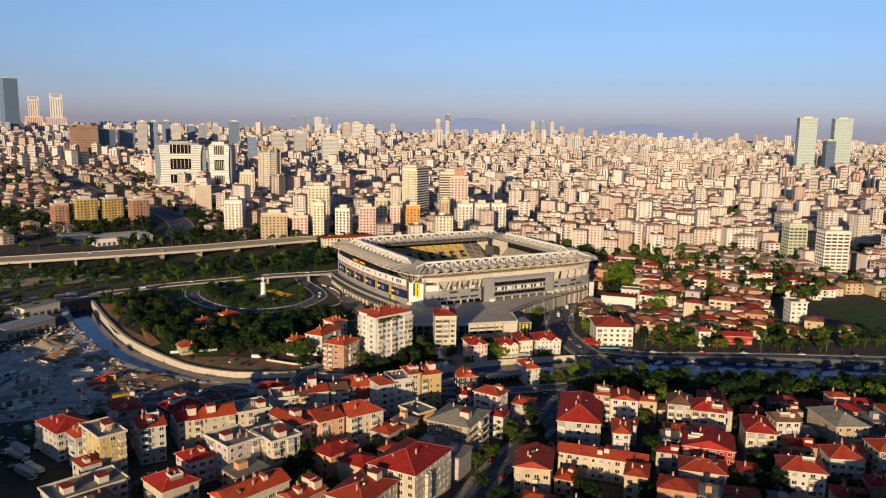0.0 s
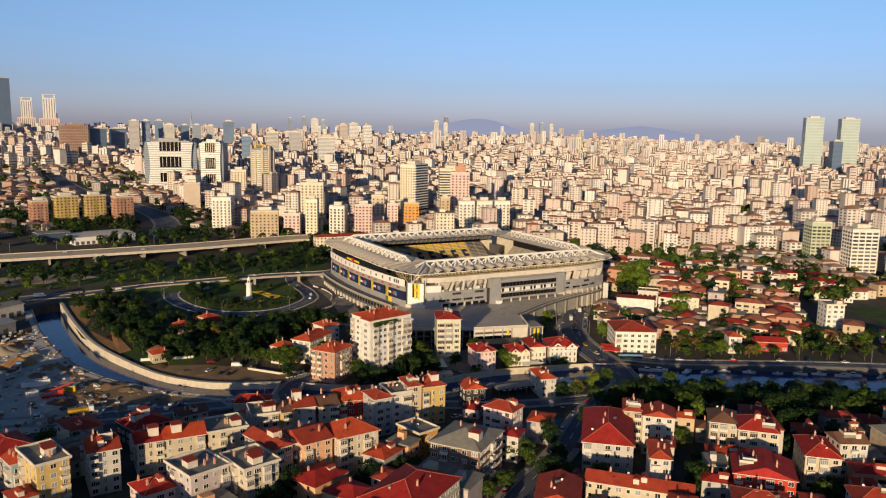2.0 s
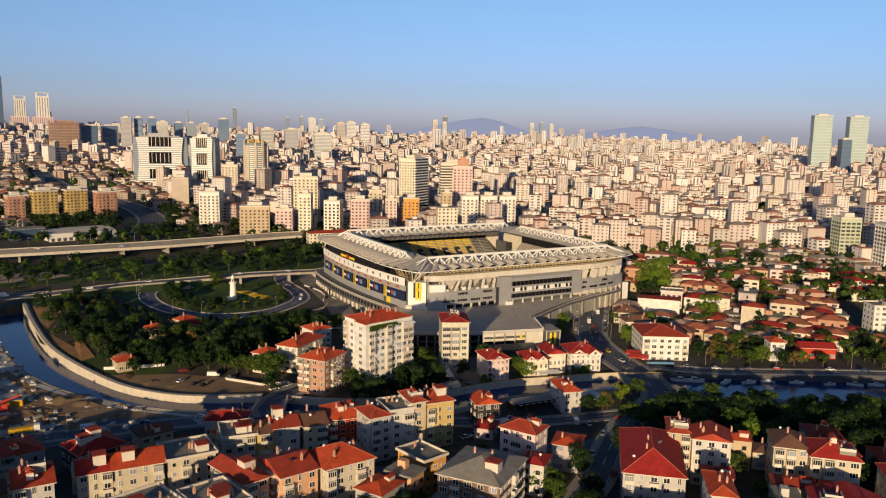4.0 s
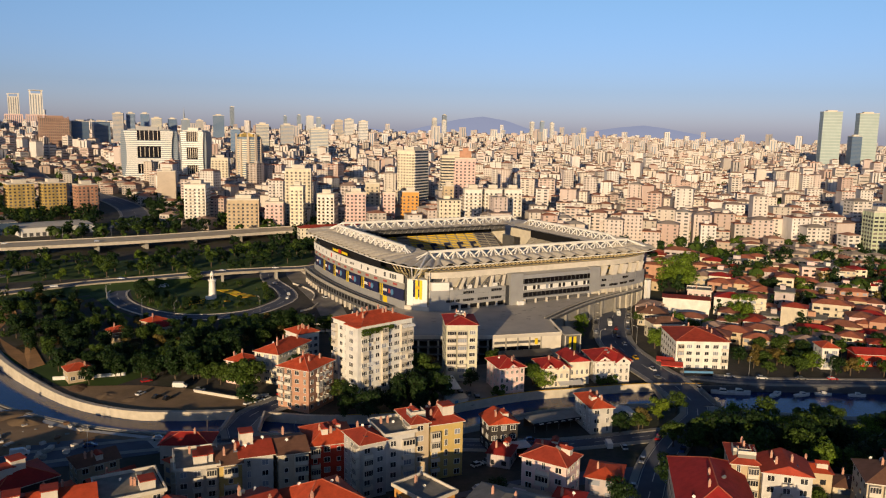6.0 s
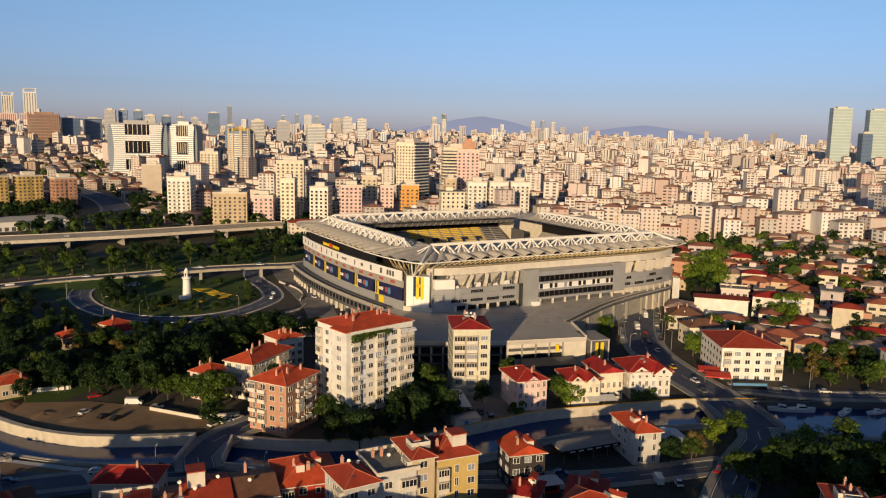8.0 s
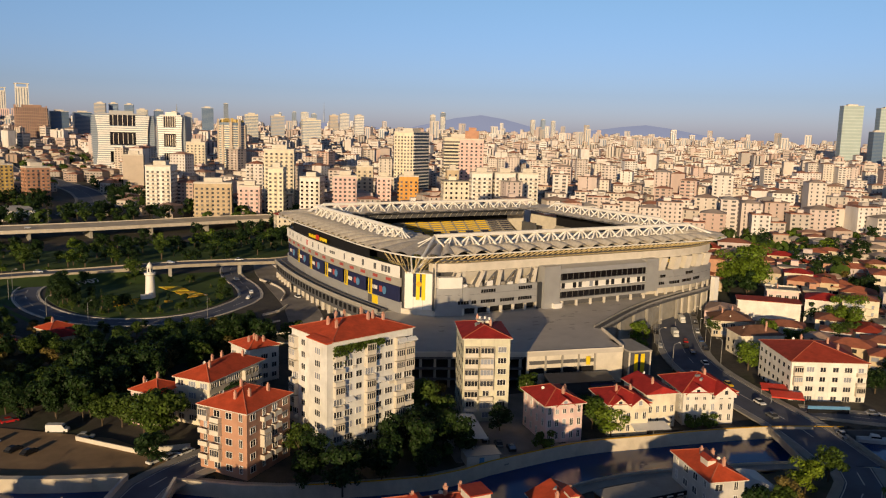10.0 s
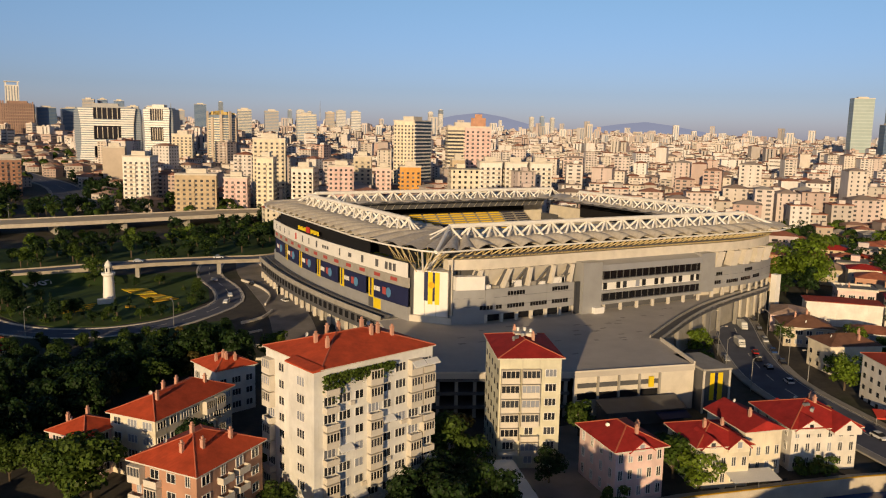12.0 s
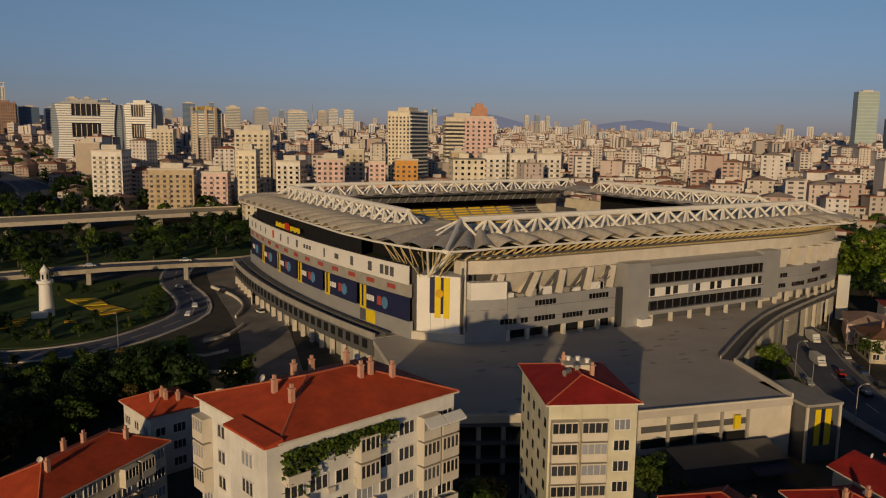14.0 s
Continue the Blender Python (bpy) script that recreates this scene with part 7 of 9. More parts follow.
def zone(x, y):
    """Kind of building at a place: none, low, mid."""
    if -45 < x < 172 and -12 < y < 185 or -60 < x < 112 and -140 < y < 0:
        return None
    if x < -20 and y < 340:
        return None
    if x < 110 and y < 340:
        return None
    if x < 60 and y < 385:
        return None
    if y < -95 + (x - 100) * -0.62 + 14:
        return None
    if 250 < x < 375 and -210 < y < -75:
        return None
    if y < 150 - (x - 180) * 0.15 and x < 420:
        return "low"
    if x < -25 and y < 720 and noise.noise((x * 0.012, y * 0.012, 5)) < 0.22:
        return None
    if x < 0 and y < 1500:
        return "low" if noise.noise((x * 0.01, y * 0.01, 9)) > -0.25 else None
    return "mid"


def fill_city():
    rnd = random.Random(11)
    near, stuff = [], [(MB(), MB(), MB()) for _ in range(3)]
    # rings of blocks outward; the lots grow with distance
    cells = []
    for j in range(26):
        for i in range(30):
            cells.append((108 + i * 14.5 + rnd.uniform(-3, 3), -230 + j * 14.5 + rnd.uniform(-3, 3), 15))
    y = -250
    while y < 4300:
        step = 21 if y < 1500 else 24 if y < 2600 else 28
        x = -1400
        while x < 3600:
            cells.append((x + rnd.uniform(-4, 4), y + rnd.uniform(-4, 4), step))
            x += step
        y += step * 1.05
    for x, y, step in cells:
        dx, dy = x + 225, y + 470
        a = math.atan2(dx, dy)
        if not radians(-6) < a < radians(63):
            continue
        dist = math.hypot(dx, dy)
        if dist > 4500:
            continue
        zn = zone(x, y)
        if (zn == "low" and x > 100) != (step == 15):
            continue
        if zn is None or near_road(x, y, 5 if step == 15 else 9) or taken(x, y, 4 if step == 15 else 7):
            continue
        if noise.noise((x * 0.018, y * 0.018, 1.5)) < -0.36 or step == 15 and rnd.random() < 0.2:
            continue
        rot = -38 + 45 * noise.noise((x * 0.003, y * 0.003, 4.0)) + rnd.choice((0, 0, 90)) + rnd.uniform(-5, 5)
        w, d = rnd.uniform(0.58, 0.92) * step, rnd.uniform(0.55, 0.88) * step
        if step == 15:
            w, d = w * rnd.uniform(0.95, 1.35), d * rnd.uniform(0.95, 1.25)
        if zn == "low":
            fl = rnd.choice((2, 2, 2.4, 3, 3, 3.4)) if rnd.random() < 0.9 else 4.4
            if x < 180 and y < 0:
                fl = min(fl, 2.0)
            hip = rnd.random() < 0.85
        else:
            fl = rnd.choice((3, 4, 5, 5, 6, 6, 7, 7, 8)) + round(3 * noise.noise((x * 0.006, y * 0.006, 7.7)))
            if rnd.random() < 0.1:
                fl = rnd.randrange(10, 15)
            hip = rnd.random() < 0.45
        near.append((dist, x, y, rot, w, d, fl, hip, zn))
    near.sort()
    pal = ["cream", "white", "tan", "pink", "cream", "white", "grey", "brick", "cream"]
    for i, (dist, x, y, rot, w, d, fl, hip, zn) in enumerate(near):
        g = gz(x, y) + (0 if y < 700 else 12 * noise.noise((x * 0.0011, y * 0.0011, 3.1)) * min(1, (y - 700) / 900))
        if i < 165:
            acc = (MB(), MB(), MB())
            box_house(acc, 0, 0, 0, 0, w, d, fl * 3, hip, 3.0, rot)
            if zn == "low" and rnd.random() < 0.55:
                # a lower wing
                box_house(acc, w * rnd.choice((-0.55, 0.55)), d * rnd.uniform(-0.4, 0.2), -0.05, 0, w * 0.62, d * 0.7, max(2.7, fl * 3 - 1.6), hip or rnd.random() < 0.5, 3.0, rot)
            e = thing("town_house" if zn == "low" else "apartment_block",
                      ("low house with a weathered red tiled roof" if hip else "low flat-roofed house in pale render") if zn == "low" else
                      ("pale rendered apartment block with a tiled hip roof" if hip else "pale rendered apartment block with a flat roof"), "building", pose(x, y, g, 0, 0, rot), "houses behind the stadium")
            col = pal[rnd.randrange(len(pal))]
            if zn == "low":
                col = rnd.choice(("cream", "white", "lilac", "tan", "pink", "brick", "buff", "cream", "tan"))
            part("wall", acc[0], WALLS[col], e)
            part("roof", acc[1], rnd.choice((M_TILE[0], M_DUSTY[0], M_DUSTY[2], M_TILE[2], M_DUSTY[3], M_DUSTY[2], M_DUSTY[0])) if hip else M_FLAT, e)
            tagged(part("glazing", acc[2], M_GLASS, e), kind="stuff")
        else:
            k = 2 if zn == "low" else 0 if dist < 1600 else 1
            box_house(stuff[k], x, y, g, rot, w, d, fl * 3, hip, 3.0, 0, dist > 1500)
    for k, acc in enumerate(stuff):
        e = thing("city_houses", ("dense pale apartment blocks with red and grey roofs" if k == 0 else "hazy sea of pale apartment blocks towards the skyline" if k == 1 else "low brown-roofed old houses beside the motorway"), "buildings", kind="stuff")
        tagged(part("walls", acc[0], CITY_WALLS if k < 2 else TOWN_WALLS, e), kind="stuff")
        tagged(part("roofs", acc[1], CITY_ROOFS, e), kind="stuff")
        tagged(part("windows", acc[2], CITY_GLASS, e), kind="stuff")


def long_house():
    """A long rendered house with a red roof between the stadium and the viaduct."""
    acc = (MB(), MB(), MB())
    box_house(acc, 0, 0, 0, 0, 56, 12, 15, True, 3.0, -6)
    e = thing("long_house", "long cream house with a red tiled roof behind the stadium", "building", pose(60, 262, gz(60, 262), 0, 0, -6), "houses behind the stadium")
    part("wall", acc[0], WALLS["cream"], e), part("roof", acc[1], M_TILE[0], e)
    tagged(part("glazing", acc[2], M_GLASS, e), kind="stuff")


long_house()


def fill_south():
    """Houses between the south bank rows, and unseen town behind the camera placed for shade."""
    rnd = random.Random(23)
    pal = ["buff", "tan", "tan", "lilac", "grey", "brick", "lilac", "salmon", "offwhite"]
    spots = [(-262 + i * 5.0, -334 + j * 5.0) for i in range(78) for j in range(46)]
    rnd.shuffle(spots)
    wood_edge = [(0, -150), (20, -146), (60, -154), (130, -194), (300, -300), (300, -340), (205, -300), (120, -248), (70, -236), (30, -214), (2, -196)]
    for x, y in spots:
        if near_road(x, y, 6.5) or inside(x, y, wood_edge) or y > interp(x, (-262, -216, -215, -190, -110, -90, -60, 0, 40), (-205, -205, -140, -106, -104, -122, -140, -168, -168)):
            continue
        rot = interp(x, (-260, -150, -110, -70, 0, 100), (18, 16, 30, 38, 48, 60)) + rnd.choice((0, 90)) + rnd.uniform(-3, 3)
        w, d = rnd.choice(((9, 11), (11, 13), (8, 12), (12, 15), (7, 9)))
        if clash(x, y, rot, w, d, rnd.choice((0.1, 0.4, 3.0, 6.0))) or any(inside(*p, RIVER) or near_road(*p, 1.2) for p in corners(x, y, rot, w + 4, d + 4)) or noise.noise((x * 0.03, y * 0.03, 6.0)) < -0.32:
            continue
        RECTS.append((x, y, rot, w, d))
        FOOT.append((x, y, 0.5 * math.hypot(w, d) - 1))
        fl, hip = rnd.choice((2, 2.4, 3, 3, 3.4) if y < -170 else (1.4, 2, 2.4)), rnd.random() < 0.78
        acc = (MB(), MB(), MB())
        box_house(acc, 0, 0, 0, 0, w, d, fl * 3, hip, 3.0, rot)
        e = thing("town_house", "close-set house with a red tiled roof" if hip else "close-set house with a flat grey roof", "building", pose(x, y, gz(x, y), 0, 0, rot), "houses on the south bank")
        part("wall", acc[0], WALLS[rnd.choice(pal)], e)
        part("roof", acc[1], M_TILE[rnd.choice((0, 1, 2, 2, 0, 3))] if hip else M_FLAT, e)
        tagged(part("glazing", acc[2], M_GLASS, e), kind="stuff")
        part("chimney", CHIM, None, e, "rendered chimney with cap", m=pose(w * 0.2, d * 0.15, fl * 3 + 0.6))
        if hip and rnd.random() < 0.5:
            part("dormer", DORMER, None, e, m=pose(-w * 0.15, -d * 0.22, fl * 3 + 0.7))
        if rnd.random() < 0.2:
            part("satellite_dish", DISH, None, e, "white satellite dish", m=pose(-w * 0.2, d * 0.1, fl * 3 + 1.8, 0, 0, rnd.uniform(-40, 40)))
    # Unseen blocks behind the camera; their heights are chosen to shade the south bank.
    acc = (MB(), MB(), MB())
    for j in range(20):
        for i in range(40):
            x, y = -700 + i * 23 + rnd.uniform(-4, 4), -345 - j * 23 + rnd.uniform(-4, 4)
            if near_road(x, y, 6) or rnd.random() < 0.12:
                continue
            box_house(acc, x, y, gz(x, y), rnd.choice((10, 100, 20)), rnd.uniform(13, 19), rnd.uniform(13, 19), rnd.choice((5, 6, 7, 7)) * 3, rnd.random() < 0.7)
    # Unseen blocks west of the view, tall enough to shade the works yard.
    for j in range(17):
        for i in range(19):
            x, y = -690 + i * 23 + rnd.uniform(-4, 4), -330 + j * 23 + rnd.uniform(-4, 4)
            if x > -264 or near_road(x, y, 6) or rnd.random() < 0.1:
                continue
            box_house(acc, x, y, gz(x, y), rnd.choice((10, 100, 20)), rnd.uniform(13, 20), rnd.uniform(13, 20), (rnd.choice((5, 6, 6, 6.4)) if y < -70 else rnd.choice((3, 4, 4))) * 3, rnd.random() < 0.7)
    e = thing("city_houses", "unseen red-roofed apartment blocks of the southern town, placed for shade", "buildings", kind="stuff")
    tagged(part("walls", acc[0], CITY_WALLS, e), kind="stuff")
    tagged(part("roofs", acc[1], CITY_ROOFS, e), kind="stuff")
    tagged(part("windows", acc[2], CITY_GLASS, e), kind="stuff")


fill_city()
fill_south()


# ------------------------------------------------------------------ trees
def tree_meshes(seed, r, h, trunk_h, leaf, n_clump, n_leaf, tall=1.0, mat=0):
    """Trunk with limbs, and a crown of many small leaf sprays in uneven clumps."""
    rnd = random.Random(seed)
    tb = MB().tube((0, 0, -0.5), (0.1, 0, trunk_h), 0.28, 6, 0, 0.2)
    cl = []
    for k in range(n_clump):
        a, t = rnd.uniform(0, 2 * math.pi), rnd.random()
        rr = r * math.sqrt(rnd.random()) * (0.95 - 0.55 * abs(t - 0.4))
        c = Vector((math.cos(a) * rr, math.sin(a) * rr, trunk_h * 0.75 + (h - trunk_h * 0.75) * (0.12 + 0.78 * t)))
        cl.append((c, r * rnd.uniform(0.26, 0.46)))
        if k % 2 == 0:
            tb.tube((0.05, 0, trunk_h * rnd.uniform(0.55, 1.0)), tuple(c), 0.12, 5, 0, 0.03)
    cb = MB()
    for k in range(int(n_leaf * 1.7)):
        c, q = cl[k % n_clump]
        d = Vector((rnd.gauss(0, 1), rnd.gauss(0, 1), rnd.gauss(0.25, 1))).normalized()
        p = c + Vector((d.x, d.y, d.z * 0.8 * tall)) * q * rnd.uniform(0.72, 1.08)
        nrm = (d + Vector((rnd.uniform(-.6, .6), rnd.uniform(-.6, .6), rnd.uniform(-.2, .8)))).normalized()
        a = nrm.cross(Vector((rnd.gauss(0, 1), rnd.gauss(0, 1), rnd.gauss(0, 1)))).normalized()
        b = nrm.cross(a)
        s = leaf * 0.76 * rnd.uniform(0.6, 1.3)
        v = [p - a * s, p - b * s * 0.7 + nrm * 0.1 * s, p + a * s, p + b * s * 0.7 + nrm * 0.1 * s]
        cb.add(v, [(0, 1, 2, 3)])
    return tb.mesh("trunk", [M_BARK]), cb.mesh("crown", [M_LEAF[mat]])


KINDS = {}
for key, args in dict(
    broad=(1, 4.6, 11, 3.2, 0.55, 22, 1150, 1.0, 0), broad2=(2, 4.2, 9.5, 2.6, 0.52, 20, 1050, 1.0, 1), bright=(3, 4.4, 9.0, 2.5, 0.5, 20, 1050, 1.0, 2),
    dark=(4, 5.2, 13, 3.6, 0.6, 26, 1250, 1.0, 0), dry=(5, 3.8, 8.5, 2.6, 0.5, 16, 800, 1.0, 3), slim=(6, 1.9, 12, 1.6, 0.4, 14, 620, 1.3, 0), bush=(7, 2.2, 3.6, 0.5, 0.42, 10, 380, 1.0, 1),
    big=(8, 6.6, 15, 4.0, 0.6, 34, 1900, 1.0, 2)).items():
    KINDS[key] = tree_meshes(*args)
TREE_LABEL = dict(broad="dark green broadleaf tree with a dense crown", broad2="green broadleaf tree with an uneven crown", bright="sunlit yellow-green broadleaf tree", dark="tall dark evergreen broadleaf tree",
                  dry="thin tree with brownish autumn leaves", slim="slim dark cypress-like tree", bush="low rounded green bush", big="very large sunlit spreading tree")
TREE_H = dict(broad=11, broad2=9.5, bright=9, dark=13, dry=8.5, slim=12, bush=3.6, big=15)
TREES = []
tr_ = random.Random(5)


def tree(kind, x, y, s=1.0, z=None, group="trees", gap=0.0):
    if group == "park trees":
        # the park gets lower towards the loop road
        away = (math.hypot((x + 73) / 50, (y - 103) / 52) - 1) * 51
        s = min(s, max(0.16, (2.2 + 0.16 * away) / TREE_H[kind]))
    TREES.append((kind, x, y, s, group, tr_.uniform(0, 360), tr_.uniform(0.9, 1.1)))


def grove(poly, step, kinds, s0, s1, group, avoid=True, skip=0.0):
    """Trees set out over an area, keeping off roads and houses."""
    xs_, ys_ = [p[0] for p in poly], [p[1] for p in poly]
    y = min(ys_)
    while y < max(ys_):
        x = min(xs_)
        while x < max(xs_):
            px, py = x + tr_.uniform(-0.4, 0.4) * step, y + tr_.uniform(-0.4, 0.4) * step
            if inside(px, py, poly) and tr_.random() > skip and not (avoid and (near_road(px, py, 2.5) or taken(px, py, 0.5) or inside(px, py, RIVER))):
                tree(tr_.choice(kinds), px, py, tr_.uniform(s0, s1), group=group)
            x += step
        y += step


# the wooded park
grove([(-180, 110), (-176, 50), (-160, 2), (-146, -28), (-124, -20), (-106, -34), (-92, -26), (-80, -14), (-66, 0), (-50, 14), (-40, 45), (-60, 48), (-95, 52), (-120, 66), (-132, 100), (-136, 130)],
      7.4, ("broad", "dark", "broad2", "dark", "broad", "dry", "broad2", "bush", "dark"), 0.5, 1.0, "park trees", skip=0.1)
grove([(-152, -14), (-128, -30), (-104, -48), (-98, -40), (-120, -22), (-146, -6)], 6.5, ("broad2", "dark", "broad"), 0.6, 0.95, "park trees")
grove([(-112, -30), (-96, -36), (-88, -58), (-100, -60)], 8, ("broad2", "dark"), 0.8, 1.1, "park trees")
grove([(-110, -24), (-92, -22), (-66, -2), (-50, 16), (-58, 26), (-86, 10), (-112, -8)], 6.5, ("dark", "broad", "dark", "broad2"), 0.7, 1.05, "park trees")
tree("broad2", -92.5, -57.5, 1.35, group="park trees")
tree("broad2", -96.5, -52.5, 1.1, group="park trees")
grove([(-112, 104), (-104, 94), (-97, 112), (-101, 126), (-110, 130)], 5, ("dark", "broad", "slim", "broad2"), 0.45, 0.75, "lawn trees")
# between the blocks below the stadium
for k, x, y, s in (("dark", -48, -93, 0.8), ("broad", -40, -90, 0.9), ("dark", -36, -86, 0.75), ("broad", -58, -96, 0.8), ("dark", -66, -92, 0.7), ("broad", -70, -98, 0.75), ("dark", -52, -100, 0.7), ("broad", -44, -104, 0.65),
                   ("dark", -74, -58, 0.9), ("broad", -98, -72, 0.8), ("dark", -31, -98, 0.7), ("bush", -58, -88, 1.3), ("bush", -48, -88, 1.2), ("broad2", -66, -82, 0.8), ("broad2", -30, -74, 1.15), ("broad2", -27, -80, 0.9), ("dry", -22, -66, 0.9), ("broad", -33, -92, 0.9), ("dark", -42, -98, 0.9), ("broad", -54, -102, 0.85), ("dark", -64, -104, 0.9),
                   ("broad2", -64, -66, 1.0), ("broad", -68, -60, 0.8), ("broad2", 9.5, -97, 1.05), ("bright", 10.5, -103, 0.9), ("bush", 35, -108, 1.2), ("bush", 39, -109, 1.4), ("broad", -14, -88, 0.7),
                   ("broad2", 6, -72, 0.8), ("bush", 10, -76, 1.3), ("broad", -46, -30, 0.9), ("broad2", -40, 5, 1.0), ("dark", -52, -5, 1.0), ("broad", -60, 8, 1.1), ("broad", -38, -40, 0.8),
                   ("bush", -36, -96, 1.5), ("bush", -25, -92, 1.4), ("bush", -10, -102, 1.3), ("dry", -29, -60, 0.7)):
    tree(k, x, y, s, group="trees between the blocks")
# along the avenue and around the low houses
for k, x, y, s in (("bright", 82, -36, 0.85), ("bright", 92, -78, 1.0), ("bright", 100, -70, 0.8), ("broad2", 117, -40, 0.75), ("bright", 72, -48, 0.6), ("broad2", 66, -52, 0.5), ("big", 198, 11, 1.5), ("big", 203, 14, 1.6), ("dark", 188, 4, 1.0), ("broad", 180, 8, 0.8), ("big", 211, 24, 1.3), ("big", 198, 26, 1.2),
                   ("broad", 204, 20, 1.1), ("bright", 214, 40, 1.0), ("broad2", 176, 44, 1.0), ("big", 172, -61, 1.0), ("big", 174, -54, 0.9), ("dark", 174, -42, 0.8), ("big", 224, -64, 0.9), ("big", 230, -70, 0.8), ("big", 251, -22, 0.9), ("big", 316, 53, 1.0), ("big", 260, -30, 0.8), ("dark", 238, 20, 1.0), ("broad", 230, -10, 0.9), ("broad2", 214, -36, 0.9), ("dark", 206, -52, 0.8)):
    tree(k, x, y, s, group="trees past the avenue")
grove([(104, -112), (150, -92), (240, -126), (250, -190), (190, -182), (140, -147), (108, -127)], 7.2, ("broad2", "broad2", "broad", "dry", "bright"), 0.55, 0.9, "quay trees", skip=0.12)
grove([(170, 60), (300, 50), (420, 0), (480, 60), (420, 130), (260, 150), (180, 120)], 11.5, ("broad", "broad2", "bright", "bright", "dark"), 0.75, 1.25, "trees past the avenue", skip=0.35)
grove([(210, -70), (330, -80), (420, -60), (420, 0), (260, 40)], 11.5, ("broad", "broad2", "dark", "bright", "dry"), 0.65, 1.15, "trees past the avenue", skip=0.38)
grove([(118, -40), (172, -62), (240, -70), (236, -118), (160, -92), (112, -70)], 12, ("broad2", "bright", "dry", "dark"), 0.6, 1.0, "trees past the avenue", skip=0.45)
# the wood on the south bank
for k, x, y, s in (("bright", 27, -148, 0.85), ("broad2", 37, -146.5, 0.8), ("bright", 33, -166, 0.9), ("broad2", 12, -170, 0.9), ("broad2", 20, -174, 0.95), ("bright", 47, -164, 0.85), ("dry", 16, -152, 0.8), ("broad", 6, -152, 0.7), ("broad2", 57, -168, 0.9)):
    tree(k, x, y, s, group="south bank wood")
grove([(34, -168), (62, -172), (90, -190), (135, -216), (205, -258), (300, -314), (290, -330), (205, -272), (135, -230), (90, -204), (60, -186), (34, -180)],
      6.6, ("broad2", "broad2", "broad", "bright"), 0.65, 0.95, "south bank wood", skip=0.05)
grove([(20, -178), (58, -188), (90, -206), (140, -234), (205, -276), (280, -324), (280, -338), (200, -294), (120, -250), (70, -238), (30, -216), (8, -190)],
      7.4, ("broad2", "broad", "broad2", "broad2", "dark", "bright"), 0.8, 1.2, "south bank wood", skip=0.04)
grove([(10, -152), (30, -158), (18, -200), (0, -196)], 7.5, ("broad2", "dry", "broad"), 0.5, 0.8, "south bank wood", skip=0.1)
grove([(-170, -196), (-120, -196), (-90, -206), (-95, -222), (-150, -215)], 9, ("broad", "dark"), 0.6, 0.9, "garden trees", skip=0.25)
grove([(-20, -270), (10, -250), (40, -285), (60, -320), (-40, -330), (-60, -290)], 9, ("broad", "broad2", "dark"), 0.8, 1.2, "garden trees", skip=0.3)
grove([(30, -232), (62, -250), (84, -292), (54, -270)], 8, ("broad", "dark"), 0.8, 1.1, "garden trees", skip=0.3)
for k, x, y, s in (("broad2", -52, -200, 1.0), ("bright", -48, -204, 0.8), ("broad", -58, -194, 0.8), ("broad2", -204, -118, 0.9), ("broad", -196, -122, 0.8)):
    tree(k, x, y, s, group="garden trees")
grove([(-260, -330), (110, -335), (70, -240), (0, -185), (-120, -172), (-215, -195), (-262, -210)], 8.5, ("broad", "dark", "broad2", "dark"), 0.55, 0.95, "garden trees", skip=0.3)
# along the motorway and behind the lawn
grove([(-260, 175), (-200, 172), (-120, 178), (-60, 172), (-30, 160), (-6, 178), (10, 240), (-20, 262), (-90, 238), (-165, 250), (-280, 262)], 10.5, ("broad", "broad2", "broad2", "broad", "bright", "bush"), 0.6, 1.15, "motorway trees", skip=0.3)
grove([(-150, 336), (-60, 340), (0, 372), (60, 412), (30, 430), (-40, 420), (-110, 400), (-160, 384)], 13, ("broad", "dark", "broad2"), 0.8, 1.2, "motorway trees", skip=0.25)
grove([(-330, 440), (-100, 430), (-95, 520), (-110, 640), (-150, 720), (-330, 720)], 15, ("broad", "dark", "broad2", "broad"), 0.8, 1.2, "motorway trees", skip=0.3)
grove([(-45, 460), (0, 460), (10, 600), (-30, 720), (-60, 700)], 14, ("broad", "dark", "broad2"), 0.8, 1.2, "motorway trees", skip=0.3)
grove([(-50, 400), (-24, 400), (-20, 600), (-40, 700), (-55, 560)], 15, ("broad", "dark"), 0.8, 1.2, "motorway trees", skip=0.25)
grove([(-230, 160), (-206, 130), (-240, 60), (-300, 80), (-300, 160)], 16, ("broad", "broad2"), 0.7, 1.0, "yard trees", skip=0.45)
grove([(-10, 186), (30, 200), (70, 250), (120, 330), (60, 330), (10, 280)], 12, ("broad", "dark", "broad2"), 0.8, 1.2, "motorway trees", skip=0.3)
for x, y, s in ((-96, 92, 0.5), (-104, 100, 0.5), (-99, 84, 0.4), (-88, 76, 0.45), (-60, 74, 0.35), (-48, 84, 0.4), (-110, 112, 0.5)):
    tree("slim", x, y, s, group="lawn trees")
for x, y, s in ((-74, 142, 1.1), (-96, 136, 0.7), (-41, 104, 0.4), (-39, 112, 0.4), (-43, 96, 0.4), (-78, 68, 0.35), (-64, 69, 0.35)):
    tree("broad2", x, y, s, group="lawn trees")


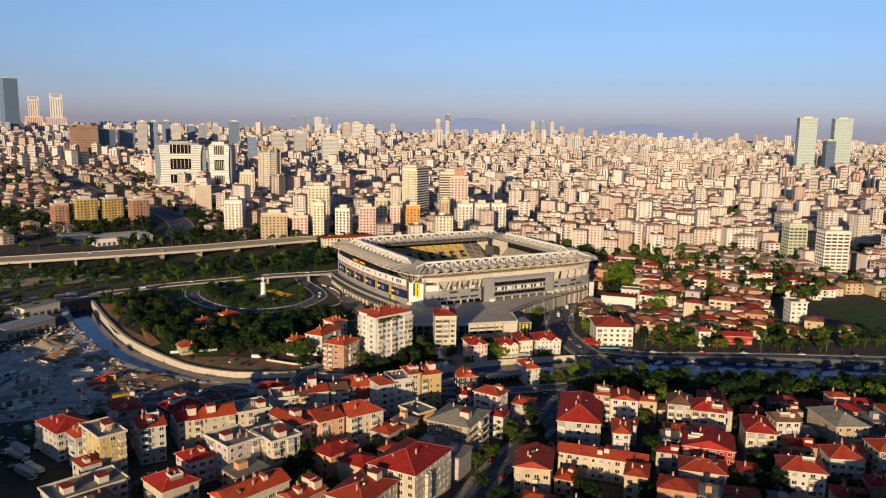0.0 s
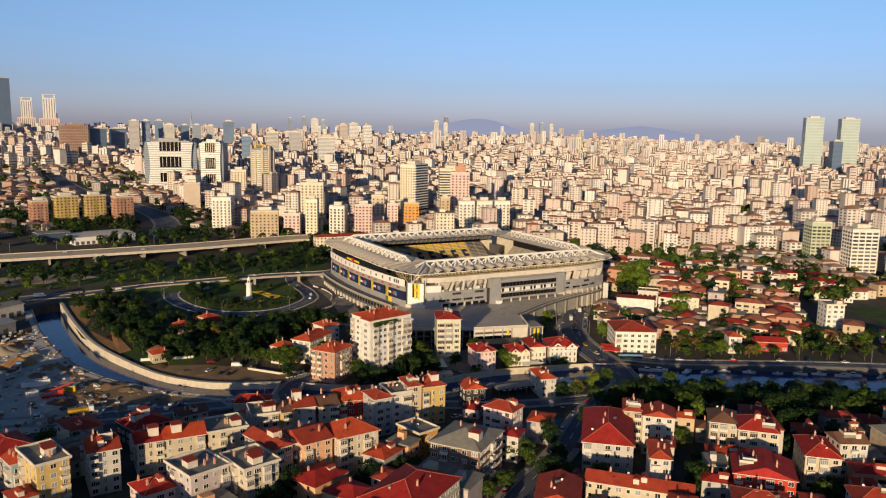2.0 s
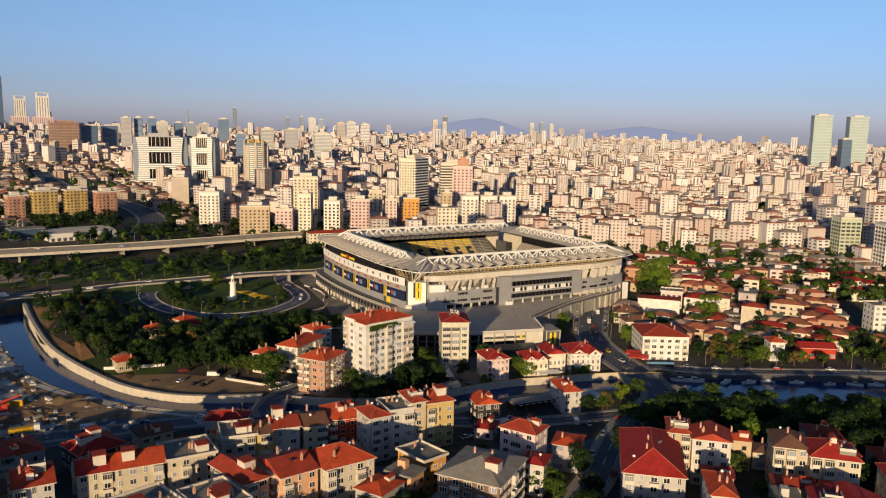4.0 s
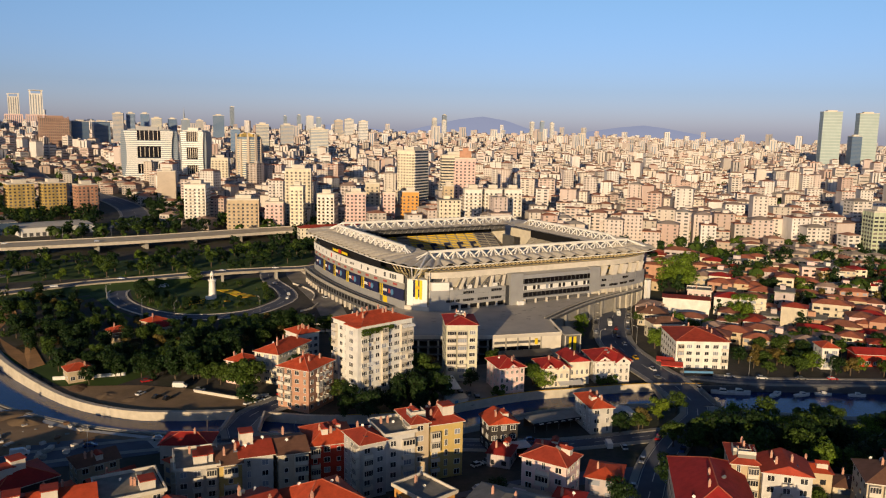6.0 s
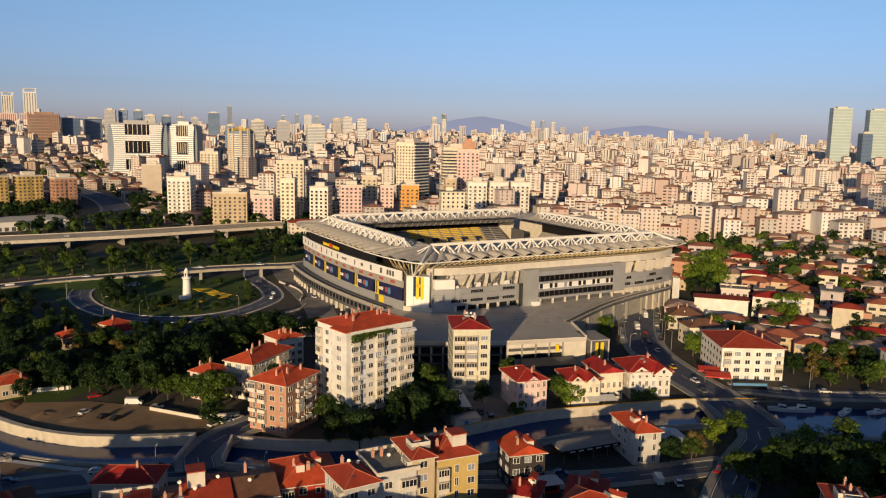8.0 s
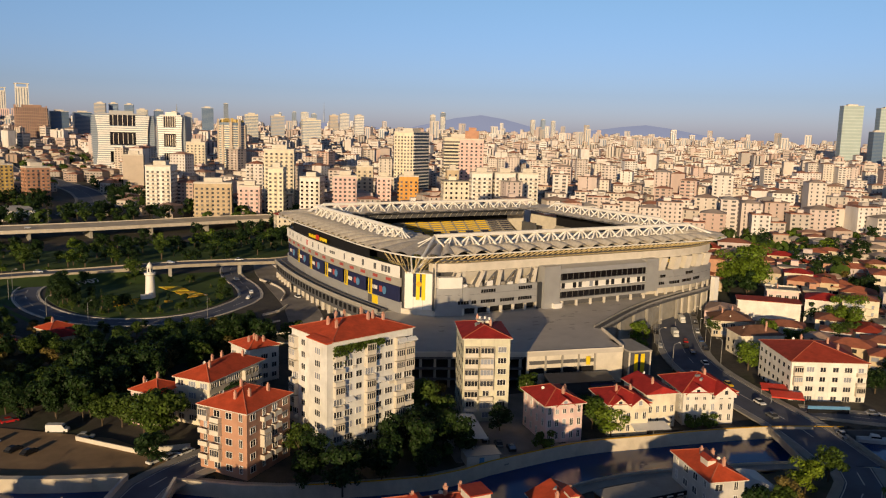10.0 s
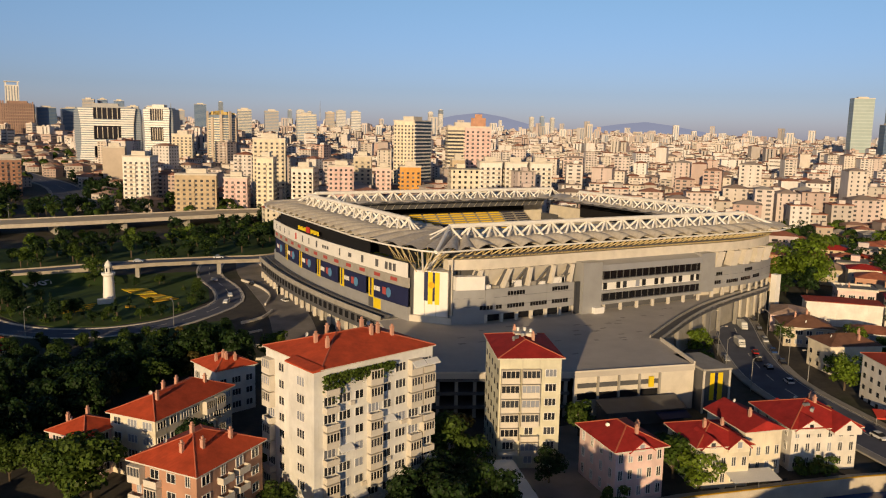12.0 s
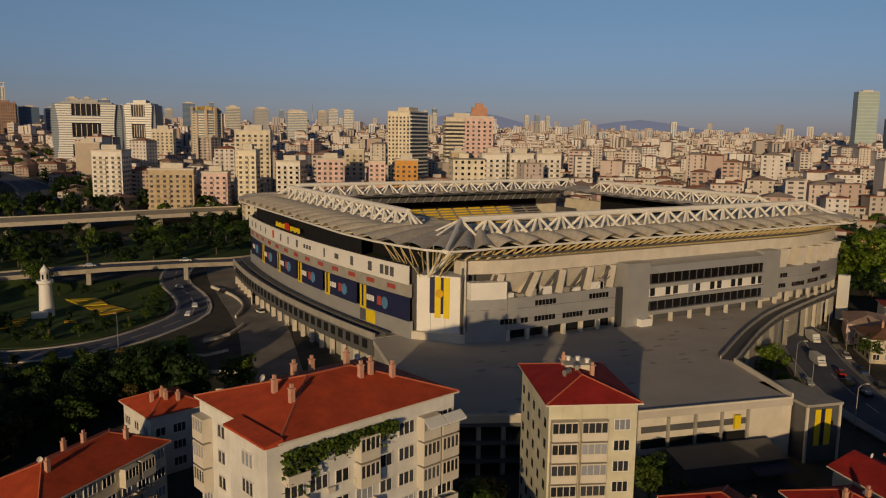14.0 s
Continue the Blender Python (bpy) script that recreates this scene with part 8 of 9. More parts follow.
lr = random.Random(14)
for k in range(46):
    a, q = lr.uniform(0, 2 * math.pi), math.sqrt(lr.uniform(0.25, 1.0))
    x, y = -75 + 34 * q * math.cos(a), 104 + 36 * q * math.sin(a)
    if not (-70 < x < -46 and 86 < y < 122) and not (x < -78 and y > 112) and math.hypot(x + 73, y - 97.5) > 6:
        tree(lr.choice(("slim", "bush", "bush", "broad", "slim", "broad2")), x, y, lr.uniform(0.3, 0.5), group="lawn trees")
grove([(-184, 140), (-180, 124), (-134, 134), (-124, 120), (-112, 146)], 9, ("broad", "slim", "bush", "broad2"), 0.4, 0.75, "lawn trees", skip=0.25)


grove([(-109, 96), (-100, 80), (-88, 68), (-80, 72), (-86, 92), (-94, 112), (-104, 124)], 6.2, ("slim", "dark", "bush", "broad", "slim"), 0.35, 0.55, "lawn trees", skip=0.15)
for k in range(13):
    a = radians(186 + 12 * k)
    tree(("broad", "bush", "broad2")[k % 3], -74 + 35 * math.cos(a), 102 + 36 * math.sin(a), (0.42, 0.8, 0.38)[k % 3], group="lawn trees")


def plant_trees():
    """The trees nearest to the stadium's forecourt stand singly; the others are one joined wood."""
    TREES.sort(key=lambda a: math.hypot(a[1] + 55, a[2] + 80))
    wood, stems = [[], [], [], []], MB()
    src = {}
    for k, (tm, cm) in KINDS.items():
        co = np.empty(len(cm.vertices) * 3)
        cm.vertices.foreach_get("co", co)
        src[k] = co.reshape(-1, 4, 3)[:, [0, 1, 3]]
    for i, (kind, x, y, s, group, rz, st_) in enumerate(TREES):
        if i < 155:
            e = thing("tree" if kind != "bush" else "bush", TREE_LABEL[kind], "tree" if kind != "bush" else "bush",
                      pose(x, y, gz(x, y), 0, 0, rz) @ Matrix.Diagonal((s, s, s * st_, 1)), group)
            part("trunk", KINDS[kind][0], None, e)
            part("crown", KINDS[kind][1], None, e)
            continue
        away = math.hypot(x + 55, y + 80)
        step, grow = (8, 2.8) if away > 460 else (4, 2.0) if away > 330 else (2, 1.5) if away > 215 and group != "lawn trees" else (1, 1.2 if away > 215 else 1.35)
        q = src[kind][::step, :3]
        mid = q.mean(axis=1, keepdims=True)
        q = mid + (q - mid) * grow
        c, sn = math.cos(radians(rz)), math.sin(radians(rz))
        q = q * np.array([s, s, s * st_])
        q = np.stack([q[..., 0] * c - q[..., 1] * sn + x, q[..., 0] * sn + q[..., 1] * c + y, q[..., 2] + gz(x, y)], -1)
        wood[dict(broad=0, dark=0, slim=0, broad2=1, bush=1, bright=2, big=2, dry=3)[kind]].append(q)
        stems.tube((x, y, gz(x, y) - 0.5), (x, y, gz(x, y) + 4 * s), 0.3 * s, 5)
    e = thing("wood", "dark green wood of many broadleaf trees", "trees", kind="stuff")
    for k, qs in enumerate(wood):
        if not qs:
            continue
        v = np.concatenate(qs).reshape(-1, 3)
        n = len(v) // 3
        me = bpy.data.meshes.new("crowns")
        me.vertices.add(len(v))
        me.vertices.foreach_set("co", v.ravel())
        me.loops.add(len(v))
        me.loops.foreach_set("vertex_index", np.arange(len(v)))
        me.polygons.add(n)
        me.polygons.foreach_set("loop_start", np.arange(0, len(v), 3))
        me.update(calc_edges=True)
        me.materials.append(M_LEAF[k])
        tagged(part("crowns", me, None, e), kind="stuff")
    tagged(part("stems", stems, M_BARK, e), kind="stuff")


plant_trees()


def far_greenery():
    """Tree clumps between the far houses, one joined mesh."""
    rnd = random.Random(21)
    cb = MB()
    n = 0
    while n < 1500:
        a, dist = radians(rnd.uniform(-4, 60)), rnd.uniform(650, 2600)
        x, y = -225 + dist * math.sin(a), -470 + dist * math.cos(a)
        if (x < 190 and y < 190) or (x < 60 and y < 330) or near_road(x, y, 2) or noise.noise((x * 0.018, y * 0.018, 1.5)) > -0.05 or taken(x, y, 1):
            continue
        n += 1
        g = gz(x, y)
        r = rnd.uniform(3.0, 6.5)
        for k in range(42):
            d = Vector((rnd.gauss(0, 1), rnd.gauss(0, 1), rnd.gauss(0.3, 1))).normalized()
            p = Vector((x, y, g + r * 1.3)) + Vector((d.x * r, d.y * r, d.z * r * 0.9)) * rnd.uniform(0.6, 1.05)
            b = d.cross(Vector((0, 0, 1))).normalized()
            c = d.cross(b)
            s = r * rnd.uniform(0.22, 0.42)
            cb.add([p - b * s, p - c * s, p + b * s, p + c * s], [(0, 1, 2, 3)])
    tagged(part("far_trees", cb, M_LEAF[1]), "dark green tree crowns between far houses", "trees", kind="stuff")


far_greenery()


# ------------------------------------------------------------------ monument, vehicles, boats, lamps, small things
def lathe(profile, n=20, mi=0, mb=None):
    """A body of revolution about z from (radius, height) pairs."""
    mb = mb or MB()
    v = [(r * math.cos(2 * math.pi * i / n), r * math.sin(2 * math.pi * i / n), z) for r, z in profile for i in range(n)]
    f = [(k * n + i, k * n + (i + 1) % n, (k + 1) * n + (i + 1) % n, (k + 1) * n + i) for k in range(len(profile) - 1) for i in range(n)]
    return mb.add(v, f, mi)


L = thing("lighthouse_monument", "white round lighthouse monument with a gallery and lantern", "monument", pose(-73, 97.5, gz(0, 97.5)))
part("shaft", lathe([(2.3, -0.5), (2.15, 0.5), (1.75, 9.6), (1.75, 10.0)]), M_WHITE, L, "white tapered shaft", True)
part("gallery", lathe([(1.7, 9.6), (2.3, 10.0), (2.3, 10.9), (2.1, 10.9), (2.1, 10.3), (1.2, 10.3)]), M_WHITE, L, "", True)
part("lantern", lathe([(1.2, 10.3), (1.15, 13.2), (1.35, 13.3), (0.9, 14.4), (0.3, 15.1), (0.0, 15.6)]), M_WHITE, L, "", True)
for k in range(6):
    a = k * math.pi / 3
    part("lantern_window", MB().cbox(1.16 * math.cos(a), 1.16 * math.sin(a), 11.2, 0.12, 0.5, 1.5, math.degrees(a)), M_GLASS, L)
part("annex", MB().box(-4.2, -3.6, -0.3, 0.2, -1.4, 1.9), M_WHITE, L)


def patch(name, label, category, pts, off, mat, thick=0.25):
    mb = MB().prism(pts, -thick, 0)
    mb.v = [(x, y, z + gz(x, y) + off) for x, y, z in mb.v]
    return tagged(part(name, mb, mat), label, category)


for k, (a, b, c, d) in enumerate((((-66.6, 118), (-57.5, 116), (-55.4, 104.4), (-63, 105)), ((-62, 103.4), (-54.6, 103), (-49.6, 92), (-58.8, 90)))):
    for j in range(3):
        t0, t1 = j / 3 + 0.02, (j + 1) / 3 - 0.02
        q = [(lerp(a[0], d[0], t0), lerp(a[1], d[1], t0)), (lerp(b[0], c[0], t0), lerp(b[1], c[1], t0)), (lerp(b[0], c[0], t1), lerp(b[1], c[1], t1)), (lerp(a[0], d[0], t1), lerp(a[1], d[1], t1))]
        patch("flower_bed", "bed of yellow and orange flowers on the lawn", "flower bed", q, 0.42, M_FLOWER if (k + j) % 2 else M_YELLOW)
patch("flower_bed", "small bed of yellow flowers on the lawn", "flower bed", [(-69.2, 85), (-66, 83.8), (-65.8, 86.5), (-69, 87.6)], 0.4, M_FLOWER)
for pts, h in ((((-38, 48), (-30, 52), (-24, 60)), 0.9), (((-46, 24), (-36, 20)), 0.8), (((-44, 10), (-34, 6), (-30, 4)), 0.7), (((-50, 40), (-40, 36), (-34, 38)), 0.6), (((-20, 118), (-17, 100), (-18, 84), (-24, 70)), 1.0)):
    kb = MB()
    ribbon(kb, smooth_line(pts, 4), 0, 0.45, lambda x, y: gz(x, y) + h, 0, h + 0.4)
    tagged(part("kerb_wall", kb, M_PALE), "low pale kerb wall on the forecourt", "wall", kind="structure")
hoard = smooth_line([(-1.8, 160), (-3.6, 138), (-6.2, 118), (-10, 100), (-14.5, 86)])
hb = MB()
ribbon(hb, hoard, 0, 0.3, lambda x, y: gz(x, y) + 3.2, 0, 3.4)
tagged(part("hoarding", hb, M_PALE), "pale hoarding wall beside the street below the stadium", "wall", kind="structure")
for k in range(4):
    patch("flower_bed", "narrow bed of yellow flowers on the lawn", "flower bed", [(-90 + k * 0.6, 84 + k * 3), (-80 + k * 0.8, 86 + k * 3), (-80 + k * 0.8, 87 + k * 3), (-90 + k * 0.6, 85 + k * 3)], 0.36, M_FLOWER)
num = bpy.data.curves.new("lawn_numerals", "FONT")
num.body, num.size, num.extrude = "1907", 6.5, 0.15
num.materials.append(M_CANVAS)
tagged(new("lawn_numerals", num), "pale planted numerals 1907 on the lawn", "numerals").matrix_basis = pose(-100, 132.5, gz(0, 132) + 0.75, 11, 0, 22)


# vehicles
def car_thing(colour, length=4.3, width=1.75, h=1.45, van=False):
    """A car: body with bonnet and boot, glazed cabin, wheels with rims, lamps."""
    e = thing("car" if not van else "van", "", "car" if not van else "van")
    paint = plain("car_paint_" + colour[0], colour[1], 0.25, 0.05, 1.0, 0.1, 0.5, 0)
    l, w = length / 2, width / 2
    z0, z1 = 0.32, 0.85 if not van else 1.2

    def loft(name, secs, mat):
        mb = MB()
        v, f = [], []
        for x, hw, a, b in secs:
            v += [(x, -hw, a), (x, hw, a), (x, hw * 0.94, b), (x, -hw * 0.94, b)]
        for i in range(len(secs) - 1):
            o = 4 * i
            f += [(o + k, o + (k + 1) % 4, o + 4 + (k + 1) % 4, o + 4 + k) for k in range(4)]
        f += [(0, 3, 2, 1), tuple(len(v) - 4 + k for k in range(4))]
        return part(name, mb.add(v, f), mat, e)

    loft("body", [(-l, w * 0.86, z0 + 0.1, z1 - 0.12), (-l + 0.15, w * 0.97, z0, z1), (l - 1.2, w, z0, z1), (l - 0.2, w * 0.95, z0, z1 - 0.14), (l, w * 0.84, z0 + 0.1, z1 - 0.3)], paint)
    if van:
        loft("cabin", [(-l + 0.05, w * 0.95, z1, h + 0.6), (l - 1.4, w * 0.95, z1, h + 0.6), (l - 0.8, w * 0.93, z1, z1 + 0.05)], paint)
        loft("windscreen", [(l - 1.45, w * 0.9, z1 + 0.1, h + 0.5), (l - 0.9, w * 0.88, z1 + 0.08, z1 + 0.3)], M_GLASS)
    else:
        loft("cabin", [(-l + 0.35, w * 0.86, z1 - 0.02, z1 + 0.05), (-l + 0.95, w * 0.84, z1 - 0.02, h - 0.04), (l - 1.9, w * 0.84, z1 - 0.02, h - 0.04), (l - 1.1, w * 0.86, z1 - 0.02, z1 + 0.03)], M_GLASS)
        loft("roof", [(-l + 0.95, w * 0.78, h - 0.05, h), (l - 1.95, w * 0.78, h - 0.05, h)], paint)
    for sx in (-l + 0.8, l - 0.85):
        for sy in (-1, 1):
            part("wheel", MB().tube((sx, sy * (w - 0.2), 0.31), (sx, sy * (w + 0.01), 0.31), 0.31, 10), M_TYRE, e)
    return e


CAR_COL = dict(white=(0.75, 0.75, 0.74), black=(0.02, 0.02, 0.022), silver=(0.45, 0.46, 0.47), red=(0.45, 0.02, 0.02), blue=(0.05, 0.10, 0.25), yellow=(0.75, 0.45, 0.02), grey=(0.15, 0.16, 0.17))
CARS = {}
for nm, c in CAR_COL.items():
    e = car_thing((nm, c))
    tagged(e, nm + " saloon car on the asphalt" if nm != "yellow" else "yellow taxi driving on the asphalt", "car", group="cars")
    CARS[nm] = e
VAN = tagged(car_thing(("van", (0.74, 0.74, 0.72)), 5.4, 1.95, 1.5, True), "white delivery van on the road", "van", group="vans")
MINI = tagged(car_thing(("minibus", (0.70, 0.70, 0.66)), 7.2, 2.2, 1.9, True), "white minibus on the avenue", "minibus", group="vans")
used = set()
cr = random.Random(9)


def put(x, y, rot, kind=None, z=None):
    kind = kind or cr.choice(("white", "silver", "black", "grey", "white", "blue", "red", "black"))
    src = CARS.get(kind) or (VAN if kind == "van" else MINI)
    m = pose(x, y, (gz(x, y) + 0.16 if z is None else z), 0, 0, rot)
    if id(src) not in used:
        used.add(id(src))
        src.matrix_basis = m
    else:
        copy_thing(src, m)


def along(line, offs, ts, kinds=None, zf=None, flip=0):
    """Cars along a street, at shares ts of its length and offs metres to its left."""
    for k, t in enumerate(ts):
        i = min(len(line) - 2, int(t * (len(line) - 1)))
        (x, y), (u, v) = line[i], line[i + 1]
        a = math.atan2(v - y, u - x)
        px, py = x - math.sin(a) * offs, y + math.cos(a) * offs
        put(px, py, math.degrees(a) + flip, kinds[k % len(kinds)] if kinds else None, zf(px, py) if zf else None)


OR = lambda x, y: over_river(x, y) + 0.01
put(119.4, -21, 235, "minibus", OR(119, -21)), put(101, -35.5, 235, "minibus", OR(100, -35)), put(82.2, -68.1, 60, "white", OR(82, -68)), put(92.5, -49.4, 55, "black", OR(92, -49))
put(88.3, -56.7, 58, "black", OR(88, -57)), put(66, -104, 255, "white", OR(66, -104)), put(60, -113, 75, "grey", OR(60, -113)), put(71, -88, 250, "yellow", OR(71, -88)), put(98, -44, 50, "red", OR(98, -44))
along(AVENUE, 8.0, [0.2, 0.25, 0.3, 0.35, 0.4, 0.45, 0.5, 0.56, 0.92], None, OR)
along(SOUTH_AV, 4.6, [0.2, 0.28, 0.36, 0.44, 0.52, 0.6, 0.68], None, OR)
along(AVENUE, -8.2, [0.08, 0.14, 0.26, 0.38, 0.48, 0.58], None, OR)
along(SOUTH_AV, -4.6, [0.16, 0.24, 0.32, 0.4, 0.48, 0.56], None, OR)
along(SIDE, 3.2, [0.08, 0.12, 0.17, 0.22, 0.3, 0.36, 0.42, 0.5, 0.58], None, None)
along(SOUTH_ST, 3.0, [0.2, 0.24, 0.33, 0.4, 0.5, 0.55, 0.6, 0.66, 0.72, 0.78], None, None)
along(SOUTH_ST, -3.0, [0.28, 0.36, 0.46, 0.58, 0.63, 0.7], None, None)
along(YARD_ST, 3.2, [0.1, 0.2, 0.34, 0.4, 0.47, 0.52, 0.58, 0.64, 0.8, 0.86], ["white", "silver", "van", "blue", "white", "black"], None)
for x, y, r, k in ((-129.9, -44.3, 40, "white"), (-125.2, -50.6, 40, "black"), (-122.0, -53.8, 40, "black"), (-126, -31, 10, "red"), (-115.5, -42.2, -25, "van"), (-109.7, -49.2, -25, "silver"),
                   (-96.8, -70.9, 30, "white"), (-93.1, -70.0, 30, "white"), (-89.5, -68.7, 30, "white"), (-83, -66, 30, "red"), (-31.5, 89.9, 80, "white"), (-35.4, 79.0, 60, "white"),
                   (-30.1, 122, 100, "silver"), (-15.4, 73.3, 95, "white"), (-18.2, 108, 95, "black"), (-24, -89, 70, "black"), (-21, -92, 70, "black"), (-19.5, -96, 70, "grey"), (-18, -99.5, 70, "black"),
                   (-50.2, -153.4, 10, "white"), (-45.6, -152.6, 10, "silver"), (-5.5, -159.8, 60, "van"), (-2.2, -163.4, 60, "white"), (-239, -124, 60, "white"), (-232, -136, 60, "silver"),
                   (-227, -124, 60, "van"), (-229.5, -157, 60, "white"), (-120, 158, 0, "yellow"), (-104, 161.5, 0, "yellow"), (-150, 157, 0, "van"), (-86, 160.5, 0, "white"), (-200, 158, 5, "minibus")):
    put(x, y, r, k)
pr = random.Random(31)
for k in range(15):
    x, y = -247 + 5.0 * (k % 5) + pr.uniform(-0.6, 0.6), -104 - 15 * (k // 5) - 4.2 * (k % 5) + pr.uniform(-1, 1)
    if not near_road(x, y, 1.5) and not clash(x, y, 0, 4, 4, 1):
        put(x, y, 58 + pr.uniform(-5, 5))
for t, o in ((0.1, 5), (0.22, -6), (0.35, 4), (0.5, 6), (0.62, -5), (0.3, -8)):
    along(VIA, o, [t], None, lambda x, y: 0.07)
along(RAMP, 2, [0.3, 0.5, 0.62], ["white", "silver", "white"], lambda x, y: interp(x, (-190, -100, -50, 60), (-7.5, -4.5, -1.6, -1.5)) + 0.07)

# boats at the quay
BOAT = thing("motor_boat", "white motor boat moored at the quay", "boat", group="boats at the quay")
hull, secs = MB(), ((-3.2, 0.9, 0.9), (-1.5, 1.15, 0.95), (1.0, 1.1, 1.05), (2.6, 0.6, 1.2), (3.4, 0.03, 1.35))
v, f = [], []
for x, hw, z in secs:
    v += [(x, -hw, z), (x, -hw * 0.55, 0.0), (x, hw * 0.55, 0.0), (x, hw, z), (x, hw * 0.8, z - 0.15), (x, -hw * 0.8, z - 0.15)]
for i in range(len(secs) - 1):
    o = 6 * i
    f += [(o + k, o + (k + 1) % 6, o + 6 + (k + 1) % 6, o + 6 + k) for k in range(6)]
f += [(5, 4, 3, 2, 1, 0), tuple(range(len(v) - 6, len(v)))]
part("hull", hull.add(v, f), M_WHITE, BOAT)
part("cabin", MB().add([(-0.8, -0.7, 0.8), (1.6, -0.6, 0.9), (1.6, 0.6, 0.9), (-0.8, 0.7, 0.8), (-0.7, -0.6, 1.9), (0.9, -0.5, 1.8), (0.9, 0.5, 1.8), (-0.7, 0.6, 1.9)],
                       [(3, 2, 1, 0), (4, 5, 6, 7), (0, 1, 5, 4), (1, 2, 6, 5), (2, 3, 7, 6), (3, 0, 4, 7)]), M_WHITE, BOAT)
part("window_band", MB().box(-0.72, -0.66, 1.25, 1.2, 0.66, 1.6), M_GLASS, BOAT)
MOOR = [(NORTH_E[i], NORTH_E[i + 1]) for i in range(len(NORTH_E) - 1) if 72 < NORTH_E[i][0] < 250]
for k in range(18):
    p, q = MOOR[k * len(MOOR) // 18]
    p = (p[0] + cr.uniform(0, 3), p[1] - 0.6 * cr.uniform(0, 3))
    a = math.atan2(q[1] - p[1], q[0] - p[0])
    m = pose(p[0] + math.sin(a) * 3.4, p[1] - math.cos(a) * 3.4, WATER - 0.2, 0, 0, math.degrees(a) + cr.choice((0, 180, 20, -20))) @ Matrix.Scale(cr.uniform(0.8, 1.5), 4)
    if k == 0:
        BOAT.matrix_basis = m
    else:
        b = copy_thing(BOAT, m)
        b.matrix_basis = m

# street lamps
LAMP = thing("street_lamp", "grey steel street lamp with a curved arm", "street lamp", group="street lamps")
part("pole", MB().tube((0, 0, 0), (0, 0, 8.6), 0.11, 6, 0, 0.07), M_LAMP, LAMP)
part("arm", MB().tube((0, 0, 8.5), (0.7, 0, 9.2), 0.06, 5).tube((0.7, 0, 9.2), (1.8, 0, 9.4), 0.05, 5), M_LAMP, LAMP)
part("head", MB().box(1.5, -0.16, 9.3, 2.3, 0.16, 9.48), M_PALE, LAMP)
first = True
for line, o, ts, flip in ((AVENUE, 9.6, np.arange(0.08, 0.7, 0.07), -90), (AVENUE, -9.6, np.arange(0.05, 0.7, 0.08), 90), (RING, 6.4, np.arange(0.5, 1.0, 0.12), -90), (SIDE, 5, np.arange(0.1, 0.7, 0.12), -90),
                           (YARD_ST, -6, np.arange(0.1, 0.9, 0.1), 90), (VIA, 12, np.arange(0.1, 0.7, 0.08), -90)):
    for t in ts:
        i = min(len(line) - 2, int(t * (len(line) - 1)))
        (x, y), (u, v_) = line[i], line[i + 1]
        a = math.atan2(v_ - y, u - x)
        px, py = x - math.sin(a) * o, y + math.cos(a) * o
        m = pose(px, py, 0.0 if line is VIA else gz(px, py), 0, 0, math.degrees(a) + flip)
        if first:
            LAMP.matrix_basis, first = m, False
        else:
            copy_thing(LAMP, m)

# the canvas canopy and its shed below the cream tower block
cn = thing("canvas_canopy", "sagging white canvas canopy over a parking yard", "canopy", pose(-25, -90.5, gz(0, -90), 0, 0, -18))
mb, n = MB(), 8
vv = [(lerp(-3, 3, i / n), lerp(-8.5, 8.5, j / n), 4.2 - 0.5 * math.sin(math.pi * i / n) * math.sin(math.pi * j / n) + 0.08 * math.sin(7 * i + 3 * j)) for j in range(n + 1) for i in range(n + 1)]
part("cloth", mb.add(vv, [(j * (n + 1) + i, j * (n + 1) + i + 1, (j + 1) * (n + 1) + i + 1, (j + 1) * (n + 1) + i) for j in range(n) for i in range(n)]), M_CANVAS, cn, "", True)
for x in (-2.9, 2.9):
    for y in (-8.3, 0, 8.3):
        part("post", MB().tube((x, y, 0), (x, y, 4.2), 0.07, 6), M_LAMP, cn)
sh = thing("shed", "small grey shed with a flat tin roof", "shed", pose(-28.5, -102, gz(0, -102), 0, 0, -14))
part("wall", MB().box(-4, -2.5, 0, 4, 2.5, 2.6), M_PALE, sh), part("roof", MB().box(-4.3, -2.8, 2.6, 4.3, 2.8, 2.8), M_CLAD, sh), part("door", MB().box(-1, -2.56, 0, 0.2, -2.5, 2.1), M_BLUE, sh)
# red awnings, blue shop front, cafe canopy
for x, y, w in ((77.5, -100.5, 9), (74.5, -106.5, 9)):
    aw = thing("shop_awning", "bright red canvas shop awning", "awning", pose(x, y, gz(x, y), 0, 0, -42), "shop awnings")
    part("cloth", MB().add([(-w / 2, 2, 3.6), (w / 2, 2, 3.6), (w / 2, -2, 2.8), (-w / 2, -2, 2.8), (-w / 2, -2, 2.4), (w / 2, -2, 2.4)], [(0, 3, 2, 1), (3, 4, 5, 2)]), M_RED, aw)
    for sx in (-1, 1):
        part("post", MB().tube((sx * w / 2, -1.9, 0), (sx * w / 2, -1.9, 2.8), 0.06, 5), M_LAMP, aw)
sf = thing("street_kiosk", "pale blue shop kiosk under the white block", "kiosk", pose(79.6, -116.5, -12.4, 0, 0, -29.5))
part("fascia", MB().box(-6, -0.4, 2.3, 6, 0, 3.2), M_BLUE, sf), part("glazing", MB().box(-6, -0.2, 0.2, 6, 0, 2.3), M_GLASS, sf)
cf = thing("cafe_canopy", "low cafe roof with white and grey canopies beside the river", "canopy", pose(-9, -135.6, gz(0, -135), 0, 0, -5))
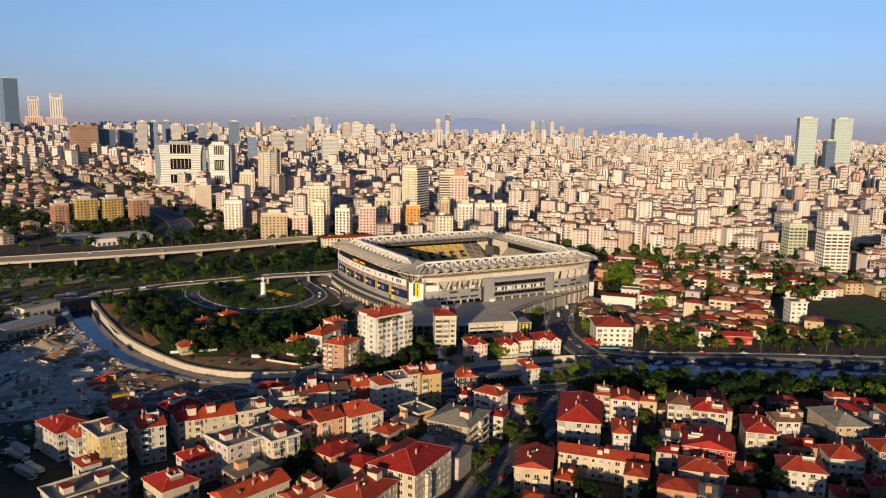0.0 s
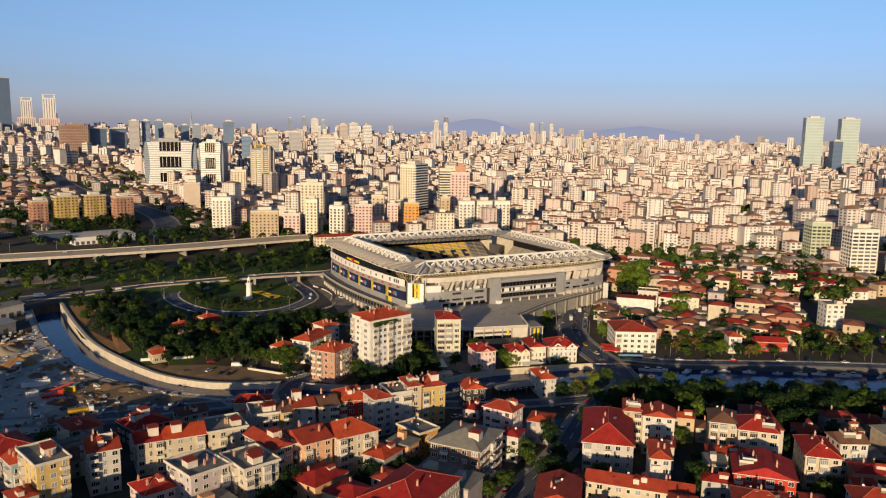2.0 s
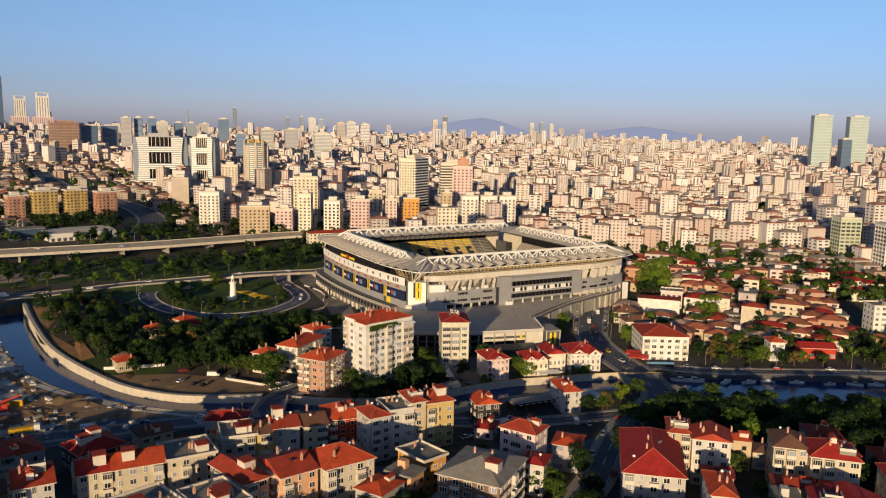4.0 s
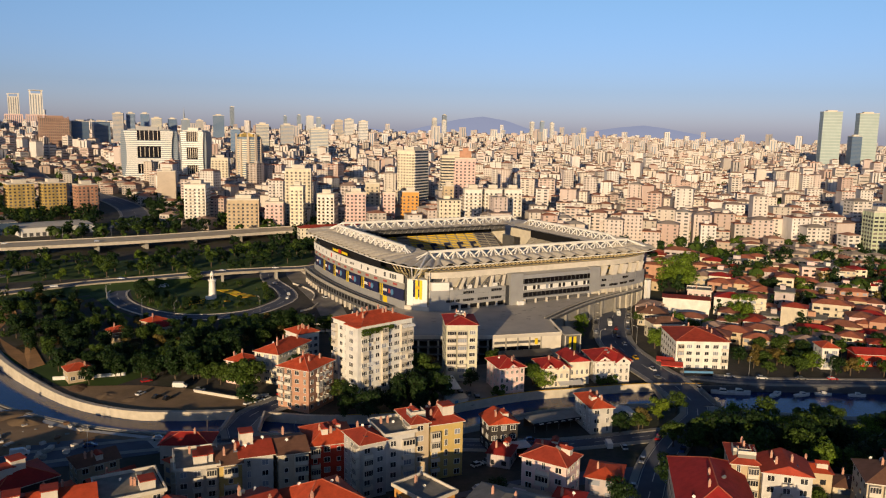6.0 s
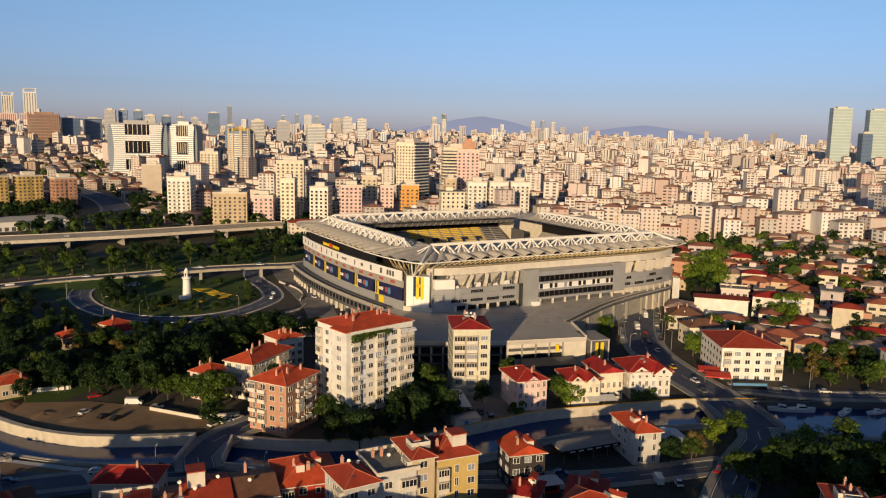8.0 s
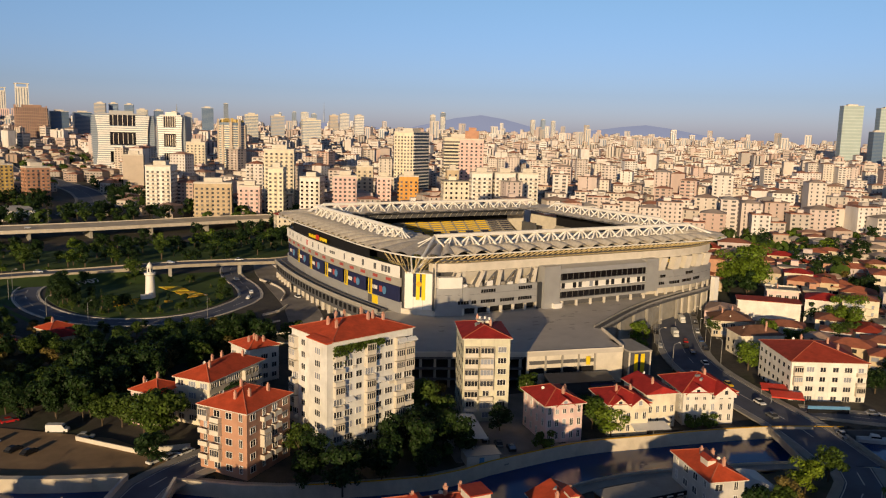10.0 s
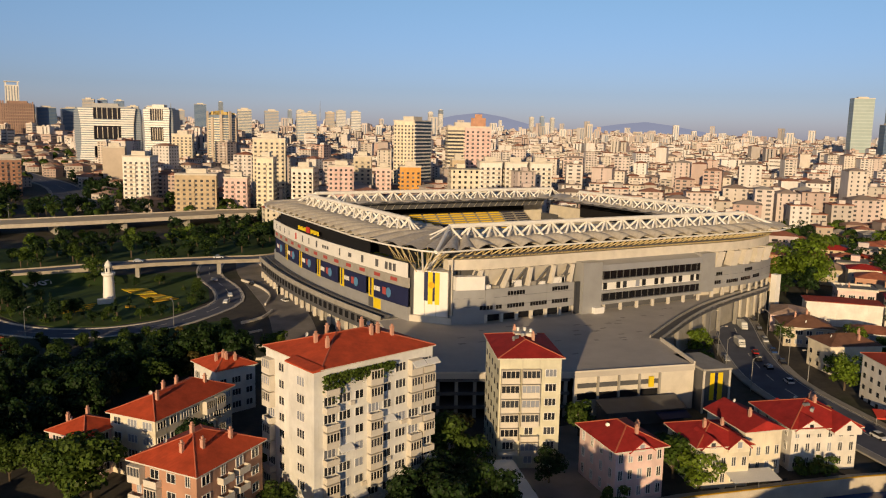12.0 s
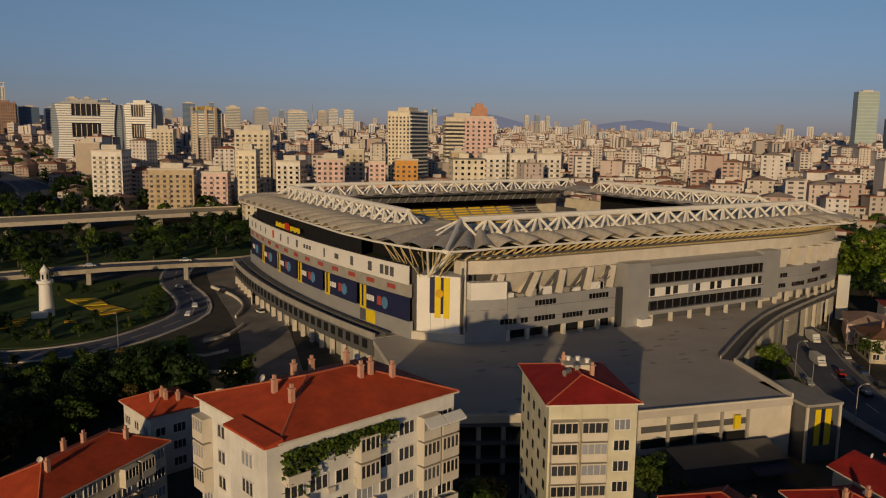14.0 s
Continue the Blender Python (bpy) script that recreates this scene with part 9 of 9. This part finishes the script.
part("roof_slab", MB().box(-10, -3.6, 3.1, 10, 3.4, 3.45), M_CONCRETE, cf), part("sign_board", MB().box(-10, -3.9, 2.6, 10, -3.65, 3.5), M_BLACK, cf)
for k in range(6):
    part("sign_bar", MB().box(-8 + k * 2.8, -3.98, 2.9, -6.4 + k * 2.8, -3.9, 3.2), M_WHITE, cf)
for k in range(5):
    part("post", MB().tube((-9.5 + k * 4.7, -3.4, 0), (-9.5 + k * 4.7, -3.4, 3.1), 0.1, 6), M_LAMP, cf)
part("rear_wall", MB().box(-10, 3.0, 0, 10, 3.3, 3.1), M_TIMBER, cf)
tn = thing("tent_roof", "white peaked tent roof beside the riverside house", "tent", pose(15, -142, gz(0, -142), 0, 0, -20))
part("cloth", MB().add([(-5, -5, 3), (5, -5, 3), (5, 5, 3), (-5, 5, 3), (0, -2.5, 4.8), (0, 2.5, 4.8)], [(0, 1, 4), (1, 2, 5, 4), (2, 3, 5), (3, 0, 4, 5)]), M_CANVAS, tn)
for x in (-4.8, 4.8):
    for y in (-4.8, 4.8):
        part("post", MB().tube((x, y, 0), (x, y, 3), 0.08, 5), M_LAMP, tn)
an = thing("restaurant_annex", "low restaurant annex with a red glazed front", "annex", pose(-36, -149.5, gz(0, -149), 0, 0, -12))
part("front", MB().box(-5.5, -2, 0, 5.5, 2, 2.8), M_RED, an), part("glazing", MB().box(-4.8, -2.06, 0.8, 4.8, -2.0, 2.2), M_GLASS, an), part("awning", MB().box(-6, -3.4, 2.8, 6, 2.2, 3.0), M_CANVAS, an)
# terrace canopy of the yellow villa
vt = thing("terrace_canopy", "white folding terrace canopy beside the villa", "canopy", pose(20, -107.2, gz(0, -107), 0, 0, -18))
part("cloth", MB().add([(-5, 2, 3.2), (5, 2, 3.2), (5, -2.4, 2.5), (-5, -2.4, 2.5)], [(0, 3, 2, 1)]), M_CANVAS, vt)
for sx in (-4.8, 0, 4.8):
    part("post", MB().tube((sx, -2.3, 0), (sx, -2.3, 2.5), 0.06, 5), M_LAMP, vt)
# hut and wall beside the lot
ht = thing("park_hut", "small cream hut with a dark hipped roof", "hut", pose(-148.5, -9.5, gz(0, -9), 0, 0, 12))
part("wall", MB().box(-3, -3, 0, 3, 3, 3.4), WALLS["cream"], ht), part("roof", roof_mesh(6, 6, "hip", 1.0, 0.6, M_TILE[3]), None, ht, m=pose(0, 0, 3.4))
part("window", WIN["m"], None, ht, m=pose(0, -3, 1.2))
lw = MB()
ribbon(lw, [(-158, -15), (-146, -18), (-132.5, -20)], 0, 0.4, lambda x, y: gz(x, y) + 1.4, 0, 1.8)
tagged(part("lot_wall", lw, M_WHITE), "low white wall beside the earth lot", "wall")
lw = MB()
ribbon(lw, [(-112, -50), (-100, -64), (-88, -66)], 0, 0.3, lambda x, y: gz(x, y) + 1.3, 0, 1.6)
tagged(part("lot_wall", lw, M_PALE), "low pale wall beside the street", "wall")
for x, y, lab in ((-111, 36, "park pavilion with a bright red roof"), (-127, 32, "park pavilion with a brown roof")):
    pv = thing("park_pavilion", lab, "pavilion", pose(x, y, gz(x, y), 0, 0, 20), "park pavilions")
    part("wall", MB().box(-5, -4, 0, 5, 4, 3.4), WALLS["cream"], pv), part("roof", roof_mesh(10, 8, "hip", 1.0, 0.45, M_TILE[2 if y > 34 else 3]), None, pv, m=pose(0, 0, 3.4))
# small bridge parapets
for pts in (((-104, -78), (-112, -93)), ((-95, -84), (-101, -98))):
    mb = MB()
    ribbon(mb, [pts[0], pts[1]], 0, 0.6, lambda x, y: -9.4, 0, 2.6)
    tagged(part("bridge_parapet", mb, M_PALE), "pale concrete parapet of the small bridge", "parapet", kind="structure")
for pts in (((51, -119), (37, -143)), ((67, -127), (56, -149))):
    mb = MB()
    ribbon(mb, [pts[0], pts[1]], 0, 0.5, lambda x, y: -9.5, 0, 2.0)
    tagged(part("bridge_parapet", mb, M_CONCRETE), "concrete parapet of the avenue bridge", "parapet", kind="structure")

# works yard
M_GREENBOX = plain("green_container_paint", (0.12, 0.36, 0.10), 0.5, 0.15, 0.5)
def shed_hall(label, x, y, rot, w, d, h, wall, roof, ridge=0.12):
    e = thing("works_hall", label, "hall", pose(x, y, gz(x, y), 0, 0, rot), "yard sheds")
    FOOT.append((x, y, max(w, d) / 2))
    part("wall", MB().box(-w / 2, -d / 2, -1, w / 2, d / 2, h), wall, e)
    part("roof", roof_mesh(w, d, "gable_x" if w > d else "gable_y", 0.5, ridge, roof), None, e, m=pose(0, 0, h))
    for k in range(int(w / 5)):
        part("door", MB().box(-w / 2 + 1 + k * 5, -d / 2 - 0.06, 0, -w / 2 + 4 + k * 5, -d / 2, 3), M_CLAD_D, e)


shed_hall("long grey works hall with a tin roof", -232, 62, 38, 34, 15, 6, M_CONCRETE, M_CLAD)
shed_hall("open-sided hall with a ribbed pale roof", -224, 106, 35, 26, 13, 7, M_PALE, M_FLAT)
shed_hall("low white shed with a blue-grey roof", -248, -24, 30, 22, 11, 4, M_WHITE, M_CLAD)
shed_hall("low cream shed with a felt roof", -231, -52, 25, 11, 8, 3.4, M_PALE, M_FLAT)
shed_hall("low white shed beside the yard road", -241, -66, 25, 12, 6, 3.2, M_WHITE, M_FLAT)
shed_hall("low white-roofed hall beyond the viaduct", -142, 410, 14, 58, 40, 7, M_WHITE, M_PALE, 0.05)
shed_hall("blue-glazed hall beyond the viaduct", -184, 412, 14, 28, 20, 10, M_BGLASS, M_FLAT, 0.05)
for k in range(8):
    x, y = -236 + 4.5 * (k % 4), -20 - 7 * (k // 4) - 5 * (k % 4)
    c = thing("site_cabin", "pale grey site cabin in a row", "cabin", pose(x, y, gz(x, y), 0, 0, 58), "site cabins")
    part("body", MB().box(-3, -1.3, 0.2, 3, 1.3, 2.8), M_PALE, c), part("roof", MB().box(-3.1, -1.4, 2.8, 3.1, 1.4, 2.95), M_CLAD, c), part("window", WIN["m"], None, c, m=pose(0.8, -1.3, 1.1))


def lorry(label, x, y, rot, body, bed):
    e = thing("lorry", label, "lorry", pose(x, y, gz(x, y) + 0.1, 0, 0, rot), "lorries")
    part("cab", MB().box(3.0, -1.2, 0.6, 5.0, 1.2, 3.0), body, e), part("windscreen", MB().box(5.0, -1.05, 1.7, 5.05, 1.05, 2.7), M_GLASS, e)
    part("load_bed", MB().box(-5.0, -1.25, 1.0, 2.8, 1.25, 2.4 if bed is not M_TYRE else 3.6), bed, e)
    for sx in (-4, -2.7, 3.8):
        for sy in (-1, 1):
            part("wheel", MB().tube((sx, sy * 0.9, 0.5), (sx, sy * 1.25, 0.5), 0.5, 10), M_TYRE, e)


lorry("white flatbed lorry in the works yard", -206, -31, 0, M_WHITE, M_PALE)
lorry("white lorry with a yellow load bed", -190, -79, 0, M_WHITE, M_FLOWER)
lorry("white box lorry beside the cabins", -224, -44, 60, M_WHITE, M_WHITE)
lorry("white box lorry on the yard road", -234, -75, 25, M_WHITE, M_WHITE)
lorry("white lorry with a grey box body beside the street", -236, -131, 118, M_WHITE, M_CLAD)
lorry("white box lorry beside the street", -229, -150, 118, M_WHITE, M_WHITE)
lorry("blue lorry parked in the yard", -214, -6, 70, M_BLUE, M_CONCRETE)
kr = thing("mobile_crane", "red mobile crane with a lowered boom", "crane", pose(-200, -52, gz(0, -52), 0, 0, 5))
part("chassis", MB().box(-4.5, -1.3, 0.6, 4.5, 1.3, 1.7), M_RED, kr), part("cab", MB().box(2.5, -1.2, 1.7, 4.5, 1.2, 3.2), M_RED, kr), part("boom", MB().tube((-3, 0, 2.6), (9, 0, 5.5), 0.4, 6), M_RED, kr)
for sx in (-3.5, -2, 2.2, 3.6):
    for sy in (-1, 1):
        part("wheel", MB().tube((sx, sy * 0.95, 0.55), (sx, sy * 1.3, 0.55), 0.55, 10), M_TYRE, kr)


def mound(label, x, y, r, h, mat, seed):
    """A heap of rubble or earth."""
    rr, mb, n = random.Random(seed), MB(), 18
    v = [(0, 0, h)]
    for k in range(1, 6):
        for i in range(n):
            a = 2 * math.pi * i / n
            w = r * k / 5 * (1 + 0.35 * noise.noise((math.cos(a) * 1.5, math.sin(a) * 1.5, seed + k * 0.2)))
            v.append((w * math.cos(a), w * math.sin(a) * 0.7, h * (1 - k / 5) ** 1.2 * (1 + 0.4 * rr.uniform(-1, 1)) - (0.3 if k == 5 else 0)))
    f = [(0, 1 + i, 1 + (i + 1) % n) for i in range(n)]
    for k in range(4):
        f += [(1 + k * n + i, 1 + (k + 1) * n + i, 1 + (k + 1) * n + (i + 1) % n, 1 + k * n + (i + 1) % n) for i in range(n)]
    ob = part("earth_mound", mb.add(v, f), mat, None, label, True, pose(x, y, gz(x, y), 0, 0, rr.uniform(0, 180)))
    tagged(ob, category="mound", group="mounds in the yard", kind="stuff")


for k, (x, y, r, h, mt) in enumerate(((-221, 27, 12, 3.4, M_SAND), (-216, 36, 9, 2.6, M_OCHRE), (-214, 4, 12, 3.4, M_OCHRE), (-206, 16, 9, 2.0, M_SAND), (-200, -8, 8, 1.6, M_EARTH), (-205, -18, 7, 1.5, M_EARTH), (-196, -62, 9, 1.8, M_TIMBER), (-188, -58, 8, 1.4, M_EARTH),
                                      (-176, -48, 9, 1.8, M_EARTH), (-168, -56, 8, 1.4, M_EARTH), (-222, 30, 8, 1.6, M_GRAVEL), (-212, 40, 9, 1.6, M_EARTH), (-200, -42, 7, 1.3, M_TIMBER), (-172, -78, 8, 1.0, M_EARTH),
                                      (-141, -40, 7, 0.8, M_EARTH), (-134, -48, 6, 0.6, M_EARTH), (-150, -27, 6, 0.9, M_TIMBER))):
    mound("brown mound of dug earth" if mt is not M_TIMBER else "mound of rusty scrap and earth", x, y, r, h, mt, k)
def container(label, x, y, rot, mat, l=6.0):
    e = thing("container", label, "container", pose(x, y, gz(x, y) + 0.1, 0, 0, rot), "containers in the yard")
    part("body", MB().box(-l / 2, -1.22, 0.1, l / 2, 1.22, 2.6), mat, e)
    rb_ = MB()
    for k in range(int(l / 0.6)):
        for sy in (-1, 1):
            rb_.box(-l / 2 + 0.2 + k * 0.6, sy * 1.25 - 0.03, 0.2, -l / 2 + 0.5 + k * 0.6, sy * 1.25 + 0.03, 2.5)
    tagged(part("side_ribs", rb_, mat, e), kind="stuff")
    part("roof", MB().box(-l / 2 - 0.05, -1.28, 2.6, l / 2 + 0.05, 1.28, 2.7), M_CLAD, e)


for x, y, r, mt, l, lab in ((-234, -22, 62, M_WHITE, 12, "long white container in the yard"), (-230.5, -27, 62, M_PALE, 12, "long grey-white container in the yard"), (-227, -31, 62, M_WHITE, 8, "white container in the yard"), (-241, -33, 60, M_BLUE, 10, "blue container in the yard"),
                            (-240, -42, 60, M_WHITE, 12, "long white container in the yard"), (-206, -33, 4, M_WHITE, 12, "long white container lying in the yard"), (-208, -47, 20, M_WHITE, 5, "short white container in the yard"),
                            (-193, -47, -12, M_FLOWER, 6, "ochre container in the yard"), (-234, -125, 118, M_WHITE, 11, "white trailer beside the street"), (-231, -106, 100, M_GREENBOX, 6, "green container beside the street"), (-232, -152, 118, M_CLAD, 12, "grey trailer beside the street")):
    container(lab, x, y, r, mt, l)
for x, y, r in ((-222, -7, 130), (-215, -11, 50), (-226, -2, 100)):
    e = thing("boat_hull", "pale boat hull laid up in the yard", "boat", pose(x, y, gz(x, y) + 0.3, 8, 0, r), "hulls laid up in the yard")
    hs = ((-4.5, 1.2, 1.6), (-1.5, 1.6, 1.7), (2.0, 1.4, 1.9), (4.6, 0.1, 2.3))
    vv_ = [p for x_, hw, z_ in hs for p in ((x_, -hw, z_), (x_, -hw * 0.3, 0), (x_, hw * 0.3, 0), (x_, hw, z_))]
    part("hull", MB().add(vv_, [(4 * k + m_, 4 * k + 4 + m_, 4 * k + 5 + m_, 4 * k + 1 + m_) for k in range(3) for m_ in range(3)] + [(0, 1, 2, 3), (15, 14, 13, 12)]), M_WHITE, e)
    part("deck", MB().add([vv_[0], vv_[3], vv_[7], vv_[11], vv_[15], vv_[12], vv_[8], vv_[4]], [tuple(range(8))]), M_TIMBER, e)
db, dr = MB(), random.Random(3)
for k in range(1100):
    x, y = dr.uniform(-250, -150), dr.uniform(-94, 70)
    if inside(x, y, RIVER) or x > -186 - (y + 20) * 0.2 and y > -60:
        continue
    s = dr.uniform(0.4, 1.6)
    db.cbox(x, y, gz(x, y), s * dr.uniform(0.5, 2.5), s, s * dr.uniform(0.3, 0.9), dr.uniform(0, 180), dr.randrange(4))
tagged(part("yard_debris", db, [M_GRAVEL, M_TIMBER, M_PALE, M_CONCRETE]), "scattered planks, crates and blocks in the yard", "debris", kind="stuff")
